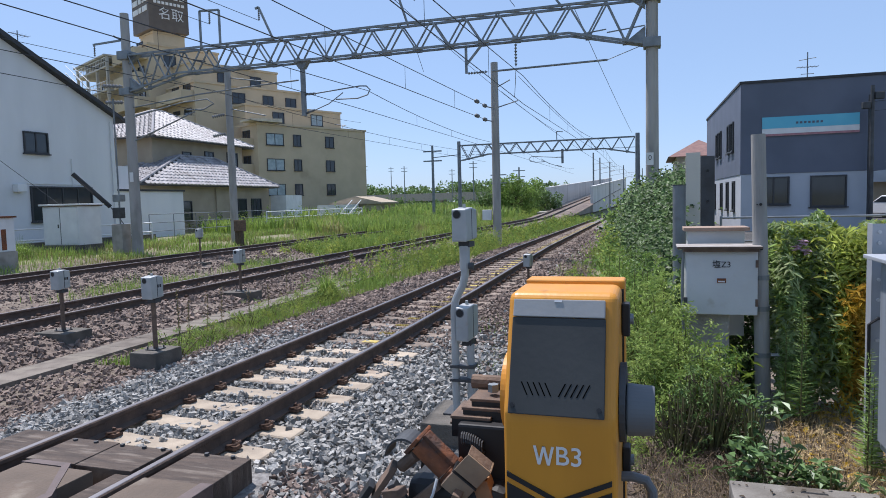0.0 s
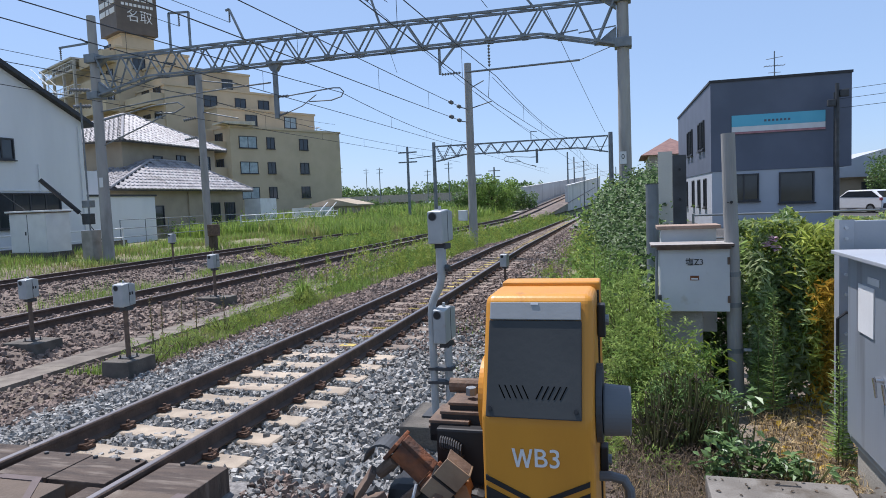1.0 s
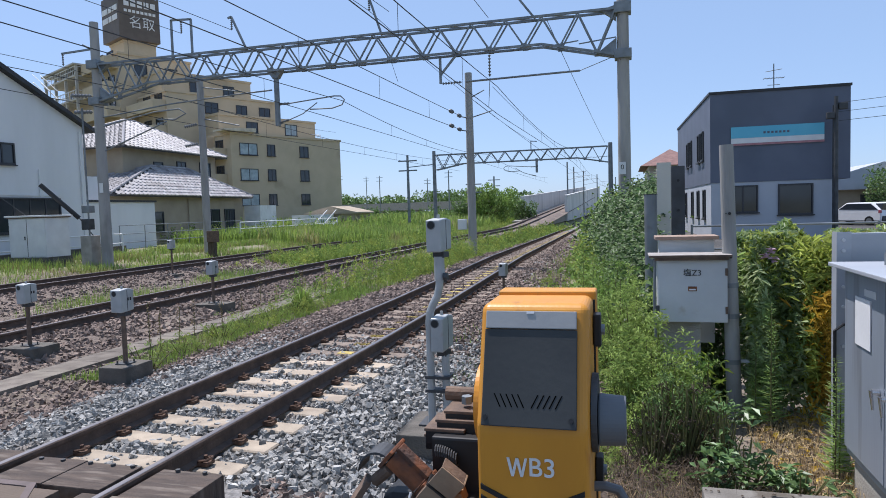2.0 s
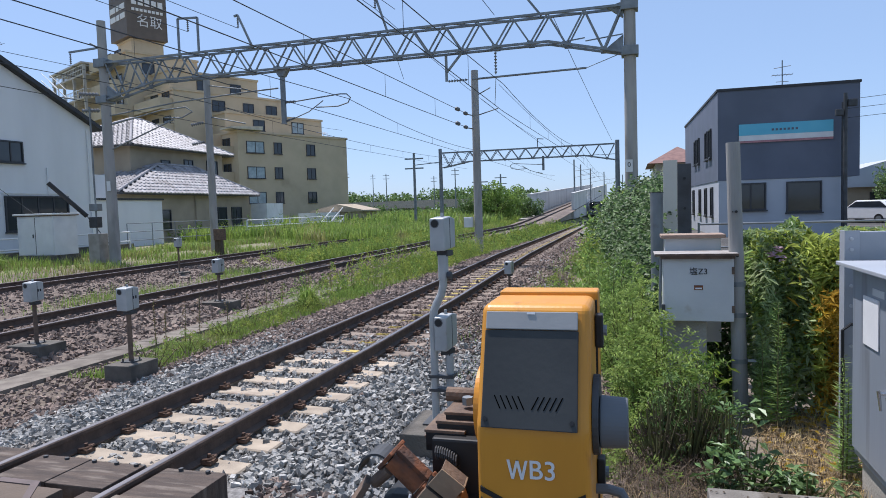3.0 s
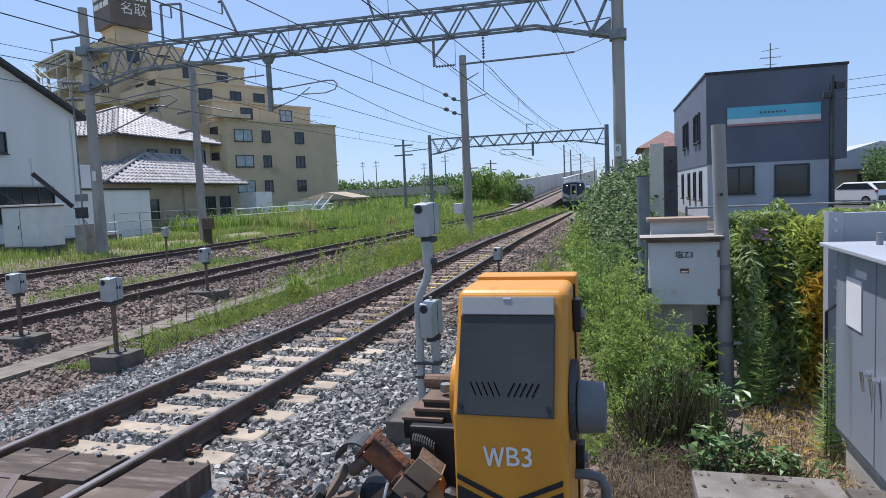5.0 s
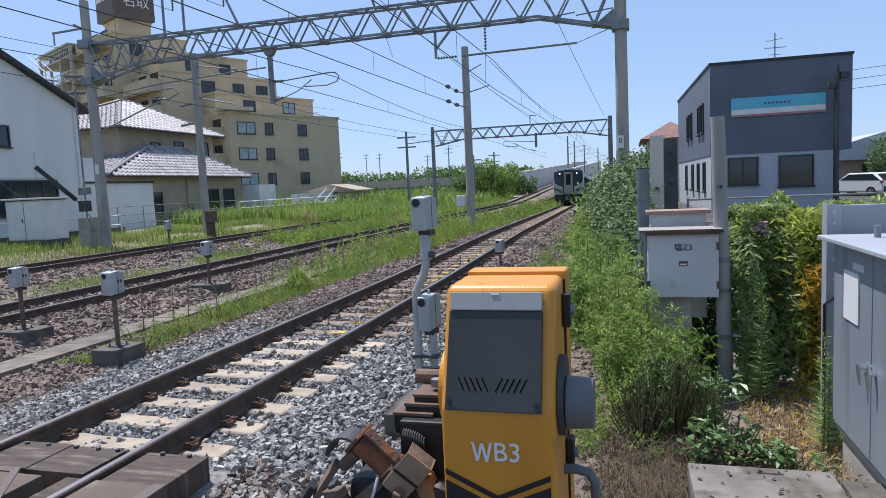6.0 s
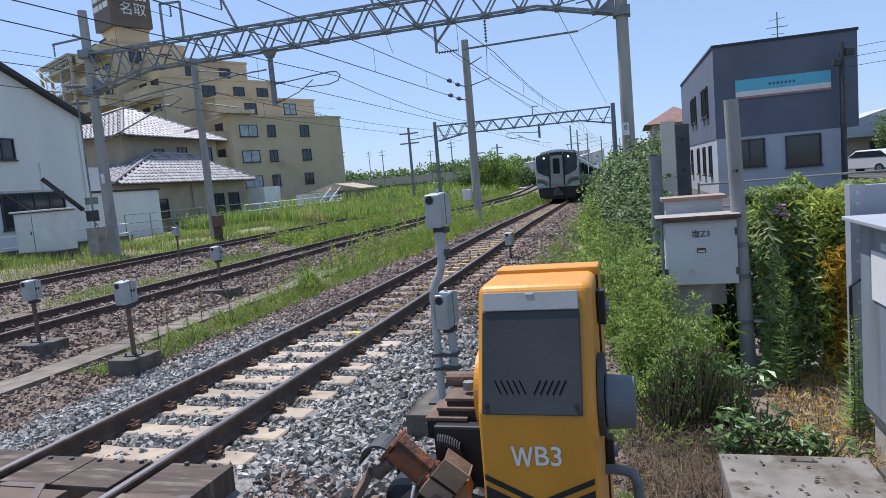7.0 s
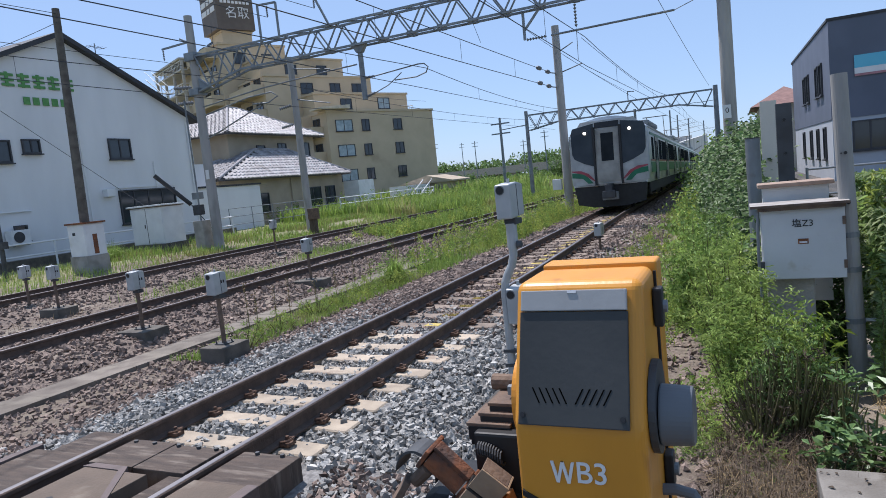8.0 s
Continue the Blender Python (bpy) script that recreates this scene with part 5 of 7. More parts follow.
T = Matrix.Translation((3.02, 0.0, 0.79)) @ pose(0, 0, 0, 20, 42, 0)
tilted("clutch_frame", (-0.075, 0.075, -0.02, 0.02, 0.05, 0.072), RUST, T)
tilted("clutch_frame", (-0.09, -0.075, -0.05, 0.045, -0.045, 0.06), RUST, T)
tilted("clutch_frame", (0.075, 0.09, -0.05, 0.045, -0.045, 0.06), RUST, T)
o = part("clutch_drum", rod(bmesh.new(), (-0.07, -0.01, 0.01), (0.07, -0.01, 0.01), 0.042, n=20), RUST, gate, "rust-orange drum")
o.matrix_local = T
o = part("clutch_pin", rod(bmesh.new(), (-0.06, -0.03, -0.13), (-0.05, -0.03, -0.02), 0.024, n=12), RUST_BROWN, gate)
o.matrix_local = T
bm = bmesh.new()
pts = []
for k in range(90):
    a = k * math.tau / 9
    f = k / 89
    pts.append((3.12 + 0.085 * f, 0.05 + 0.022 * math.cos(a), 0.85 - 0.03 * f * f + 0.022 * math.sin(a)))
pipe(bm, pts, 0.0036, 6)
part("coil_spring", bm, STEEL_DARK, gate, "dark coil spring")
T2m = Matrix.Translation((3.165, -0.04, 0.755)) @ pose(0, 0, 0, 10, 40, 10)
TAN = mat("tan_plate", (0.30, 0.22, 0.145), (0.22, 0.155, 0.105), 9, 0.7, bump=0.2)
for xa, xb, ya, yb, za, zb, m in ((-0.052, 0.052, -0.04, -0.033, 0.0, 0.085, TAN), (0.045, 0.052, -0.032, 0.03, 0.0, 0.085, TAN), (-0.052, 0.044, -0.032, 0.03, 0.079, 0.085, RUST_BROWN),
                                  (-0.05, 0.05, -0.042, -0.035, -0.085, -0.006, TAN), (-0.05, -0.043, -0.034, 0.03, -0.085, -0.006, RUST_BROWN), (-0.03, 0.03, -0.03, 0.02, -0.07, 0.07, BLACK)):
    tilted("cover_plate", (xa, xb, ya, yb, za, zb), m, T2m, bevel=0.0015)
tilted("clamp_band", (-0.055, 0.055, -0.045, 0.034, -0.010, -0.003), BLACK, T2m)
T3m = Matrix.Translation((3.235, 0.0, 0.64)) @ pose(0, 0, 0, 0, -18, 0)
tilted("arm_stub", (-0.03, 0.03, -0.04, 0.03, -0.20, 0.09), mat("faded_arm", (0.36, 0.20, 0.10), (0.27, 0.15, 0.08), 8, 0.75, bump=0.2), T3m)
bm = bmesh.new()
ring = []
for k in range(15):
    a = radians(10 + k * 13)
    ring.append((2.905 - 0.075 * math.cos(a), 0.03, 0.77 + 0.085 * math.sin(a)))
rows = []
for p in ring:
    rows.append([bm.verts.new((p[0], p[1] - 0.05, p[2])), bm.verts.new((p[0], p[1] + 0.06, p[2])),
                 bm.verts.new((p[0] * 0.985 + 2.905 * 0.015, p[1] + 0.06, p[2] - 0.009)), bm.verts.new((p[0] * 0.985 + 2.905 * 0.015, p[1] - 0.05, p[2] - 0.009))])
for a, b in zip(rows, rows[1:]):
    for k in range(4):
        bm.faces.new((a[k], a[(k + 1) % 4], b[(k + 1) % 4], b[k]))
bm.faces.new(rows[0])
bm.faces.new(rows[-1])
bmesh.ops.recalc_face_normals(bm, faces=bm.faces)
part("curved_guard", bm, STEEL_DARK, gate)
T4 = Matrix.Translation((2.835, 0.0, 0.70)) @ pose(0, 0, 0, 0, 35, 20)
tilted("guard_flange", (-0.012, 0.012, -0.04, 0.04, -0.10, 0.05), RUST_BROWN, T4)
tilted("guard_flange", (-0.045, -0.02, -0.04, 0.04, -0.14, -0.06), BLACK, T4)
for bx, bz in ((2.985, 0.665), (3.095, 0.655)):
    part("stud", rod(bmesh.new(), (bx, -0.12, 0.38), (bx, -0.12, bz), 0.0095, n=8), STEEL_GREY, gate)
bm = pipe(bmesh.new(), [(3.06, -0.08, 0.74), (3.05, -0.1, 0.69), (3.02, -0.11, 0.62), (2.995, -0.11, 0.52), (2.98, -0.1, 0.4)], 0.006, 6)
part("cable", bm, BOX_GREY, gate)
# black and brown blocks fill the dark area below the clutch parts
part("gear_case", B((2.92, 3.31, -0.04, 0.30, 0.28, 0.70, 0.04)), BLACK, gate)
part("gear_case", B((2.86, 3.02, 0.0, 0.3, 0.28, 0.60, 0.03)), RUST_BROWN, gate)
part("mounting_beam", B((2.8, 3.36, 0.0, 0.3, -0.38, 0.278, 0.01)), STEEL_DARK, gate)
bm = pipe(bmesh.new(), [(3.66, 0.1, 0.74), (3.74, 0.1, 0.745), (3.785, 0.1, 0.735), (3.805, 0.1, 0.70), (3.81, 0.1, 0.5), (3.81, 0.1, -0.3)], 0.018, 10)
part("conduit", bm, HORN_GREY, gate)
rebase(gate, (3.5, 0.12, -0.36))

# ---------------------------------------------------------------- sensor posts
SENSOR = mat("sensor_grey", (0.42, 0.435, 0.43), (0.34, 0.355, 0.355), 5, 0.45, metal=0.2, bump=0.04, stain=(0.33, 0.32, 0.29), stain_scale=8, stain_at=0.66)


def sensor_head(parent, m, w=0.15, d=0.26, h=0.30):
    head = new("sensor_head")
    head.parent = parent
    head.matrix_local = m
    bm = prism(bmesh.new(), [(-d / 2, 0), (d / 2, 0.02), (d / 2, h * 0.93), (d * 0.1, h), (-d / 2, h * 0.95)], "x", -w / 2, w / 2)
    bmesh.ops.bevel(bm, geom=list(bm.edges), offset=0.012, segments=2, affect="EDGES", profile=0.5)
    part("casing", bm, SENSOR, head, "grey metal casing")
    part("lens", rod(bmesh.new(), (-w * 0.12, -d / 2 - 0.006, h * 0.80), (-w * 0.12, -d / 2 + 0.02, h * 0.80), 0.031, n=18), BLACK, head)
    part("lens_ring", rod(bmesh.new(), (-w * 0.12, -d / 2 - 0.003, h * 0.80), (-w * 0.12, -d / 2 + 0.02, h * 0.80), 0.038, n=18), HORN_GREY, head)
    part("seam", B((w / 2 - 0.004, w / 2 + 0.002, -0.004, 0.004, 0.02, h * 0.94)), STEEL_DARK, head)
    part("lifting_eye", rod(bmesh.new(), (0, 0, h * 0.97), (0, 0, h + 0.03), 0.014, n=8), SENSOR, head)
    part("bracket", B((-w * 0.3, w * 0.45, -d * 0.2, d * 0.3, -0.05, -0.002, 0.005)), STEEL_DARK, head)
    return head


def sensor_post(x, y, z0, z_head, yaw, base, label, bars=True):
    post = thing("sensor_post", pose(x, y, z0), label, "sensor", "crossing obstacle sensors")
    bw, bd, bh = base
    part("footing", B((-bw / 2, bw / 2, -bd / 2, bd / 2, -0.30, 0.0, 0.012)), CONCRETE_OLD, post)
    part("stem", rod(bmesh.new(), (0, 0, 0.012), (0, 0, z_head - z0 - 0.05), 0.031, n=12), RUST_BROWN, post)
    part("foot_plate", B((-0.09, 0.09, -0.09, 0.09, 0.001, 0.014)), STEEL_DARK, post)
    for dx, dy in ((-0.07, -0.07), (0.07, -0.07), (-0.07, 0.07), (0.07, 0.07)):
        part("bolt", rod(bmesh.new(), (dx, dy, 0.014), (dx, dy, 0.05), 0.011, n=6), STEEL_DARK, post)
    head = sensor_head(post, pose(0, 0, z_head - z0, 0, 0, yaw), 0.17, 0.22, 0.31)
    if bars:
        for i in range(2):
            part("sign_bar", B((0.0852, 0.0865, 0.0 + i * 0.04, 0.025 + i * 0.04, 0.15, 0.19)), BLACK, head)
    return post


lab = "grey metal sensor on a short post with concrete footing"
sensor_post(-5.0, 5.62, -0.12, 0.53, -3, (0.62, 0.5, 0.3), lab)
sensor_post(-2.5, 4.78, -0.12, 0.56, -3, (0.42, 0.5, 0.3), lab)
sensor_post(-4.93, 10.2, -0.13, 0.50, -3, (0.75, 0.5, 0.3), lab)
sensor_post(0.95, 13.45, -0.22, 0.12, -10, (0.4, 0.4, 0.3), "small grey sensor on a low stub beside the rail", False)
sensor_post(-11.2, 16.9, -0.15, 0.72, -3, (0.5, 0.5, 0.3), "dark grey sensor on a post beside the siding", False)
sensor_post(-11.6, 8.1, -0.15, 0.5, -3, (0.62, 0.5, 0.3), lab)
sensor_post(-10.0, 7.7, -0.15, 0.5, -3, (0.62, 0.5, 0.3), lab)

twin = thing("sensor_post", pose(0, 0, 0), "twin grey sensors on a bent pipe and a stub", "sensor", "crossing obstacle sensors")
part("footing", B((1.95, 2.6, 2.78, 3.45, -0.5, -0.10, 0.012)), CONCRETE_OLD, twin)
bm = pipe(bmesh.new(), [(2.175, 3.12, -0.1), (2.175, 3.12, 0.80), (2.185, 3.12, 0.88), (2.215, 3.12, 0.95), (2.255, 3.12, 1.02), (2.275, 3.12, 1.10), (2.28, 3.12, 1.18)], 0.034, 12)
part("bent_pipe", bm, SENSOR, twin)
part("sleeve", rod(bmesh.new(), (2.28, 3.12, 1.16), (2.28, 3.12, 1.36), 0.045, n=14), SENSOR, twin)
part("stub", rod(bmesh.new(), (2.30, 3.16, -0.1), (2.30, 3.16, 0.50), 0.036, n=12), SENSOR, twin)
part("foot_plate", B((2.08, 2.42, 3.02, 3.26, -0.099, -0.085)), STEEL_DARK, twin)
for z in (0.18, 0.30):
    part("clamp", B((2.13, 2.35, 3.08, 3.20, z, z + 0.025)), STEEL_DARK, twin)
part("knob", rod(bmesh.new(), (2.32, 3.1, 1.19), (2.36, 3.1, 1.19), 0.03, n=10), STEEL_DARK, twin)
sensor_head(twin, pose(2.275, 3.15, 1.40, 0, 0, -6), 0.135, 0.26, 0.29)
sensor_head(twin, pose(2.27, 3.18, 0.54, 0, 0, -6), 0.115, 0.26, 0.31)
rebase(twin, (2.25, 3.12, -0.5))

# ---------------------------------------------------------------- cabinets, posts and slab on the road side
zbox = thing("terminal_cabinet", pose(0, 0, 0), "pale grey steel terminal cabinet with a rusty-edged lid", "cabinet")
part("body", B((4.12, 4.745, 4.465, 4.72, 0.60, 1.225, 0.006)), BOX_GREY, zbox)
part("door", B((4.125, 4.755, 4.445, 4.463, 0.595, 1.22, 0.006)), BOX_GREY, zbox)
part("lid", B((4.04, 4.79, 4.385, 4.80, 1.238, 1.252)), mat("lid_dull", (0.36, 0.34, 0.32), (0.27, 0.24, 0.21), 8, 0.7, bump=0.1), zbox)
part("lid_edge", B((4.04, 4.79, 4.378, 4.384, 1.230, 1.2525)), RUST_BROWN, zbox)
part("lid_edge", B((4.10, 4.76, 4.40, 4.78, 1.2, 1.2315)), RUST_BROWN, zbox)
for z in (0.68, 1.05):
    part("hinge", B((4.735, 4.76, 4.435, 4.447, z, z + 0.07, 0.003)), RUST_BROWN, zbox)
part("handle", B((4.10, 4.135, 4.42, 4.46, 0.68, 0.76, 0.005)), STEEL_DARK, zbox)
letters("cabinet_letters", "塩Z3", 0.078, BLACK, zbox, pose(4.44, 4.441, 1.075, 90, 0, 0), "black letters")
part("label_plate", B((4.40, 4.48, 4.440, 4.4445, 0.90, 0.945)), RUST, zbox)
part("sign_bar", B((4.41, 4.47, 4.4375, 4.4398, 0.908, 0.922)), WHITE_PAINT, zbox)
part("stand", B((4.15, 4.52, 4.52, 4.70, -0.38, 0.598, 0.01)), CONCRETE, zbox)
part("conduit", pipe(bmesh.new(), [(4.10, 4.5, 1.2), (4.09, 4.5, 0.8), (4.10, 4.52, 0.5), (4.12, 4.52, -0.3)], 0.014, 8), STEEL_GREY, zbox)
rebase(zbox, (4.43, 4.58, -0.38))
box_b = thing("terminal_cabinet", pose(0, 0, 0), "second pale grey cabinet with a rusty lid, behind the first", "cabinet")
part("body", B((4.16, 4.70, 4.93, 5.2, 0.3, 1.372, 0.006)), BOX_GREY, box_b)
part("lid", B((4.12, 4.74, 4.87, 5.24, 1.374, 1.41, 0.006)), mat("lid_rust", (0.34, 0.25, 0.19), (0.26, 0.18, 0.135), 6, 0.8, bump=0.15), box_b)
part("stand", B((4.3, 4.55, 4.98, 5.15, -0.38, 0.298)), CONCRETE, box_b)
rebase(box_b, (4.43, 5.06, -0.38))

old_pole = thing("pole", pose(4.835, 4.60, -0.38, 0, -1.4, 0), "weathered grey concrete stub pole with bolt holes", "pole")
part("shaft", rod(bmesh.new(), (0, 0, 0), (0, 0, 2.68), 0.072, 0.064, n=20), POLE_CONCRETE, old_pole)
# black rods stand in for the dark insides of the pole's bolt holes
for z in (1.60, 2.02):
    part("bolt", rod(bmesh.new(), (0.0, -0.085, z), (0, 0.0, z), 0.014, n=8), BLACK, old_pole)
    part("bolt", rod(bmesh.new(), (-0.03, -0.075, z), (-0.03, 0.0, z), 0.006, n=6), BLACK, old_pole)
for z in (1.30, 1.0, 0.55):
    part("band", rod(bmesh.new(), (0, 0, z), (0, 0, z + 0.045), 0.076, n=20), STEEL_GREY, old_pole)
part("band_clip", B((0.06, 0.15, -0.02, 0.01, 0.56, 0.585)), BOX_GREY, old_pole)
pipe_post = thing("post", pose(4.12, 6.0, -0.38), "grey round steel post overgrown with vines", "post")
part("shaft", rod(bmesh.new(), (0, 0, 0), (0, 0, 2.24), 0.075, n=18), STEEL_GREY, pipe_post)
part("cap", rod(bmesh.new(), (0, 0, 2.242), (0, 0, 2.25), 0.08, n=18), STEEL_DARK, pipe_post)
h_post = thing("post", pose(4.43, 6.0, -0.38), "dark steel channel post with bolt holes", "post")
part("web", B((-0.075, 0.075, -0.05, -0.04, 0, 2.57)), STEEL_DARK, h_post)
for xa in (-0.075, 0.065):
    part("flange", B((xa, xa + 0.01, -0.04, 0.06, 0, 2.57)), STEEL_DARK, h_post)
# short black rods drawn in place of the channel's bolt holes
for z in (2.4, 2.05, 1.75):
    part("bolt", rod(bmesh.new(), (0.0, -0.065, z), (0, -0.045, z), 0.016, n=8), BLACK, h_post)
cream_panel = thing("panel_board", pose(4.42, 7.0, -0.38), "weathered cream board standing behind the posts", "board")
part("board", B((-0.18, 0.0, 0, 0.03, 0, 2.68)), WALL_CREAM, cream_panel)
part("batten", B((-0.18, -0.14, 0.032, 0.07, 0, 2.6)), STEEL_GREY, cream_panel)

CAB_BLUE = mat("cabinet_blue_grey", (0.30, 0.33, 0.38), (0.26, 0.29, 0.335), 2, 0.42, metal=0.3, bump=0.03, stain=(0.215, 0.23, 0.255), stain_scale=4, stain_at=0.55, stretch=(1, 1.6, 0.12))
cab = thing("control_cabinet", pose(0, 0, 0), "large blue-grey steel control cabinet with double doors", "cabinet")
part("body", B((5.325, 6.1, 0.7, 2.92, -0.06, 1.27, 0.008)), CAB_BLUE, cab)
door = part("door", B((5.305, 5.323, 2.17, 2.90, 0.0, 1.25, 0.004)), CAB_BLUE, cab)
door2 = part("door", B((5.305, 5.323, 0.8, 2.155, 0.0, 1.25, 0.004)), CAB_BLUE, cab)
part("lid", B((5.22, 6.2, 0.6, 2.99, 1.272, 1.30, 0.006)), mat("lid_pale", (0.42, 0.44, 0.47), (0.37, 0.39, 0.42), 2, 0.45, metal=0.2, bump=0.03), cab)
CHROME = mat("chrome", (0.72, 0.72, 0.72), None, 6, 0.22, metal=1.0, bump=0.02)
for y in (2.24, 2.09):
    hd = part("handle", rod(bmesh.new(), (5.303, y, 0.56), (5.262, y, 0.56), 0.022, 0.017, n=12), CHROME, door if y > 2.16 else door2)
    part("grip", rod(bmesh.new(), (5.256, y, 0.572), (5.268, y - 0.006, 0.45), 0.011, 0.008, n=10), CHROME, hd)
notice = part("notice", B((5.296, 5.3035, 2.38, 2.66, 0.78, 1.10)), WHITE_PAINT, door, "plain white paper notice")
for yy in (2.3, 1.75):
    part("name_strip", B((5.3, 5.3045, yy, yy + 0.2, 1.12, 1.165)), BOX_GREY, cab)
part("lifting_eye", rod(bmesh.new(), (5.5, 2.7, 1.3), (5.5, 2.7, 1.38), 0.02, n=10), STEEL_GREY, cab)
part("plinth", B((5.36, 6.0, 0.8, 2.86, -0.36, -0.062)), CONCRETE, cab)
rebase(cab, (5.7, 1.8, -0.36))
FENCE_GREY = mat("fence_grey", (0.40, 0.42, 0.45), (0.35, 0.37, 0.40), 3, 0.5, metal=0.3, bump=0.05)
board_fence = thing("fence", pose(5.40, 3.3, -0.36), "grey steel post with a horizontal metal guard board", "fence")
part("post", B((-0.055, 0.045, -0.06, -0.05, 0, 1.86), (-0.055, -0.045, -0.05, 0.06, 0, 1.86)), FENCE_GREY, board_fence)
part("guard_board", B((0.05, 4.0, -0.02, 0.02, 1.55, 1.85, 0.01)), FENCE_GREY, board_fence)
part("guard_board", B((0.05, 4.0, -0.02, 0.02, 0.9, 1.2, 0.01)), FENCE_GREY, board_fence)
for z in (1.8, 1.72, 1.45, 1.3, 1.0):
    part("bolt", rod(bmesh.new(), (-0.01, -0.075, z), (-0.01, -0.05, z), 0.013, n=8), BOX_GREY, board_fence)
part("cable", pipe(bmesh.new(), [(0.06, -0.08, 1.15), (-0.02, -0.1, 1.17), (-0.07, -0.08, 1.12), (-0.07, -0.08, 0.0)], 0.012, 8), BLACK, board_fence)
slab = thing("concrete_slab", pose(4.7, 1.5, -0.36), "worn concrete slab with two lifting slots", "slab")
part("slab", B((-0.42, 0.42, -1.3, 0.72, 0.0, 0.255, 0.012)), SLAB_MAT, slab)
part("slab", B((0.44, 0.66, -1.3, 0.62, 0.0, 0.25, 0.012)), CONCRETE_OLD, slab)
for yy in (0.62, 0.1):
    part("lifting_slot", B((-0.02, 0.13, yy, yy + 0.02, 0.2545, 0.2565)), BLACK, slab)
low_post = thing("post", pose(5.62, 4.75, -0.38), "short grey steel post behind the dry vine", "post")
part("shaft", B((-0.05, 0.05, -0.05, 0.05, 0, 1.05, 0.004)), STEEL_GREY, low_post)
rail_fence = thing("fence", pose(5.0, 10.5, -0.1), "thin steel pipe fence in front of the shop", "fence")
for i in range(9):
    part("post", rod(bmesh.new(), (i * 1.5, 0, -0.3), (i * 1.5, 0, 1.45), 0.022, n=8), STEEL_GREY, rail_fence)
for z in (1.0, 1.42):
    part("rail", rod(bmesh.new(), (0, 0, z), (12, 0, z), 0.018, n=8), STEEL_GREY, rail_fence)

# ---------------------------------------------------------------- far left things
relay = thing("relay_cabinet", pose(-19.98, 19.85, -0.1), "white steel relay cabinet with double doors on a concrete plinth", "cabinet")
part("body", B((-0.95, 0.95, -0.6, 0.6, 0.42, 2.05, 0.01)), WHITE_PAINT, relay)
part("lid", B((-1.05, 1.05, -0.72, 0.72, 2.09, 2.16, 0.02)), WHITE_PAINT, relay)
# brown strip added as the shaded underside of the overhanging lid
part("lid_rim", B((-1.0, 1.0, -0.67, 0.67, 2.051, 2.089)), RUST_BROWN, relay)
part("door", B((-0.92, -0.02, -0.622, -0.602, 0.46, 2.0)), WHITE_PAINT, relay)
part("door", B((0.02, 0.92, -0.622, -0.602, 0.46, 2.0)), WHITE_PAINT, relay)
part("door_gap", B((-0.018, 0.018, -0.612, -0.602, 0.46, 2.0)), STEEL_DARK, relay)
part("handle", B((-0.12, -0.08, -0.65, -0.623, 1.15, 1.3)), STEEL_DARK, relay)
part("plinth", B((-1.0, 1.0, -0.65, 0.65, -0.2, 0.418)), CONCRETE_OLD, relay)
relay_b = thing("relay_cabinet", pose(-17.3, 14.2, -0.1), "white relay cabinet streaked with rust on a concrete base", "cabinet")
part("body", B((-0.42, 0.42, -0.4, 0.4, 0.55, 1.68, 0.01)), WHITE_PAINT, relay_b)
part("lid", B((-0.48, 0.48, -0.46, 0.46, 1.682, 1.74)), RUST, relay_b)
part("base", B((-0.45, 0.45, -0.43, 0.43, -0.2, 0.548)), CONCRETE, relay_b)
part("rust_streak", B((0.421, 0.424, -0.1, 0.08, 0.6, 1.3)), RUST, relay_b)
part("sign_bar", B((-0.2, -0.05, -0.404, -0.401, 1.3, 1.4)), BLACK, relay_b)
small_post = thing("post", pose(-19.6, 12.6, -0.1), "dark slim post with a small bracket", "post")
part("shaft", rod(bmesh.new(), (0, 0, 0), (0, 0, 2.6), 0.08, n=10), STEEL_DARK, small_post)
part("bracket", B((-0.25, 0.25, -0.1, 0.1, 1.1, 1.35)), STEEL_DARK, small_post)
dark_box = thing("signal_box", pose(-15.6, 25.6, -0.2), "brown weathered box on a wooden stake", "box")
part("stake", B((-0.22, 0.12, -0.12, 0.12, 0, 1.25)), BARK, dark_box)
part("box", B((-0.2, 0.45, -0.22, -0.125, 0.75, 1.3, 0.02)), RUST_BROWN, dark_box)
pole_gear = thing("meter_box", pose(-17.75, 20.2, -0.1), "grey meter boxes and pipes beside the concrete pole", "meter box")
part("lower_box", B((-0.25, 0.3, -0.25, 0.25, 0, 1.25, 0.02)), CONCRETE, pole_gear)
part("riser_pipe", rod(bmesh.new(), (0.1, -0.1, 1.25), (0.1, -0.1, 6.5), 0.035, n=8), STEEL_GREY, pole_gear)
part("switch_box", B((-0.2, 0.2, -0.2, 0.1, 1.5, 1.95, 0.02), ), STEEL_DARK, pole_gear)
part("switch_box", B((-0.15, 0.25, -0.2, 0.1, 2.2, 2.5, 0.02), ), STEEL_GREY, pole_gear)
stay = thing("stay_wire", pose(0, 0, 0), "steel stay wire with a black guard sleeve", "wire")
part("wire", rod(bmesh.new(), (-20.6, 20.2, 1.8), (-25.5, 13.5, 9.4), 0.012, n=5), WIRE, stay)
part("sleeve", rod(bmesh.new(), (-19.6, 21.6, 1.9), (-20.6, 20.6, 3.4), 0.10, n=10), BLACK, stay)
part("wire", rod(bmesh.new(), (-19.6, 21.6, 1.9), (-18.8, 22.6, -0.1), 0.02, n=5), WIRE, stay)


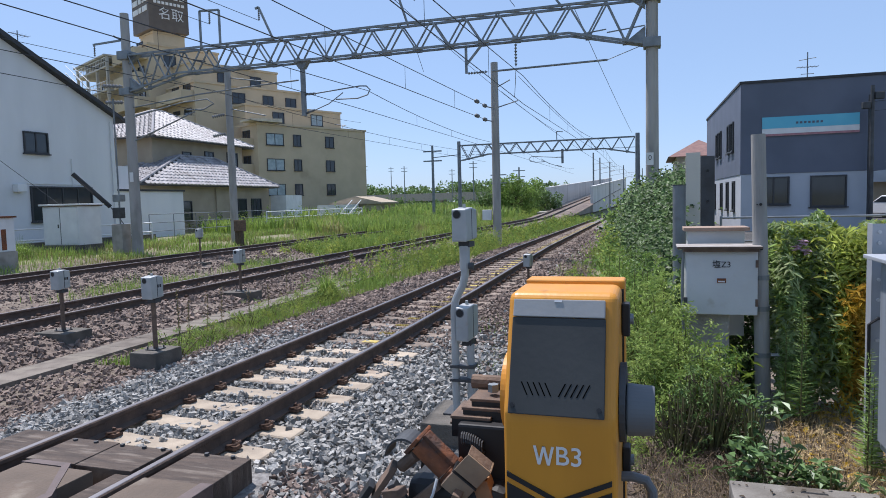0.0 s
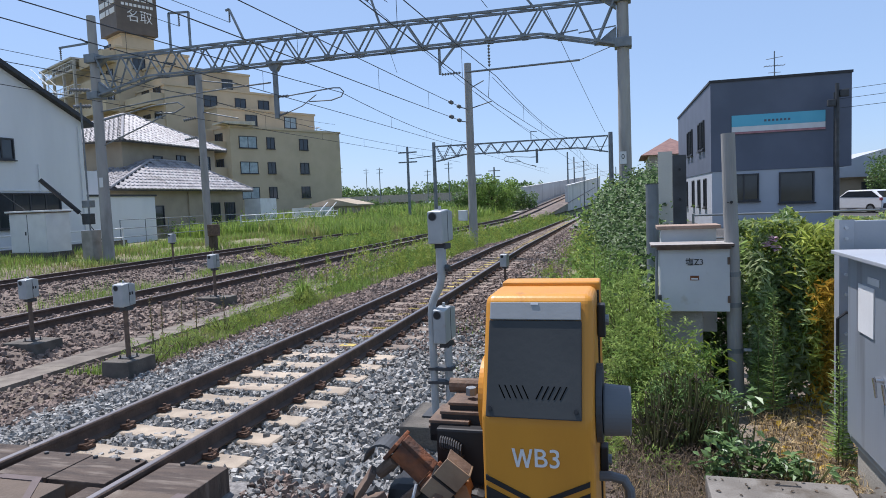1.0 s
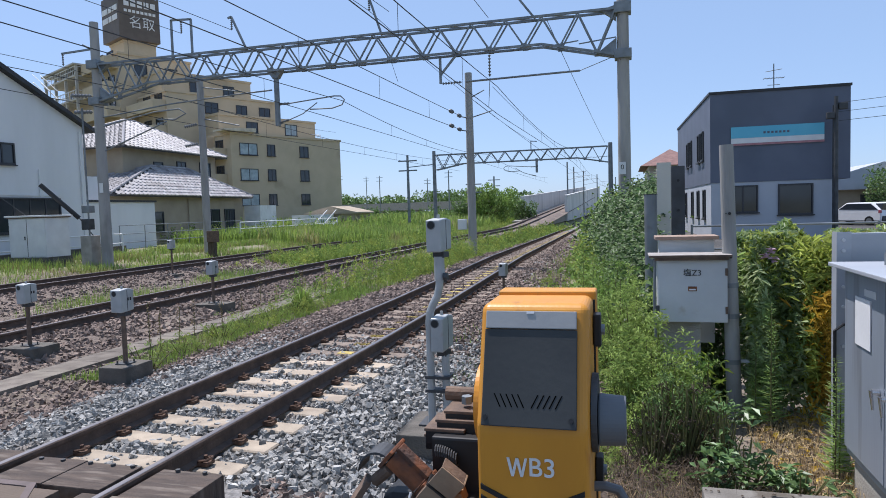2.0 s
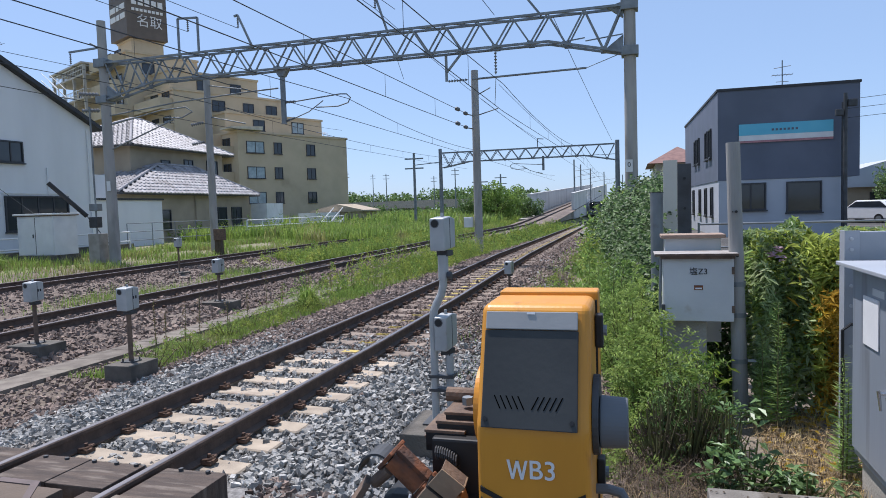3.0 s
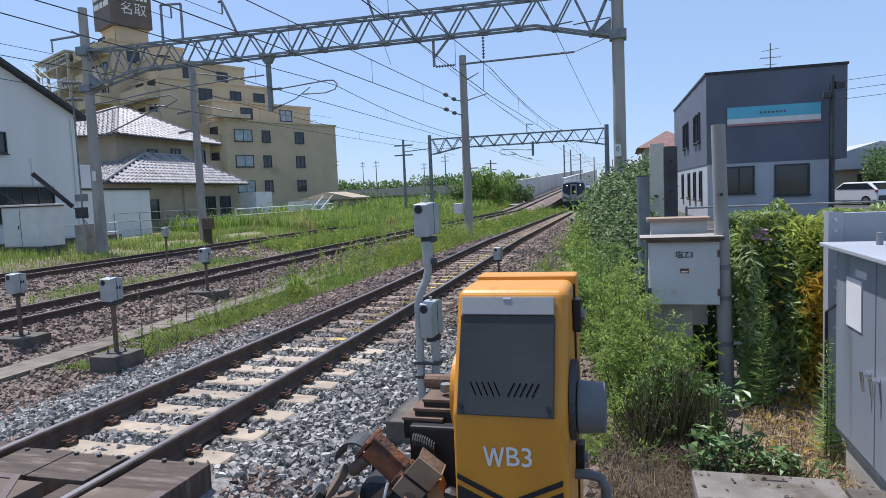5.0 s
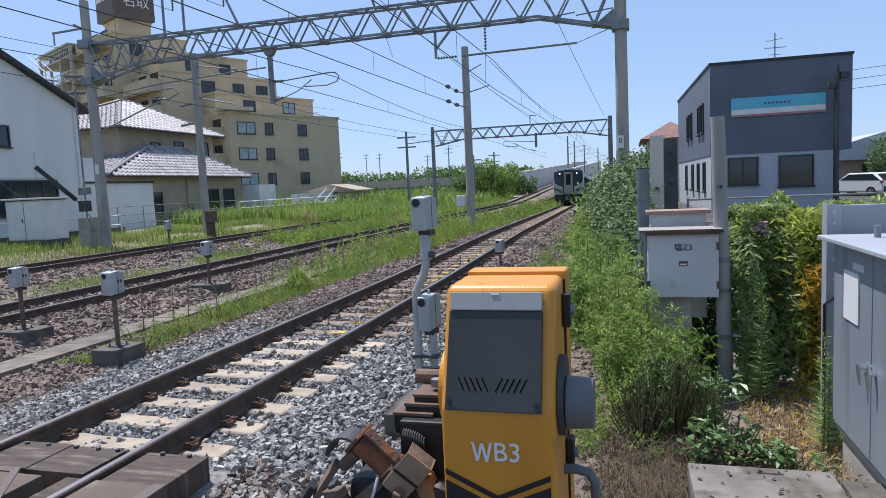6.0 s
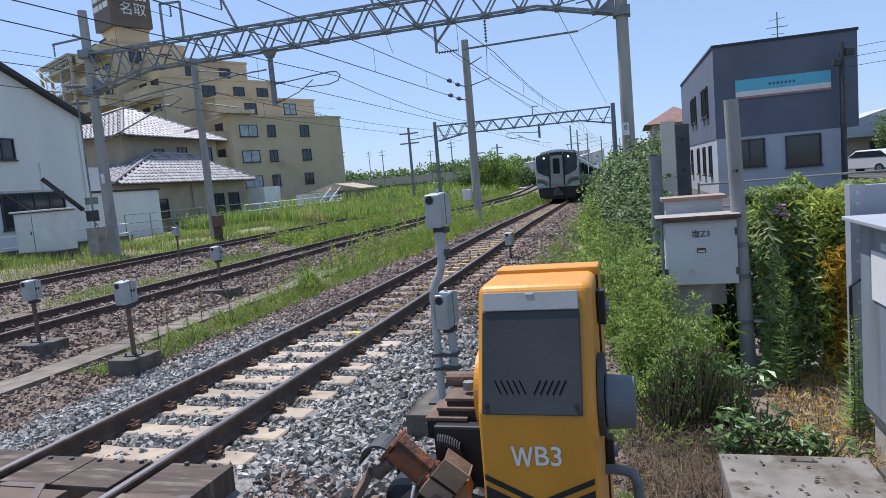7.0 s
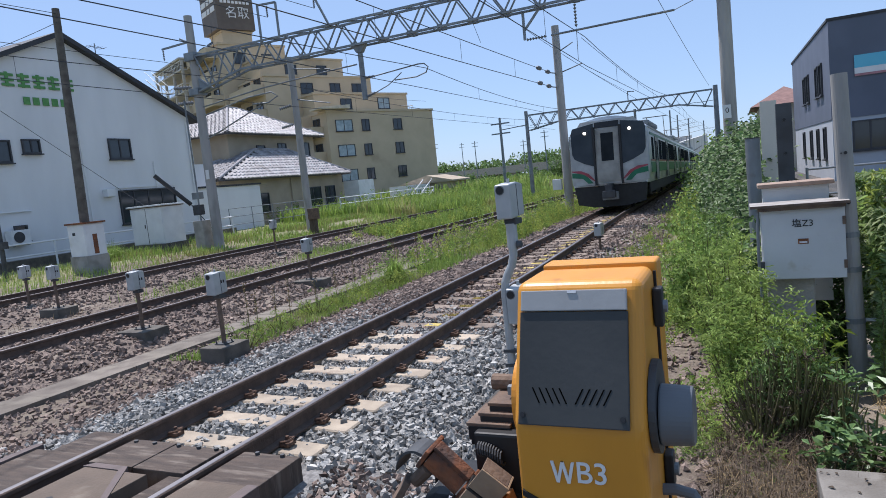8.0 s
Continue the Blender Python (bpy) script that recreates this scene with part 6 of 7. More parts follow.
def rail_run(pts, h, n_rails, material, label, r=0.03):
    f = thing("fence", pose(0, 0, 0), label, "fence")
    for (xa, ya), (xb, yb) in zip(pts, pts[1:]):
        ln = math.hypot(xb - xa, yb - ya)
        k = max(1, int(ln / 2.0))
        for i in range(k + 1):
            t = i / k
            x, y = xa + (xb - xa) * t, ya + (yb - ya) * t
            part("post", rod(bmesh.new(), (x, y, -0.3), (x, y, h), r, n=6), material, f)
        for j in range(n_rails):
            z = h - j * h / n_rails
            part("rail", rod(bmesh.new(), (xa, ya, z), (xb, yb, z), r * 0.8, n=6), material, f)
    return rebase(f, (*pts[0], -0.3))


rail_run([(-22.6, 8), (-22.6, 27.5)], 1.0, 2, WHITE_PAINT, "white pipe railing in front of the white house", 0.045)
rail_run([(-23.2, 28), (-23.2, 40)], 1.45, 3, STEEL_GREY, "grey mesh fence rails along the yard", 0.025)
rail_run([(-22.0, 38), (-22.0, 54)], 1.35, 3, WHITE_PAINT, "white pipe railing beside the footpath", 0.045)
kerb = thing("low_wall", pose(-22.9, 18, -0.2), "low concrete block wall under the railing", "wall")
part("block_wall", B((-0.1, 0.1, -12, 10, 0, 0.55)), CONCRETE_OLD, kerb)
part("block_wall", B((0.6, 0.85, 20, 37, 0, 0.9)), CONCRETE, kerb)
stairs = thing("steel_stairs", pose(-22.5, 50, -0.3), "white painted steel stairs and landing", "stairs")
for k in range(7):
    part("tread", B((0.1, 1.0, k * 0.4, k * 0.4 + 0.32, 0.2 + k * 0.19, 0.24 + k * 0.19)), WHITE_PAINT, stairs)
for x in (0.1, 1.0):
    part("handrail", rod(bmesh.new(), (x, 0, 1.1), (x, 2.8, 2.4), 0.04, n=6), WHITE_PAINT, stairs)
    part("stringer", rod(bmesh.new(), (x, 0, 0.1), (x, 2.8, 1.4), 0.06, n=6), WHITE_PAINT, stairs)
shed = thing("shed", pose(-27.2, 55, -0.3), "small pale shed with a low tan roof", "shed")
part("wall", B((0, 3.0, 0, 3, 0, 2.0)), WHITE_PAINT, shed)
part("roof", prism(bmesh.new(), [(-0.4, 2.0), (5.4, 2.0), (5.4, 2.15), (2.6, 2.8), (-0.4, 2.15)], "y", 3.2, 8), WALL_BEIGE, shed)
part("wall", B((0.2, 5.0, 3.4, 7.8, 0, 2.0)), WALL_BEIGE, shed)

# white hatchback in the car park
CAR_WHITE = mat("car_white", (0.78, 0.79, 0.80), (0.74, 0.75, 0.76), 3, 0.22, bump=0)
car_w = thing("car", pose(18.85, 47.0, -0.08, 0, 0, 36), "white hatchback car parked beside the shop", "car")
bm = prism(bmesh.new(), [(-2.0, 0.3), (2.0, 0.3), (2.05, 0.75), (1.85, 0.95), (1.0, 1.05), (0.35, 1.5), (-1.35, 1.5), (-1.95, 1.0), (-2.05, 0.7)], "x", -0.85, 0.85)
bmesh.ops.bevel(bm, geom=list(bm.edges), offset=0.07, segments=2, affect="EDGES", profile=0.5)
part("body", bm, CAR_WHITE, car_w)
bm = prism(bmesh.new(), [(-1.83, 1.02), (-1.33, 1.42), (0.3, 1.42), (0.9, 1.06)], "x", -0.86, 0.86)
part("side_glass", bm, GLASS_DARK, car_w)
bm = prism(bmesh.new(), [(-0.68, 1.02), (0.68, 1.02), (0.58, 1.42), (-0.58, 1.42)], "y", -1.96, -1.5)
part("rear_glass", bm, GLASS_DARK, car_w)
part("rear_bumper", B((-0.75, 0.75, -2.08, -1.95, 0.32, 0.62, 0.03)), FRAME_DARK, car_w)
for sx in (-1, 1):
    part("tail_lamp", B((sx * 0.82 - 0.12, sx * 0.82 + 0.04, -2.03, -1.9, 0.82, 1.0, 0.02)), TRAIN_RED, car_w)
    for y in (-1.25, 1.3):
        wh = part("wheel", rod(bmesh.new(), (sx * 0.70, y, 0.31), (sx * 0.87, y, 0.31), 0.31, n=20), BLACK, car_w)
        part("rim", rod(bmesh.new(), (sx * 0.86, y, 0.31), (sx * 0.88, y, 0.31), 0.19, n=14), STEEL_GREY, wh)
tagged(part("pavement", B((6.8, 45, 20, 57.9, -0.10, -0.06)), ASPHALT), "worn asphalt car park around the shop", "pavement", kind="structure")
tagged(part("road", B((-40, 40, -9, -0.95, -0.34, -0.03)), ASPHALT), "asphalt road that crosses the tracks", "road", kind="structure")

# distant poles
for x, y, hgt in ((-65, 150, 12), (-60, 165, 12), (-48, 170, 11), (-15.7, 56.4, 7.4), (-34, 140, 11), (-78, 200, 14), (-15, 95, 7), (-12.5, 70, 5.5)):
    up = thing("utility_pole", pose(x, y, -0.4), "slim grey utility pole with crossarms in the distance", "pole", "distant utility poles")
    part("shaft", rod(bmesh.new(), (0, 0, 0), (0, 0, hgt), 0.16, 0.11, n=8), STEEL_GREY, up)
    for k in range(2):
        part("crossarm", B((-0.9, 0.9, -0.06, 0.06, hgt - 0.6 - k * 0.9, hgt - 0.48 - k * 0.9)), STEEL_GREY, up)
for y in (104, 118, 133, 150, 170):
    up = thing("catenary_pole", pose(line_x(y) - 2.2, y, -1.6), "slim grey catenary mast with a bracket arm along the line", "pole", "distant catenary masts")
    part("mast", rod(bmesh.new(), (0, 0, 0), (0, 0, 10.4), 0.14, 0.11, n=8), STEEL_GREY, up)
    part("bracket", rod(bmesh.new(), (0, 0, 8.6), (2.9, 0, 8.8), 0.03, n=6), STEEL_GREY, up)
    part("bracket", rod(bmesh.new(), (0, 0, 7.6), (2.6, 0, 8.0), 0.03, n=6), STEEL_GREY, up)

# ---------------------------------------------------------------- crossing boards
boards = thing("crossing_deck", pose(-0.037, 0.2, -0.2), "dark weathered timber and steel deck boards of the crossing", "crossing deck")


def deck(name, x0, x1, y0, y1, z0, z1, material=BOARD, bevel=0.008):
    return part(name, B((x0, x1, y0 - 0.2, y1 - 0.2, z0 + 0.2, z1 + 0.2, bevel)), material, boards)


deck("board", -0.47, -0.02, 1.20, 1.62, -0.16, -0.022)
deck("board", -0.015, 0.47, 1.20, 1.60, -0.16, -0.026)
STEEL_PLATE = mat("deck_plate", (0.135, 0.10, 0.074), (0.095, 0.072, 0.054), 2.5, 0.8, bump=0.35, fine=45, stain=(0.25, 0.215, 0.17), stain_scale=2.2)
EDGE = mat("deck_edge", (0.13, 0.10, 0.095), (0.10, 0.08, 0.075), 7, 0.65, metal=0.3, bump=0.2)
deck("deck_panel", -0.34, 0.27, -0.9, 1.08, -0.16, 0.006, STEEL_PLATE)
bm = prism(bmesh.new(), [(0.27, -0.9), (0.34, -0.9), (0.34, 0.7), (0.02, 1.14), (-0.30, 1.14), (-0.36, 1.08), (0.0, 1.08), (0.27, 0.72)], "z", -0.16, 0.012)
bm.transform(Matrix.Translation((0, -0.2, 0.2)))
part("edge_strip", bm, EDGE, boards)
deck("board", 0.345, 0.47, -0.9, 1.19, -0.16, -0.05)
deck("board", -0.47, -0.37, -0.9, 1.19, -0.16, -0.05)
deck("board", 0.66, 1.15, 1.12, 1.60, -0.3, -0.028)
deck("board", 0.66, 1.17, -0.9, 1.115, -0.3, -0.01, STEEL_PLATE)
deck("edge_strip", 1.10, 1.19, -0.9, 1.12, -0.3, 0.0, EDGE)
deck("board", -1.2, -0.66, -0.9, 1.30, -0.3, -0.02)
deck("board", -1.1, -0.66, 1.305, 1.75, -0.3, -0.05)
deck("edge_strip", -1.26, -1.18, -0.9, 1.35, -0.3, 0.0, EDGE)
for x in (-0.40, -0.2, 0.05, 0.25, 0.42, 0.8, 1.02):
    part("bolt", rod(bmesh.new(), (x, 1.37, 0.165), (x, 1.37, 0.192), 0.017, n=8), STEEL_DARK, boards)
part("lifting_hole", rod(bmesh.new(), (-0.12, 0.45, 0.2), (-0.12, 0.45, 0.2075), 0.028, n=14), BLACK, boards)

# ---------------------------------------------------------------- cable trough
trough = thing("cable_trough", pose(-3.78, 0, -0.36), "weathered concrete cable trough with lids beside the track", "cable trough")
lid_mesh = None
for i in range(64):
    y = -2.0 + i * 0.62
    j = 0.008 * math.sin(i * 12.9898) 
    if lid_mesh is None:
        o = part("lid", B((-0.26, 0.26, 0, 0.61, -0.04, 0.085)), TROUGH_LID, trough)
        lid_mesh = o.data
    else:
        o = new("lid", lid_mesh)
        o.parent = trough
    o.location = (j * 2 - max(0, y - 10) * 0.012, y, j)

# ---------------------------------------------------------------- sleepers
SL_Y = [2.03 + 0.48 * k for k in range(8)]
while SL_Y[-1] < 62:
    SL_Y.append(SL_Y[-1] + 0.60)
SL_Y = [1.55, 1.07] + SL_Y
YELLOW = mat("yellow_paint", (0.52, 0.40, 0.09), (0.36, 0.28, 0.10), 12, 0.8, bump=0.1)
first = None
dirty = None
for i, y in enumerate(SL_Y):
    at = pose(line_x(y) + 0.006 * math.sin(i * 7.7), y, line_z(y) - 0.16, 0, 0, 0.5 * math.sin(i * 3.1))
    if first is None:
        first = thing("sleeper", at, "pale worn concrete sleeper with rusty rail clips", "sleeper", "main track sleepers")
        bm = prism(bmesh.new(), [(-1.0, -0.02), (-0.42, 0.0), (-0.30, -0.012), (0.30, -0.012), (0.42, 0.0), (1.0, -0.02), (1.0, -0.17), (-1.0, -0.17)], "y", -0.12, 0.12)
        bmesh.ops.bevel(bm, geom=[e for e in bm.edges if e.calc_face_angle(0) > 0.8], offset=0.012, segments=1, affect="EDGES", profile=0.5)
        part("body", bm, SLEEPER_MAT, first)
        for s in (-1, 1):
            for q in (-1, 1):
                cx = s * G + q * 0.105
                bm = B((cx - 0.05, cx + 0.045, -0.05, 0.05, 0.0, 0.03, 0.006))
                pipe(bm, [(cx - q * 0.045, -0.04, 0.035), (cx + q * 0.03, -0.045, 0.05), (cx + q * 0.05, 0.0, 0.055), (cx + q * 0.03, 0.045, 0.05), (cx - q * 0.045, 0.04, 0.035)], 0.011, 6)
                rod(bm, (cx, 0, 0.02), (cx, 0, 0.075), 0.015, n=6)
                part("rail_clip", bm, CLIP_MAT, first)
    else:
        if i >= 10 and dirty is None:
            dirty = copy_thing(first, at)
            tagged(dirty, "dusty brown concrete sleeper with rusty rail clips", "sleeper", "main track sleepers")
            body = dirty.children[0]
            body.data = body.data.copy()
            body.data.materials[0] = SLEEPER_DIRTY
            sl_ob = dirty
        else:
            sl_ob = copy_thing(first if i < 10 else dirty, at)
        if 10 <= i < 17:
            part("yellow_mark", B((0.0, 0.22, -0.07, 0.07, -0.009, -0.006)), YELLOW, sl_ob, "worn yellow paint mark")
first2 = None
for i in range(60):
    y = -6 + i * 0.64
    at = pose(T2, y, -0.155)
    if first2 is None:
        first2 = thing("sleeper", at, "dark brown timber sleeper of the second track", "sleeper", "second track sleepers")
        part("body", B((-1.05, 1.05, -0.1, 0.1, -0.14, -0.004)), SLEEPER_WOOD, first2)
        for s in (-1, 1):
            for q in (-1, 1):
                cx = s * G + q * 0.10
                part("rail_spike", B((cx - 0.03, cx + 0.03, -0.03, 0.03, -0.002, 0.045, 0.006)), CLIP_MAT, first2)
    else:
        copy_thing(first2, at)
for i in range(50):
    copy_thing(first2, pose(T3, -6 + i * 0.8, -0.155))


# ---------------------------------------------------------------- ballast stones
def bed_z(cx, top_half, half, top, x):
    return top - (top + 0.40) * np.clip((np.abs(x - cx) - top_half) / (half - top_half), 0, 1)


def scatter(n, x0, x1, y0, y1, power=1.0):
    u = rng.uniform(0, 1, n) ** power
    return rng.uniform(x0, x1, n), y0 + (y1 - y0) * u


x, y = scatter(40000, -2.7, 2.75, 0.9, 11, 1.4)
keep = (np.abs(np.abs(x + 0.037) - G) > 0.085) & ~((np.abs(x + 0.037) < 1.27) & (y < 1.75))
sl = np.array(SL_Y)
near = np.abs(y[:, None] - sl[None, :]).min(1) < 0.125
on_sl = near & (np.abs(x) < 1.0)
keep &= ~(on_sl & (rng.uniform(0, 1, len(x)) > np.where(np.abs(x - 0.1 * np.sin(y * 9)) < 0.3, 0.24, 0.10)))
x, y = x[keep], y[keep]
z = bed_z(0, 1.35, 2.75, -0.205, x) + rng.uniform(-0.02, 0.025, len(x))
z = np.where((np.abs(x) < 0.5), z + 0.010, z)
x = np.append(x, rng.uniform(-3.5, -2.3, 4200))
y = np.append(y, rng.uniform(0.5, 12, 4200))
z = np.append(z, -0.335 + rng.uniform(-0.02, 0.02, 4200))
x = np.append(x, rng.uniform(2.4, 3.9, 2500))
y = np.append(y, rng.uniform(-0.5, 8, 2500))
z = np.append(z, -0.335 + rng.uniform(-0.02, 0.015, 2500))
# clean grey stone by the crossing, rust-brown further on and towards the edges
brown = (y + rng.normal(0, 0.9, len(y)) > 6.6) | (x < -2.15 + rng.normal(0, 0.2, len(x))) | (x > 2.5) | ((y < 1.9) & (x > 1.2) & (rng.uniform(0, 1, len(x)) < 0.55))
P = np.stack([x, y, z], 1)
stones("ballast_stones", P[~brown], 0.045, BALLAST_GREY, "loose clean grey crushed stone between and beside the rails")
stones("ballast_stones", P[brown], 0.046, BALLAST_BROWN, "loose rust-brown crushed stone along the main track")
x, y = scatter(16000, -2.6, 2.6, 10, 45, 1.5)
keep = np.abs(np.abs(x) - G) > 0.085
near = np.abs(y[:, None] - sl[None, :]).min(1) < 0.11
keep &= ~(near & (np.abs(x) < 1.0) & (rng.uniform(0, 1, len(x)) > 0.35))
x, y = x[keep], y[keep]
z = bed_z(0, 1.35, 2.75, -0.205, x) + np.array([line_z(v) for v in y])
stones("ballast_stones", np.stack([x + np.array([line_x(v) for v in y]), y, z], 1), 0.075, BALLAST_BROWN, "loose rust-brown crushed stone further along the line")
x, y = scatter(30000, -9.2, -4.2, 0.5, 24, 1.4)
keep = np.abs(np.abs(x - T2) - G) > 0.085
x, y = x[keep], y[keep]
z = np.maximum(bed_z(T2, 1.2, 2.2, -0.165, x), -0.36) + rng.uniform(-0.02, 0.02, len(x))
stones("ballast_stones", np.stack([x, y, z], 1), 0.062, BALLAST_BROWN, "rust-brown stone ballast around the second track")
x, y = scatter(14000, -15.4, -9.2, 4, 30, 1.2)
keep = np.abs(np.abs(x - T3) - G) > 0.09
x, y = x[keep], y[keep]
z = np.maximum(bed_z(-12.6, 1.3, 2.6, -0.165, x), -0.36) + rng.uniform(-0.02, 0.02, len(x))
stones("ballast_stones", np.stack([x, y, z], 1), 0.07, BALLAST_BROWN, "dusty brown stone ballast around the siding")


# ---------------------------------------------------------------- plants
def at_ground(x, y, dz=0.0):
    return np.stack([x, y, ground_z(x, y) + dz], 1)


def hedge_edge(y):
    """Where the overgrowth beside the track begins."""
    return np.interp(y, [3.0, 5, 9, 17, 23, 35, 50, 80, 120], [3.75, 3.55, 3.2, 2.7, 2.2, 1.85, 1.5, 1.55, 2.4])


def stuff(ob, label, category):
    return tagged(ob, label, category, kind="stuff")


def overgrowth(n, y0, y1, size, material, label, seed_lo, power=1.6, wall=(0.7, 1.6), top=2.15, width=0.5, inner=0.0, per=26):
    """Leaves over a bank that rises from low weeds at the track to a tall wall of vines."""
    n = n // per
    u = rng.uniform(0, 1, n) ** power
    y = y0 + (y1 - y0) * u
    s = rng.uniform(inner, 2.6, n)
    lump = 0.5 * np.sin(y * 1.7 + s * 2.1) + 0.5 * np.sin(y * 0.63 + 1.0) + 0.3 * np.sin(y * 4.1 + s * 5)
    hmax = seed_lo + (top - seed_lo) * np.clip((s - wall[0]) / (wall[1] - wall[0]), 0, 1) + 0.30 * lump
    hmax = np.maximum(hmax, 0.15)
    depth = rng.uniform(0, 1, n) ** 2.2
    h = hmax * (1 - 0.55 * depth)
    x = hedge_edge(y) + s + 0.16 * np.sin(y * 2.3) * np.sin(y * 0.9 + 2) + rng.normal(0, 0.05, n)
    ok = (x < 4.02 + 0.031 * (y + 2.3)) | (y > 30)
    x, y, h = x[ok], y[ok], h[ok]
    pts = at_ground(x, y)
    pts[:, 2] += h
    pts = np.repeat(pts, per, 0) + rng.normal(0, 1, (len(pts) * per, 3)) * np.array([1.3, 1.3, 0.9]) * size * np.repeat(rng.uniform(0.7, 1.7, len(pts)), per)[:, None]
    return stuff(leaves("overgrowth", pts, size, size * width, material, face=0.6 if width > 0.7 else 0.0), label, "overgrowth")


overgrowth(26000, 5.4, 13, 0.075, LEAF, "dense green weeds and vines beside the track", 0.55)
overgrowth(52000, 5.4, 14, 0.068, IVY, "dark green climbing vines over posts and fence", 0.3, wall=(0.35, 0.95), top=2.3, width=0.8, inner=0.45, per=16)
overgrowth(26000, 11, 40, 0.13, LEAF, "dense green weeds and vines along the line", 0.5, 1.5)
overgrowth(36000, 12, 45, 0.115, IVY, "dark green climbing vines along the line", 0.35, 1.5, wall=(0.4, 1.0), width=0.75, inner=0.4, per=16)
overgrowth(14000, 38, 125, 0.34, LEAF, "distant green overgrowth beside the line", 0.7, 1.3, top=2.4)
overgrowth(14000, 38, 125, 0.3, IVY, "distant dark overgrowth beside the line", 0.6, 1.3, top=2.4)


YELLOWGREEN = mat("leaf_bright", (0.38, 0.43, 0.10), (0.27, 0.34, 0.07), 0.8, 0.6, bump=0, island=0.3, translucent=0.4)
overgrowth(9000, 5.4, 14, 0.07, YELLOWGREEN, "bright yellow-green young weeds beside the track", 0.6, wall=(1.2, 2.4), top=1.7, per=40)
overgrowth(7000, 12, 45, 0.13, YELLOWGREEN, "bright yellow-green young weeds along the line", 0.55, 1.5)


def bush(name, x, y, rx, ry, h, n, size, material, label, z0=None, width=0.5, tilt=0.75, stems=14, low=0.25):
    """A shrub: stems from one root and leaves in uneven clumps."""
    zb = float(ground_z(x, y)) if z0 is None else z0
    ob = thing(name, pose(x, y, zb), label, "shrub")
    bm = bmesh.new()
    tips = []
    for k in range(stems):
        a = k * 2.4 + 0.3 * math.sin(k * 5.1)
        f = math.sqrt((k + 0.5) / stems)
        t = Vector((math.cos(a) * rx * f, math.sin(a) * ry * f, h * (0.95 - 0.45 * f * f)))
        tips.append(t)
        rod(bm, (t.x * 0.1, t.y * 0.1, -0.02), t, 0.008 + 0.004 * h, 0.004, n=5, caps=False)
    part("stem", bm, STEM, ob)
    tp = np.array([tuple(t) for t in tips])
    pick = rng.integers(0, stems, n)
    f = rng.uniform(low, 1.08, n) ** 0.7
    per = 18
    m = max(1, n // per)
    pick, f = np.repeat(pick[:m], per), np.repeat(f[:m], per)
    hub = rng.normal(0, 1, (m, 3)) * np.array([rx, ry, h]) * 0.17
    pts = tp[pick] * f[:, None] + np.repeat(hub, per, 0) + rng.normal(0, 1, (len(pick), 3)) * np.array([1.0, 1.0, 0.6]) * size * 0.75
    pts[:, 2] = np.abs(pts[:, 2])
    leaves("foliage", pts, size, size * width, material, ob, tilt)
    return ob


FEATHER = mat("feather_green", (0.34, 0.43, 0.12), (0.22, 0.31, 0.08), 2.5, 0.65, bump=0, island=0.35, translucent=0.35)
for bx, by, rx, ry, bh, bn in ((3.84, 3.9, 0.24, 0.28, 0.72, 1500), (4.05, 4.15, 0.24, 0.28, 0.95, 1700), (4.06, 3.6, 0.26, 0.26, 0.66, 800), (3.80, 4.6, 0.25, 0.3, 0.9, 1500), (4.26, 3.62, 0.2, 0.2, 0.82, 1100), (3.9, 3.4, 0.2, 0.2, 0.5, 260)):
    bush("shrub", bx, by, rx, ry, bh, bn, 0.055, FEATHER, "light green feathery weeds beside the terminal cabinet", width=0.26, low=0.55, stems=9, tilt=0.5)
bush("shrub", 4.46, 3.75, 0.16, 0.2, 0.8, 420, 0.06, LEAF, "leafy green weeds under the terminal cabinet", width=0.3, low=0.4, stems=8)
bush("shrub", 3.85, 5.2, 0.45, 0.7, 1.2, 5000, 0.06, FEATHER, "feathery green weeds by the track", width=0.25)
bush("shrub", 3.6, 6.6, 0.5, 1.0, 1.2, 6000, 0.07, LEAF, "leafy green weeds by the track", width=0.35)
for bx, by, bh in ((4.0, 2.95, 0.62), (4.24, 3.12, 0.72), (4.1, 3.35, 0.7), (4.42, 3.2, 0.5)):
    bush("shrub", bx, by, 0.24, 0.22, bh, 260, 0.045, TWIG, "brown withered scrub with bare twigs", width=0.25, stems=34)
    bush("shrub", bx + 0.05, by + 0.1, 0.22, 0.2, bh * 1.05, 420, 0.04, LEAF_DARK, "dark scrubby undergrowth with dry stems", width=0.35, low=0.4)
BROAD = mat("broad_leaf", (0.16, 0.255, 0.09), (0.09, 0.16, 0.05), 6, 0.42, bump=0.05, island=0.3, translucent=0.25, spec=0.5)
bush("shrub", 4.62, 2.75, 0.28, 0.22, 0.46, 190, 0.085, BROAD, "broad-leaved seedling growing beside the slab", width=0.5, tilt=0.4)
bush("shrub", 4.95, 2.6, 0.26, 0.18, 0.3, 150, 0.08, BROAD, "broad-leaved plant spreading over the slab edge", width=0.5, tilt=0.4)
bush("shrub", 4.40, 2.60, 0.22, 0.2, 0.32, 130, 0.08, BROAD, "broad-leaved plant by the slab", width=0.5, tilt=0.4)
bush("shrub", 4.52, 3.0, 0.14, 0.14, 0.72, 110, 0.085, BROAD, "upright broad-leaved sapling beside the pole", width=0.45, tilt=0.4)
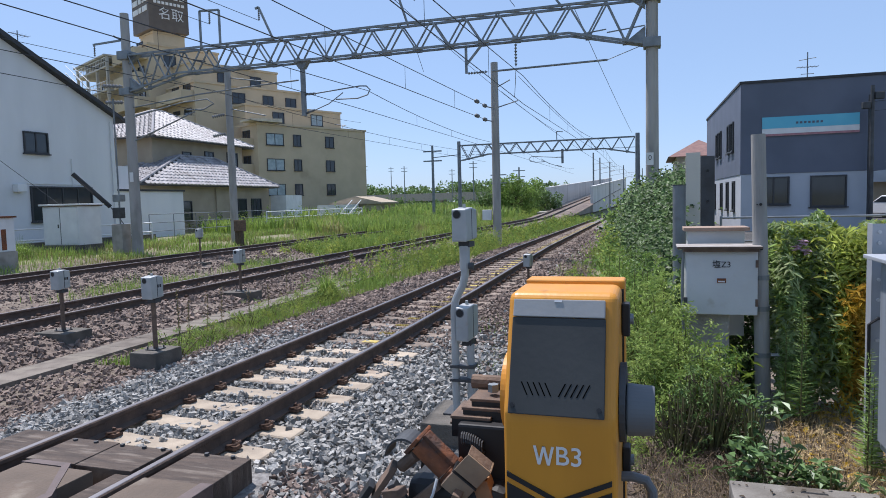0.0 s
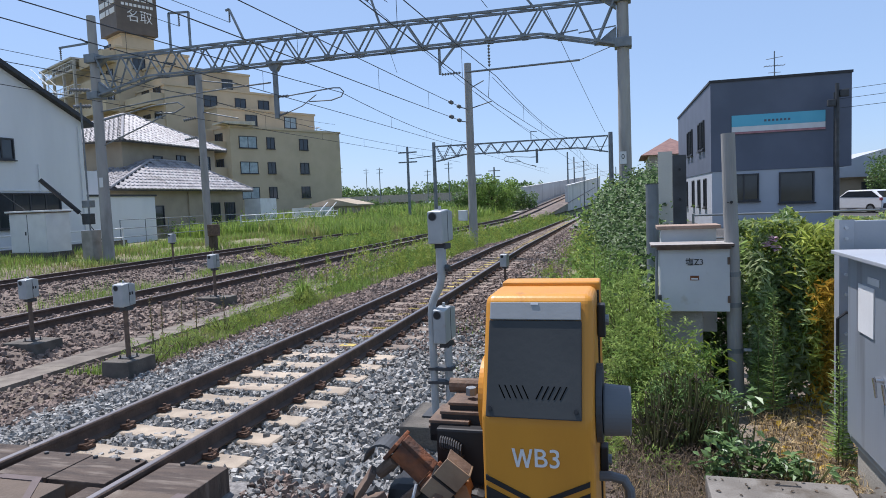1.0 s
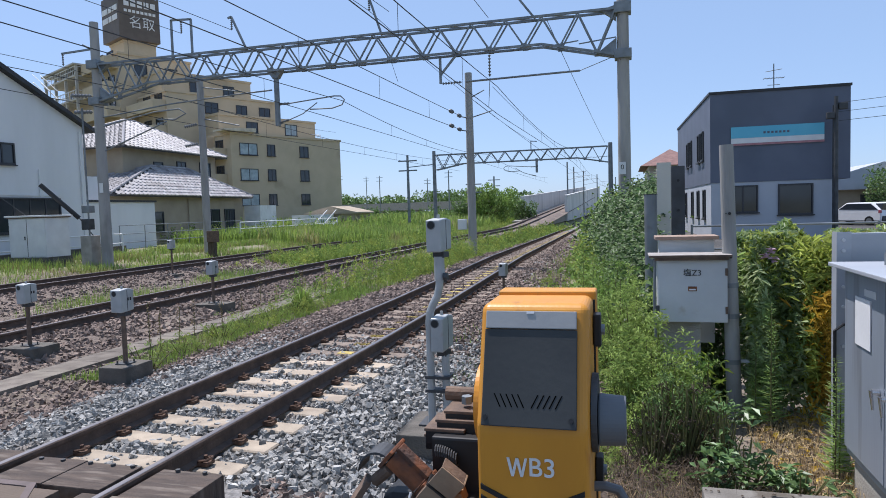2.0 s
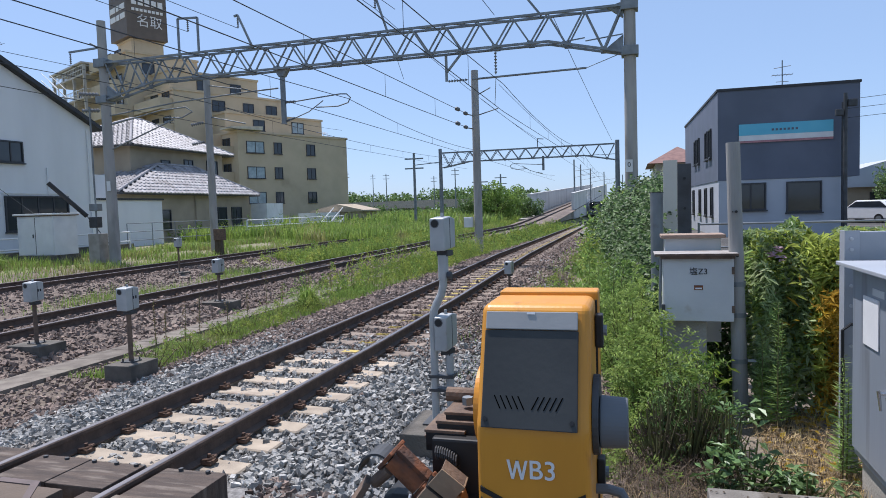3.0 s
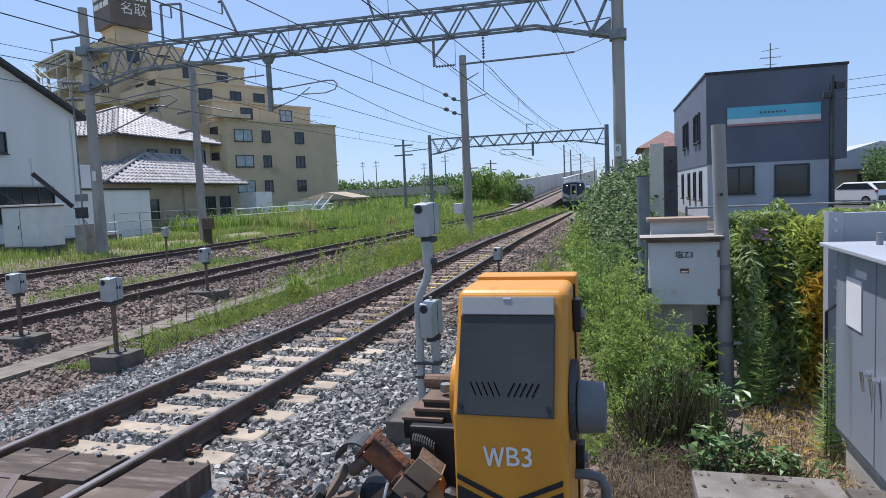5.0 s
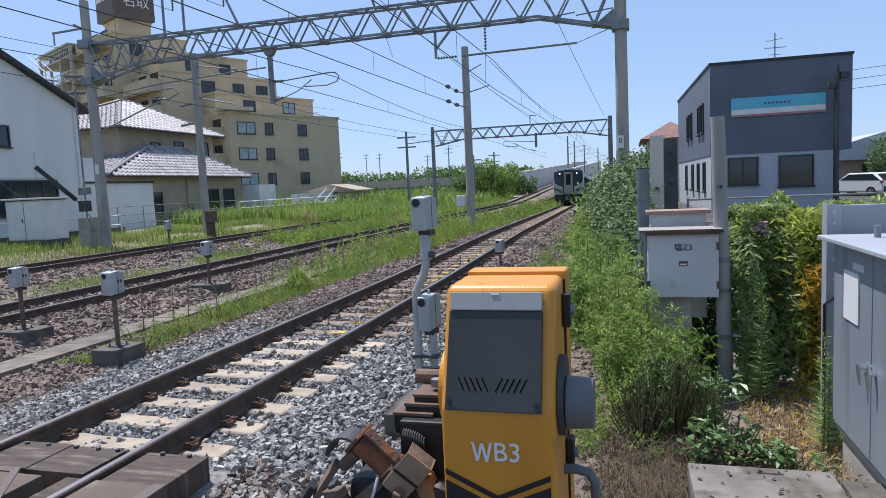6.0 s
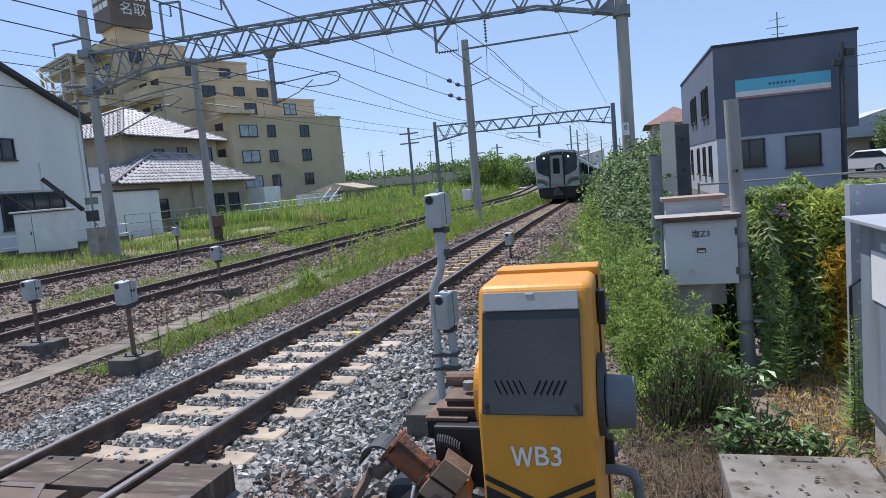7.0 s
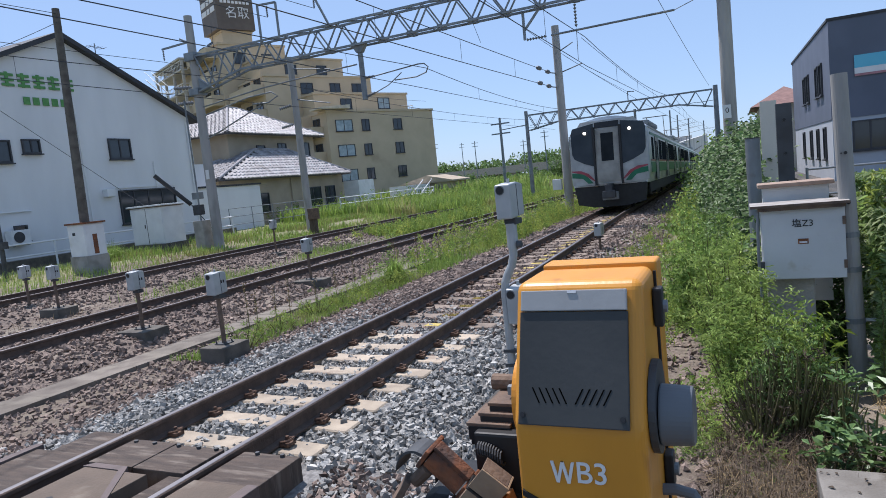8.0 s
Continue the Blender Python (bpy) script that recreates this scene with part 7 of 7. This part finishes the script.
bush("shrub", 4.35, 4.15, 0.26, 0.2, 0.80, 320, 0.115, mat("bamboo_green", (0.33, 0.42, 0.07), (0.25, 0.34, 0.05), 3, 0.55, bump=0, island=0.25, translucent=0.35), "bright yellow-green dwarf bamboo below the cabinet", width=0.16, tilt=0.55)


def spire(x, y, h, n, ln, label):
    """A tall weed: one stalk with whorls of narrow leaves up to the tip."""
    zb = float(ground_z(x, y))
    ob = thing("tall_weed", pose(x, y, zb), label, "weed", "tall weeds")
    part("stalk", rod(bmesh.new(), (0, 0, -0.02), (0.01, 0, h), 0.007, 0.003, n=6), STEM, ob)
    k = np.arange(n)
    f = (k + 0.5) / n
    a = k * 2.399 + rng.normal(0, 0.5, n)
    ln = ln * rng.uniform(0.5, 1.25, n)
    r = ln * (0.35 + 0.65 * (1 - f)) * 0.5
    pts = np.stack([np.cos(a) * r, np.sin(a) * r, h * (0.12 + 0.9 * f) + rng.normal(0, 0.012, n)], 1)
    s = np.array([(0, -0.5, -0.16), (-0.055, 0, 0.03), (0, 0.5, 0.10), (0.055, 0, 0.03)])
    sh = s[None] * (ln * (0.35 + 0.65 * (1 - f)))[:, None, None]
    b = a - math.pi / 2 + math.pi
    c, d = np.cos(b), np.sin(b)
    vx = sh[:, :, 0] * c[:, None] - sh[:, :, 1] * d[:, None]
    vy = sh[:, :, 0] * d[:, None] + sh[:, :, 1] * c[:, None]
    v = np.stack([vx, vy, -sh[:, :, 2]], 2) + pts[:, None, :]
    fc = (np.array([(0, 1, 2), (0, 2, 3)])[None] + (k * 4)[:, None, None]).reshape(-1, 3)
    raw("leaves", v.reshape(-1, 3), fc, LEAF, ob)
    return ob


for x, y, h in ((5.05, 4.05, 1.25), (5.12, 4.25, 1.05), (5.28, 3.02, 1.0), (5.33, 3.1, 0.8), (4.95, 4.2, 0.9), (3.75, 5.6, 1.3), (3.6, 6.0, 1.35), (3.9, 6.4, 1.5), (3.5, 7.0, 1.3), (3.35, 7.6, 1.3), (3.7, 7.4, 1.5), (3.3, 8.6, 1.3), (3.1, 9.4, 1.2)):
    spire(x, y, h * 0.95, 190, 0.14, "tall green weed with narrow whorled leaves")
for k in range(46):
    y = 4.9 + 9.5 * ((k * 0.618) % 1) ** 1.2
    x = float(hedge_edge(y)) + 0.1 + 0.95 * ((k * 0.377) % 1)
    if x < 4.0 + 0.031 * (y + 2.3):
        spire(x, y, 0.75 + 0.6 * ((k * 0.53) % 1), 130, 0.15, "tall green weed with narrow whorled leaves")

# low growth that closes the ground between the machine and the bank
for k in range(34):
    bx, by = 3.62 + 0.62 * ((k * 0.618) % 1), 1.6 + 5.2 * ((k * 0.377) % 1)
    if by < 3.3 and bx > 3.8:
        continue
    m = (FEATHER, LEAF, YELLOWGREEN, LEAF_DARK)[k % 4]
    bush("shrub", bx, by, 0.2, 0.24, 0.16 + 0.10 * by * ((k * 0.29) % 1), 420, 0.042, m, "low mixed green weeds growing in dry soil", width=0.3, stems=8, low=0.2)
# vine-covered fence to the right of the stub pole
n = 12500
x = rng.uniform(4.92, 6.6, n)
z = -0.3 + rng.uniform(0, 1, n) ** 0.8 * (1.70 + 0.10 * np.sin(x * 5) + 0.06 * np.sin(x * 13))
y = 5.1 - 0.62 * np.clip((1.3 - z) / 1.5, 0, 1) ** 1.3 + np.abs(rng.normal(0, 0.09, n)) + 0.16 * np.sin(x * 9 + 2) * np.sin(z * 6) + 0.1 * np.sin(x * 23 + z * 9)
yel = (np.abs(x - 5.58 - 0.06 * np.sin(z * 4)) < 0.13) & (rng.uniform(0, 1, n) < 0.6)
P = np.stack([x, y, z], 1)
kind = rng.uniform(0, 1, n)
LIME = mat("lime_leaf", (0.44, 0.50, 0.12), (0.33, 0.38, 0.08), 4, 0.55, bump=0, island=0.35, translucent=0.45)
stuff(leaves("vine_leaves", P[~yel & (kind < 0.5)], 0.078, 0.042, VINE, face=0.75), "mid green glossy vine leaves hanging over a fence", "vine")
stuff(leaves("vine_leaves", P[~yel & (kind > 0.84)], 0.075, 0.04, LEAF_DARK, tilt=0.6), "dark green vine leaves hanging over a fence", "vine")
stuff(leaves("vine_leaves", P[~yel & (kind > 0.5) & (kind < 0.84)], 0.08, 0.03, FEATHER, face=0.7), "light green vine leaves over a fence", "vine")
low_y = z < 0.62 + rng.normal(0, 0.25, n)
stuff(leaves("vine_leaves", P[yel & low_y], 0.12, 0.022, LEAF_YELLOW, tilt=0.9), "withered yellow and orange bamboo leaves", "vine")
stuff(leaves("vine_leaves", P[yel & ~low_y], 0.12, 0.022, LIME, tilt=0.7), "yellow-green bamboo leaves at the fence top", "vine")
k = 1100
PY2 = np.stack([5.60 + rng.normal(0, 0.15, k), rng.uniform(4.5, 4.95, k), -0.2 + 1.6 * rng.uniform(0, 1, k) ** 0.7], 1)
low_y = PY2[:, 2] < 0.62 + rng.normal(0, 0.25, k)
stuff(leaves("vine_leaves", PY2[low_y], 0.13, 0.02, LEAF_YELLOW, tilt=0.9), "yellow and orange narrow leaves hanging down", "vine")
stuff(leaves("vine_leaves", PY2[~low_y], 0.13, 0.02, LIME, tilt=0.6), "yellow-green narrow leaves on the fence front", "vine")
k = 6500
P2 = np.stack([rng.uniform(4.95, 6.6, k), rng.uniform(4.7, 4.98, k), 1.44 - 1.6 * rng.uniform(0, 1, k) ** 1.5], 1)
P2[:, 1] -= 0.35 * np.clip((1.2 - P2[:, 2]) / 1.4, 0, 1) + 0.1 * np.sin(P2[:, 0] * 11) * np.sin(P2[:, 2] * 8)
P2 = P2[np.abs(P2[:, 0] - 5.58) > 0.16]
stuff(leaves("vine_leaves", P2[::2], 0.075, 0.04, VINE, face=0.75), "broad pale green vine leaves on the fence front", "vine")
stuff(leaves("vine_leaves", P2[1::2], 0.09, 0.018, YELLOWGREEN, face=0.75), "narrow yellow-green leaves on the fence front", "vine")
# dark leaf colour carries the shade of the foliage under and behind the cabinets
k = 2600
P3 = np.stack([rng.uniform(4.2, 4.95, k), rng.uniform(4.95, 5.3, k), rng.uniform(-0.35, 0.62, k)], 1)
stuff(leaves("vine_leaves", P3, 0.09, 0.045, LEAF_DARK, tilt=0.6), "vine leaves behind the cabinets, coloured dark for the shade there", "vine")
k = 5200
x3 = rng.uniform(4.95, 6.0, k)
P4 = np.stack([x3, 4.42 + rng.uniform(0, 0.4, k) + 0.12 * np.sin(x3 * 17), 1.28 * rng.uniform(0, 1, k) ** 0.8 - 0.05], 1)
P4[:, 1] += 0.3 * np.clip((P4[:, 2] - 0.5) / 0.8, 0, 1)
P4 = P4[np.sin(P4[:, 0] * 13) + np.sin(P4[:, 2] * 9 + P4[:, 0] * 5) > -0.6]
left = P4[:, 0] < 5.42
stuff(leaves("vine_leaves", P4[left], 0.11, 0.024, VINE, face=0.8), "pale narrow leaves hanging over the fence front", "vine")
stuff(leaves("vine_leaves", P4[~left], 0.12, 0.022, LIME, face=0.8), "yellow-green narrow leaves hanging over the fence front", "vine")
k = 700
P5 = np.stack([5.62 + rng.normal(0, 0.07, k), rng.uniform(4.3, 4.5, k), 1.0 * rng.uniform(0, 1, k) - 0.1], 1)
P5[:, 0] += 0.05 * np.sin(P5[:, 2] * 7)
stuff(leaves("vine_leaves", P5, 0.10, 0.02, LEAF_YELLOW, face=0.9), "withered orange leaves hanging in a narrow band", "vine")
hidden = thing("fence", pose(5.75, 5.3, -0.38), "old wire fence buried under vines", "fence")
for i in range(6):
    part("post", rod(bmesh.new(), (-0.9 + i * 0.45, 0, 0), (-0.9 + i * 0.45, 0, 1.6), 0.02, n=6), STEEL_DARK, hidden)
for i in range(12):
    part("wire", rod(bmesh.new(), (-0.9, 0.03, 0.1 + i * 0.12), (1.35, 0.03, 0.1 + i * 0.12), 0.004, n=4), STEEL_DARK, hidden)
PINK = mat("pink_petal", (0.66, 0.45, 0.55), None, 6, 0.6, bump=0, island=0.2, translucent=0.3)
for x, z in ((5.12, 1.22), (5.18, 1.27), (5.21, 1.18), (5.28, 0.95), (5.15, 0.82)):
    fl = thing("flower", pose(x, 4.66, z), "pink trumpet flower among the vines", "flower", "pink flowers")
    pts = np.array([(math.cos(k) * 0.022, 0.0, math.sin(k) * 0.022) for k in (0.3, 1.5, 2.8, 4.1, 5.3)])
    leaves("petals", pts, 0.075, 0.055, PINK, fl, 0.3)

# dry litter and straw on the right
x, y = rng.uniform(3.72, 4.4, 2600), rng.uniform(0.5, 3.0, 2600)
keep = np.sin(x * 11 + 2 * np.sin(y * 7)) + np.sin(y * 9) + rng.normal(0, 0.5, 2600) > -0.4
stuff(blades("dry_grass", at_ground(x[keep], y[keep]), 0.22, 0.005, DRY, lean=1.5), "dry brown straw on the ground", "dry grass")
x, y = rng.uniform(3.75, 4.4, 500), rng.uniform(1.3, 3.3, 500)
stuff(leaves("fallen_leaves", at_ground(x, y, 0.02), 0.06, 0.025, DRY, tilt=0.35), "brown dead leaves on the soil", "leaves")
stuff(leaves("fallen_leaves", at_ground(x[:300] + 0.02, y[:300] + 0.03, 0.05), 0.05, 0.02, LEAF, tilt=0.5), "small green seedlings among dead leaves", "leaves")
x, y = rng.uniform(3.72, 4.5, 2600), rng.uniform(0.6, 3.3, 2600)
stuff(blades("twigs", at_ground(x, y), 0.30, 0.005, TWIG, lean=2.2), "dark brown twigs and dead stems", "twigs")
x, y = rng.uniform(4.85, 5.42, 1700), rng.uniform(2.2, 4.6, 1700)
stuff(blades("dry_grass", at_ground(x, y), 0.16, 0.006, STRAW_SUNLIT, lean=1.5), "dry straw beside the slab", "dry grass")
stuff(blades("twigs", at_ground(x[:400] + 0.05, y[:400]), 0.2, 0.005, TWIG, lean=1.4), "thin dark twigs beside the slab", "twigs")
n = 260
P = at_ground(rng.uniform(4.9, 5.6, n), rng.uniform(2.9, 4.8, n), 0.02)
P[:, 2] += rng.uniform(0, 0.08, n)
stuff(leaves("fallen_leaves", P[:110], 0.10, 0.05, LEAF_YELLOW, tilt=0.4), "fallen yellow and orange leaves", "leaves")
stuff(leaves("fallen_leaves", P[110:], 0.08, 0.04, DRY, tilt=0.4), "fallen brown leaves", "leaves")
n = 60
P = np.stack([4.7 + rng.uniform(-0.4, 0.62, n), 1.5 + 0.7 - 1.1 * rng.uniform(0, 1, n) ** 1.6, np.full(n, -0.098)], 1)
stuff(leaves("fallen_leaves", P, 0.035, 0.016, TWIG, tilt=0.15), "small dry leaves and crumbs lying on the slab", "leaves")

# grass between the tracks and out in the fields
def meadow(n, x0, x1, y0, y1, h, w, label, power=1.0, material=BLADE, patch=0.0, lean=0.5, zmin=None):
    x, y = scatter(n, x0, x1, y0, y1, power)
    if patch:
        k = np.sin(x * 1.9 + 0.7 * np.sin(y * 0.8)) + np.sin(y * 1.1 + 1.7 * np.sin(x * 0.6)) + rng.normal(0, 0.5, n)
        x, y = x[k > patch], y[k > patch]
    p = at_ground(x, y)
    if zmin is not None:
        p[:, 2] = np.maximum(p[:, 2], zmin)
    return stuff(blades("grass", p, h, w, material, lean=lean), label, "grass")


meadow(9000, -3.4, -2.5, 4.6, 14, 0.13, 0.012, "bright green grass strip beside the cable trough", 1.2, patch=-0.7)
def weed_patch(n, x0, x1, y0, y1, h, size, material, label, per=36, power=1.0, spread=0.12, zmin=None, width=0.3):
    """Separate upright leafy weeds of uneven height, in drifts."""
    x, y = scatter(n, x0, x1, y0, y1, power)
    k = np.sin(x * 1.3 + np.sin(y * 0.5)) + np.sin(y * 0.9 + 1.3 * np.sin(x * 0.8)) + rng.normal(0, 0.6, n)
    x, y, k = x[k > -0.5], y[k > -0.5], k[k > -0.5]
    hh = h * np.clip(0.55 + 0.28 * k + rng.normal(0, 0.15, len(x)), 0.2, 1.5)
    p = at_ground(x, y)
    if zmin is not None:
        p[:, 2] = np.maximum(p[:, 2], zmin)
    p = np.repeat(p, per, 0)
    f = rng.uniform(0.03, 1, len(p))
    p[:, 2] += f * np.repeat(hh, per)
    p[:, :2] += rng.normal(0, spread, (len(p), 2)) * (1.15 - f)[:, None]
    return stuff(leaves("weeds", p, size, size * width, material, tilt=0.8), label, "weeds")


meadow(5000, -4.2, -2.4, 12, 30, 0.22, 0.016, "green grass between the tracks", 1.1, patch=-0.6)
meadow(5000, -4.4, -2.0, 28, 75, 0.35, 0.035, "green grass between the tracks", 1.2)
weed_patch(90, -3.3, -2.5, 5.2, 11.5, 0.3, 0.05, YELLOWGREEN, "low bright weeds beside the cable trough", spread=0.07)
weed_patch(230, -4.4, -2.3, 11.5, 28, 0.62, 0.08, LEAF, "leafy green weeds between the tracks", spread=0.10)
weed_patch(200, -4.4, -2.2, 12.5, 30, 0.66, 0.085, YELLOWGREEN, "bright young weeds between the tracks", spread=0.10)
weed_patch(170, -3.9, -2.0, 14, 27, 0.95, 0.09, YELLOWGREEN, "tall yellow-green weeds around the catenary pole", spread=0.13)
weed_patch(90, -3.8, -2.1, 16, 27, 1.0, 0.09, LEAF, "tall green weeds around the catenary pole", spread=0.13)
weed_patch(420, -4.6, -2.0, 28, 75, 0.7, 0.15, LEAF, "leafy green weeds between the tracks", spread=0.2)
weed_patch(260, -4.6, -2.0, 28, 75, 0.7, 0.16, YELLOWGREEN, "bright young weeds between the tracks", spread=0.2)
meadow(13000, -11.4, -8.4, 23, 75, 0.5, 0.03, "meadow grass between track and siding", 1.25, zmin=-0.38)
weed_patch(420, -11.2, -8.5, 20, 70, 0.75, 0.12, LEAF, "tall leafy weeds between track and siding", power=1.2, spread=0.18, zmin=-0.38)
weed_patch(420, -11.2, -8.5, 20, 70, 0.75, 0.12, YELLOWGREEN, "bright tall weeds between track and siding", power=1.2, spread=0.18, zmin=-0.38)
weed_patch(700, -30, -11, 38, 80, 1.35, 0.22, LEAF, "tall leafy weeds out in the field", spread=0.35)
weed_patch(450, -30, -11, 38, 80, 1.2, 0.22, YELLOWGREEN, "bright tall weeds out in the field", spread=0.35)
weed_patch(600, -45, -12, 78, 130, 1.9, 0.45, LEAF_DARK, "dark scrub far out in the field", spread=0.8, width=0.5)
meadow(5000, -11, -8.3, 9, 20, 0.25, 0.012, "sparse grass beside the second track", 1.0, patch=0.4)
meadow(22000, -22, -15.0, 18, 60, 0.38, 0.03, "rough grass on the bank by the houses", 1.1, patch=-0.3)
meadow(6000, -22, -15.0, 15, 50, 0.28, 0.02, "dry straw-coloured grass on the bank by the houses", 1.0, DRY, patch=-0.3)
meadow(30000, -70, -10, 55, 190, 1.5, 0.16, "tall meadow grass out in the field", 1.3)
meadow(22000, -26, -10.5, 36, 75, 1.0, 0.07, "tall meadow grass out in the field", 1.1)
meadow(3500, -20, -15.2, 8, 20, 0.3, 0.02, "rough grass around the cabinets", 1.0, patch=0.0)
meadow(5000, 1.2, 3.6, 7, 30, 0.22, 0.018, "low grass at the foot of the overgrowth", 1.2, patch=-0.2)
weed_patch(230, 3.2, 4.1, 2.6, 9, 0.42, 0.045, FEATHER, "feathery green weeds beside the barrier machine", spread=0.08, width=0.25)
weed_patch(200, 3.05, 4.0, 3.4, 9, 0.5, 0.055, LEAF, "leafy green weeds beside the barrier machine", spread=0.08)
weed_patch(420, 2.85, 3.75, 2.7, 8, 0.40, 0.045, FEATHER, "dense feathery weeds behind the barrier machine", spread=0.09, width=0.25)
weed_patch(260, 2.95, 3.75, 2.9, 8, 0.34, 0.05, YELLOWGREEN, "bright young weeds behind the barrier machine", spread=0.09)
weed_patch(330, 1.7, 3.5, 7.5, 28, 0.34, 0.055, YELLOWGREEN, "low bright weeds at the foot of the bank", spread=0.09)
weed_patch(260, 1.9, 3.6, 7.5, 30, 0.42, 0.06, LEAF, "low leafy weeds at the foot of the bank", spread=0.1)
meadow(3000, 1.5, 3.4, 2.5, 8, 0.14, 0.008, "sparse weeds in the ballast edge", 1.0, patch=0.9)
meadow(1400, -15.2, -9.3, 6, 22, 0.2, 0.012, "sparse yellowing grass in the siding ballast", 1.0, DRY, patch=0.6)
for x, y, h, r in ((-3.0, 10.6, 0.75, 0.3), (-19.5, 16.8, 0.9, 0.8), (-3.1, 26.0, 0.8, 0.5)):
    k = int(700 * (0.4 + r))
    a, q = rng.uniform(0, math.tau, k), np.sqrt(rng.uniform(0, 1, k)) * r
    ob = blades("grass_clump", at_ground(x + np.cos(a) * q * 0.6, y + np.sin(a) * q * 0.6), h * (1 - 0.6 * (q / r) ** 2), 0.016, BLADE, lean=1.25)
    tagged(ob, "upright clump of bright green grass", "grass")
for i, (x, y) in enumerate(((-2.95, 6.0), (-3.0, 6.5), (-3.1, 7.0), (-2.9, 7.5), (-3.3, 6.2), (-3.2, 8.6), (-3.4, 9.6), (-3.5, 10.4), (-3.3, 11.2), (-3.6, 11.9), (-3.4, 12.6), (-3.1, 13.3), (-3.5, 14.1))):
    st = thing("dead_stalk", pose(x, y, -0.36), "dry brown dead weed stalk", "weed", "dead stalks")
    h = 0.75 + 0.15 * math.sin(i * 3.3)
    part("stalk", rod(bmesh.new(), (0, 0, 0), (0.03 * math.sin(i), 0.02, h), 0.008, 0.004, n=5), STEM, st)
    pts = np.stack([rng.normal(0, 0.02, 40), rng.normal(0, 0.02, 40), rng.uniform(0.2, h, 40)], 1)
    leaves("dry_leaves", pts, 0.05, 0.012, DRY, st)


for bx, by, bh in ((-2.85, 7.4, 0.42), (-2.95, 8.3, 0.34), (-2.8, 6.3, 0.3), (-2.55, 5.25, 0.5), (-3.0, 9.3, 0.36), (-2.9, 10.2, 0.3)):
    bush("shrub", bx, by, 0.32, 0.45, bh, 900, 0.035, FEATHER, "low feathery green weeds in the ballast edge", width=0.25, stems=10)


def tree(x, y, z0, h, r, n, size, material, label):
    """A tapered trunk with limbs and a crown of leaf clumps with gaps."""
    ob = thing("tree", pose(x, y, z0), label, "tree", "trees")
    bm = bmesh.new()
    rod(bm, (0, 0, -0.1), (0.05 * h, 0, h * 0.55), 0.035 * h, 0.02 * h, n=8)
    ends = []
    for k in range(16):
        a = k * 2.4
        e = Vector((math.cos(a) * r * (0.4 + 0.5 * ((k * 0.37) % 1)), math.sin(a) * r * (0.4 + 0.5 * ((k * 0.61) % 1)), h * (0.35 + 0.58 * ((k * 0.47) % 1))))
        rod(bm, (0.03 * h, 0, h * 0.3), e, 0.012 * h, 0.004 * h, n=5)
        ends.append(tuple(e))
    part("trunk", bm, BARK, ob)
    e = np.array(ends)[rng.integers(0, 16, n)]
    d = rng.normal(0, 1, (n, 3))
    d /= np.linalg.norm(d, axis=1)[:, None]
    pts = e + d * (rng.uniform(0.3, 1, n) ** 0.5 * r * 0.38)[:, None]
    pts[:, 2] = np.maximum(pts[:, 2], 0.15)
    leaves("crown", pts, size, size * 0.6, material, ob)
    return ob


tree(-11.6, 74, -0.4, 4.6, 2.9, 5200, 0.28, LEAF, "round green tree beside the climbing track")
tree(-15.4, 80, -0.4, 3.4, 2.4, 2600, 0.28, LEAF_DARK, "low green tree beside the climbing track")
tree(-8.6, 79, -0.4, 3.0, 1.8, 2000, 0.26, LEAF_DARK, "low green tree beside the climbing track")
tree(23.6, 54, -0.1, 3.9, 2.5, 3500, 0.2, LEAF_DARK, "dark green garden tree beyond the car park")
tree(27.5, 56, -0.1, 4.0, 2.4, 2000, 0.2, LEAF_DARK, "dark green garden tree beside the houses")
for i in range(46):
    u = (i * 0.618) % 1
    tree(-250 + 225 * u, 245 + 40 * ((i * 0.37) % 1), -0.4, 7.0 + 3.0 * ((i * 0.53) % 1), 7.0, 500, 1.3, LEAF_DARK, "distant tree in the far belt of woods")


# ---------------------------------------------------------------- what moves
def motions():
    for i, car in enumerate(cars):
        rows = []
        for k in range(33):
            t = k * 0.25
            y = 23.4 + 20.1 * (8.0 - t) + i * 20.0
            a, b = line_x(y), line_x(y + 18)
            c, d = line_z(y), line_z(y + 18)
            rows.append((t, pose(a, y, c, math.degrees(math.atan2(d - c, 18)), 0, -math.degrees(math.atan2(b - a, 18)))))
        walk(car, rows)


motions()
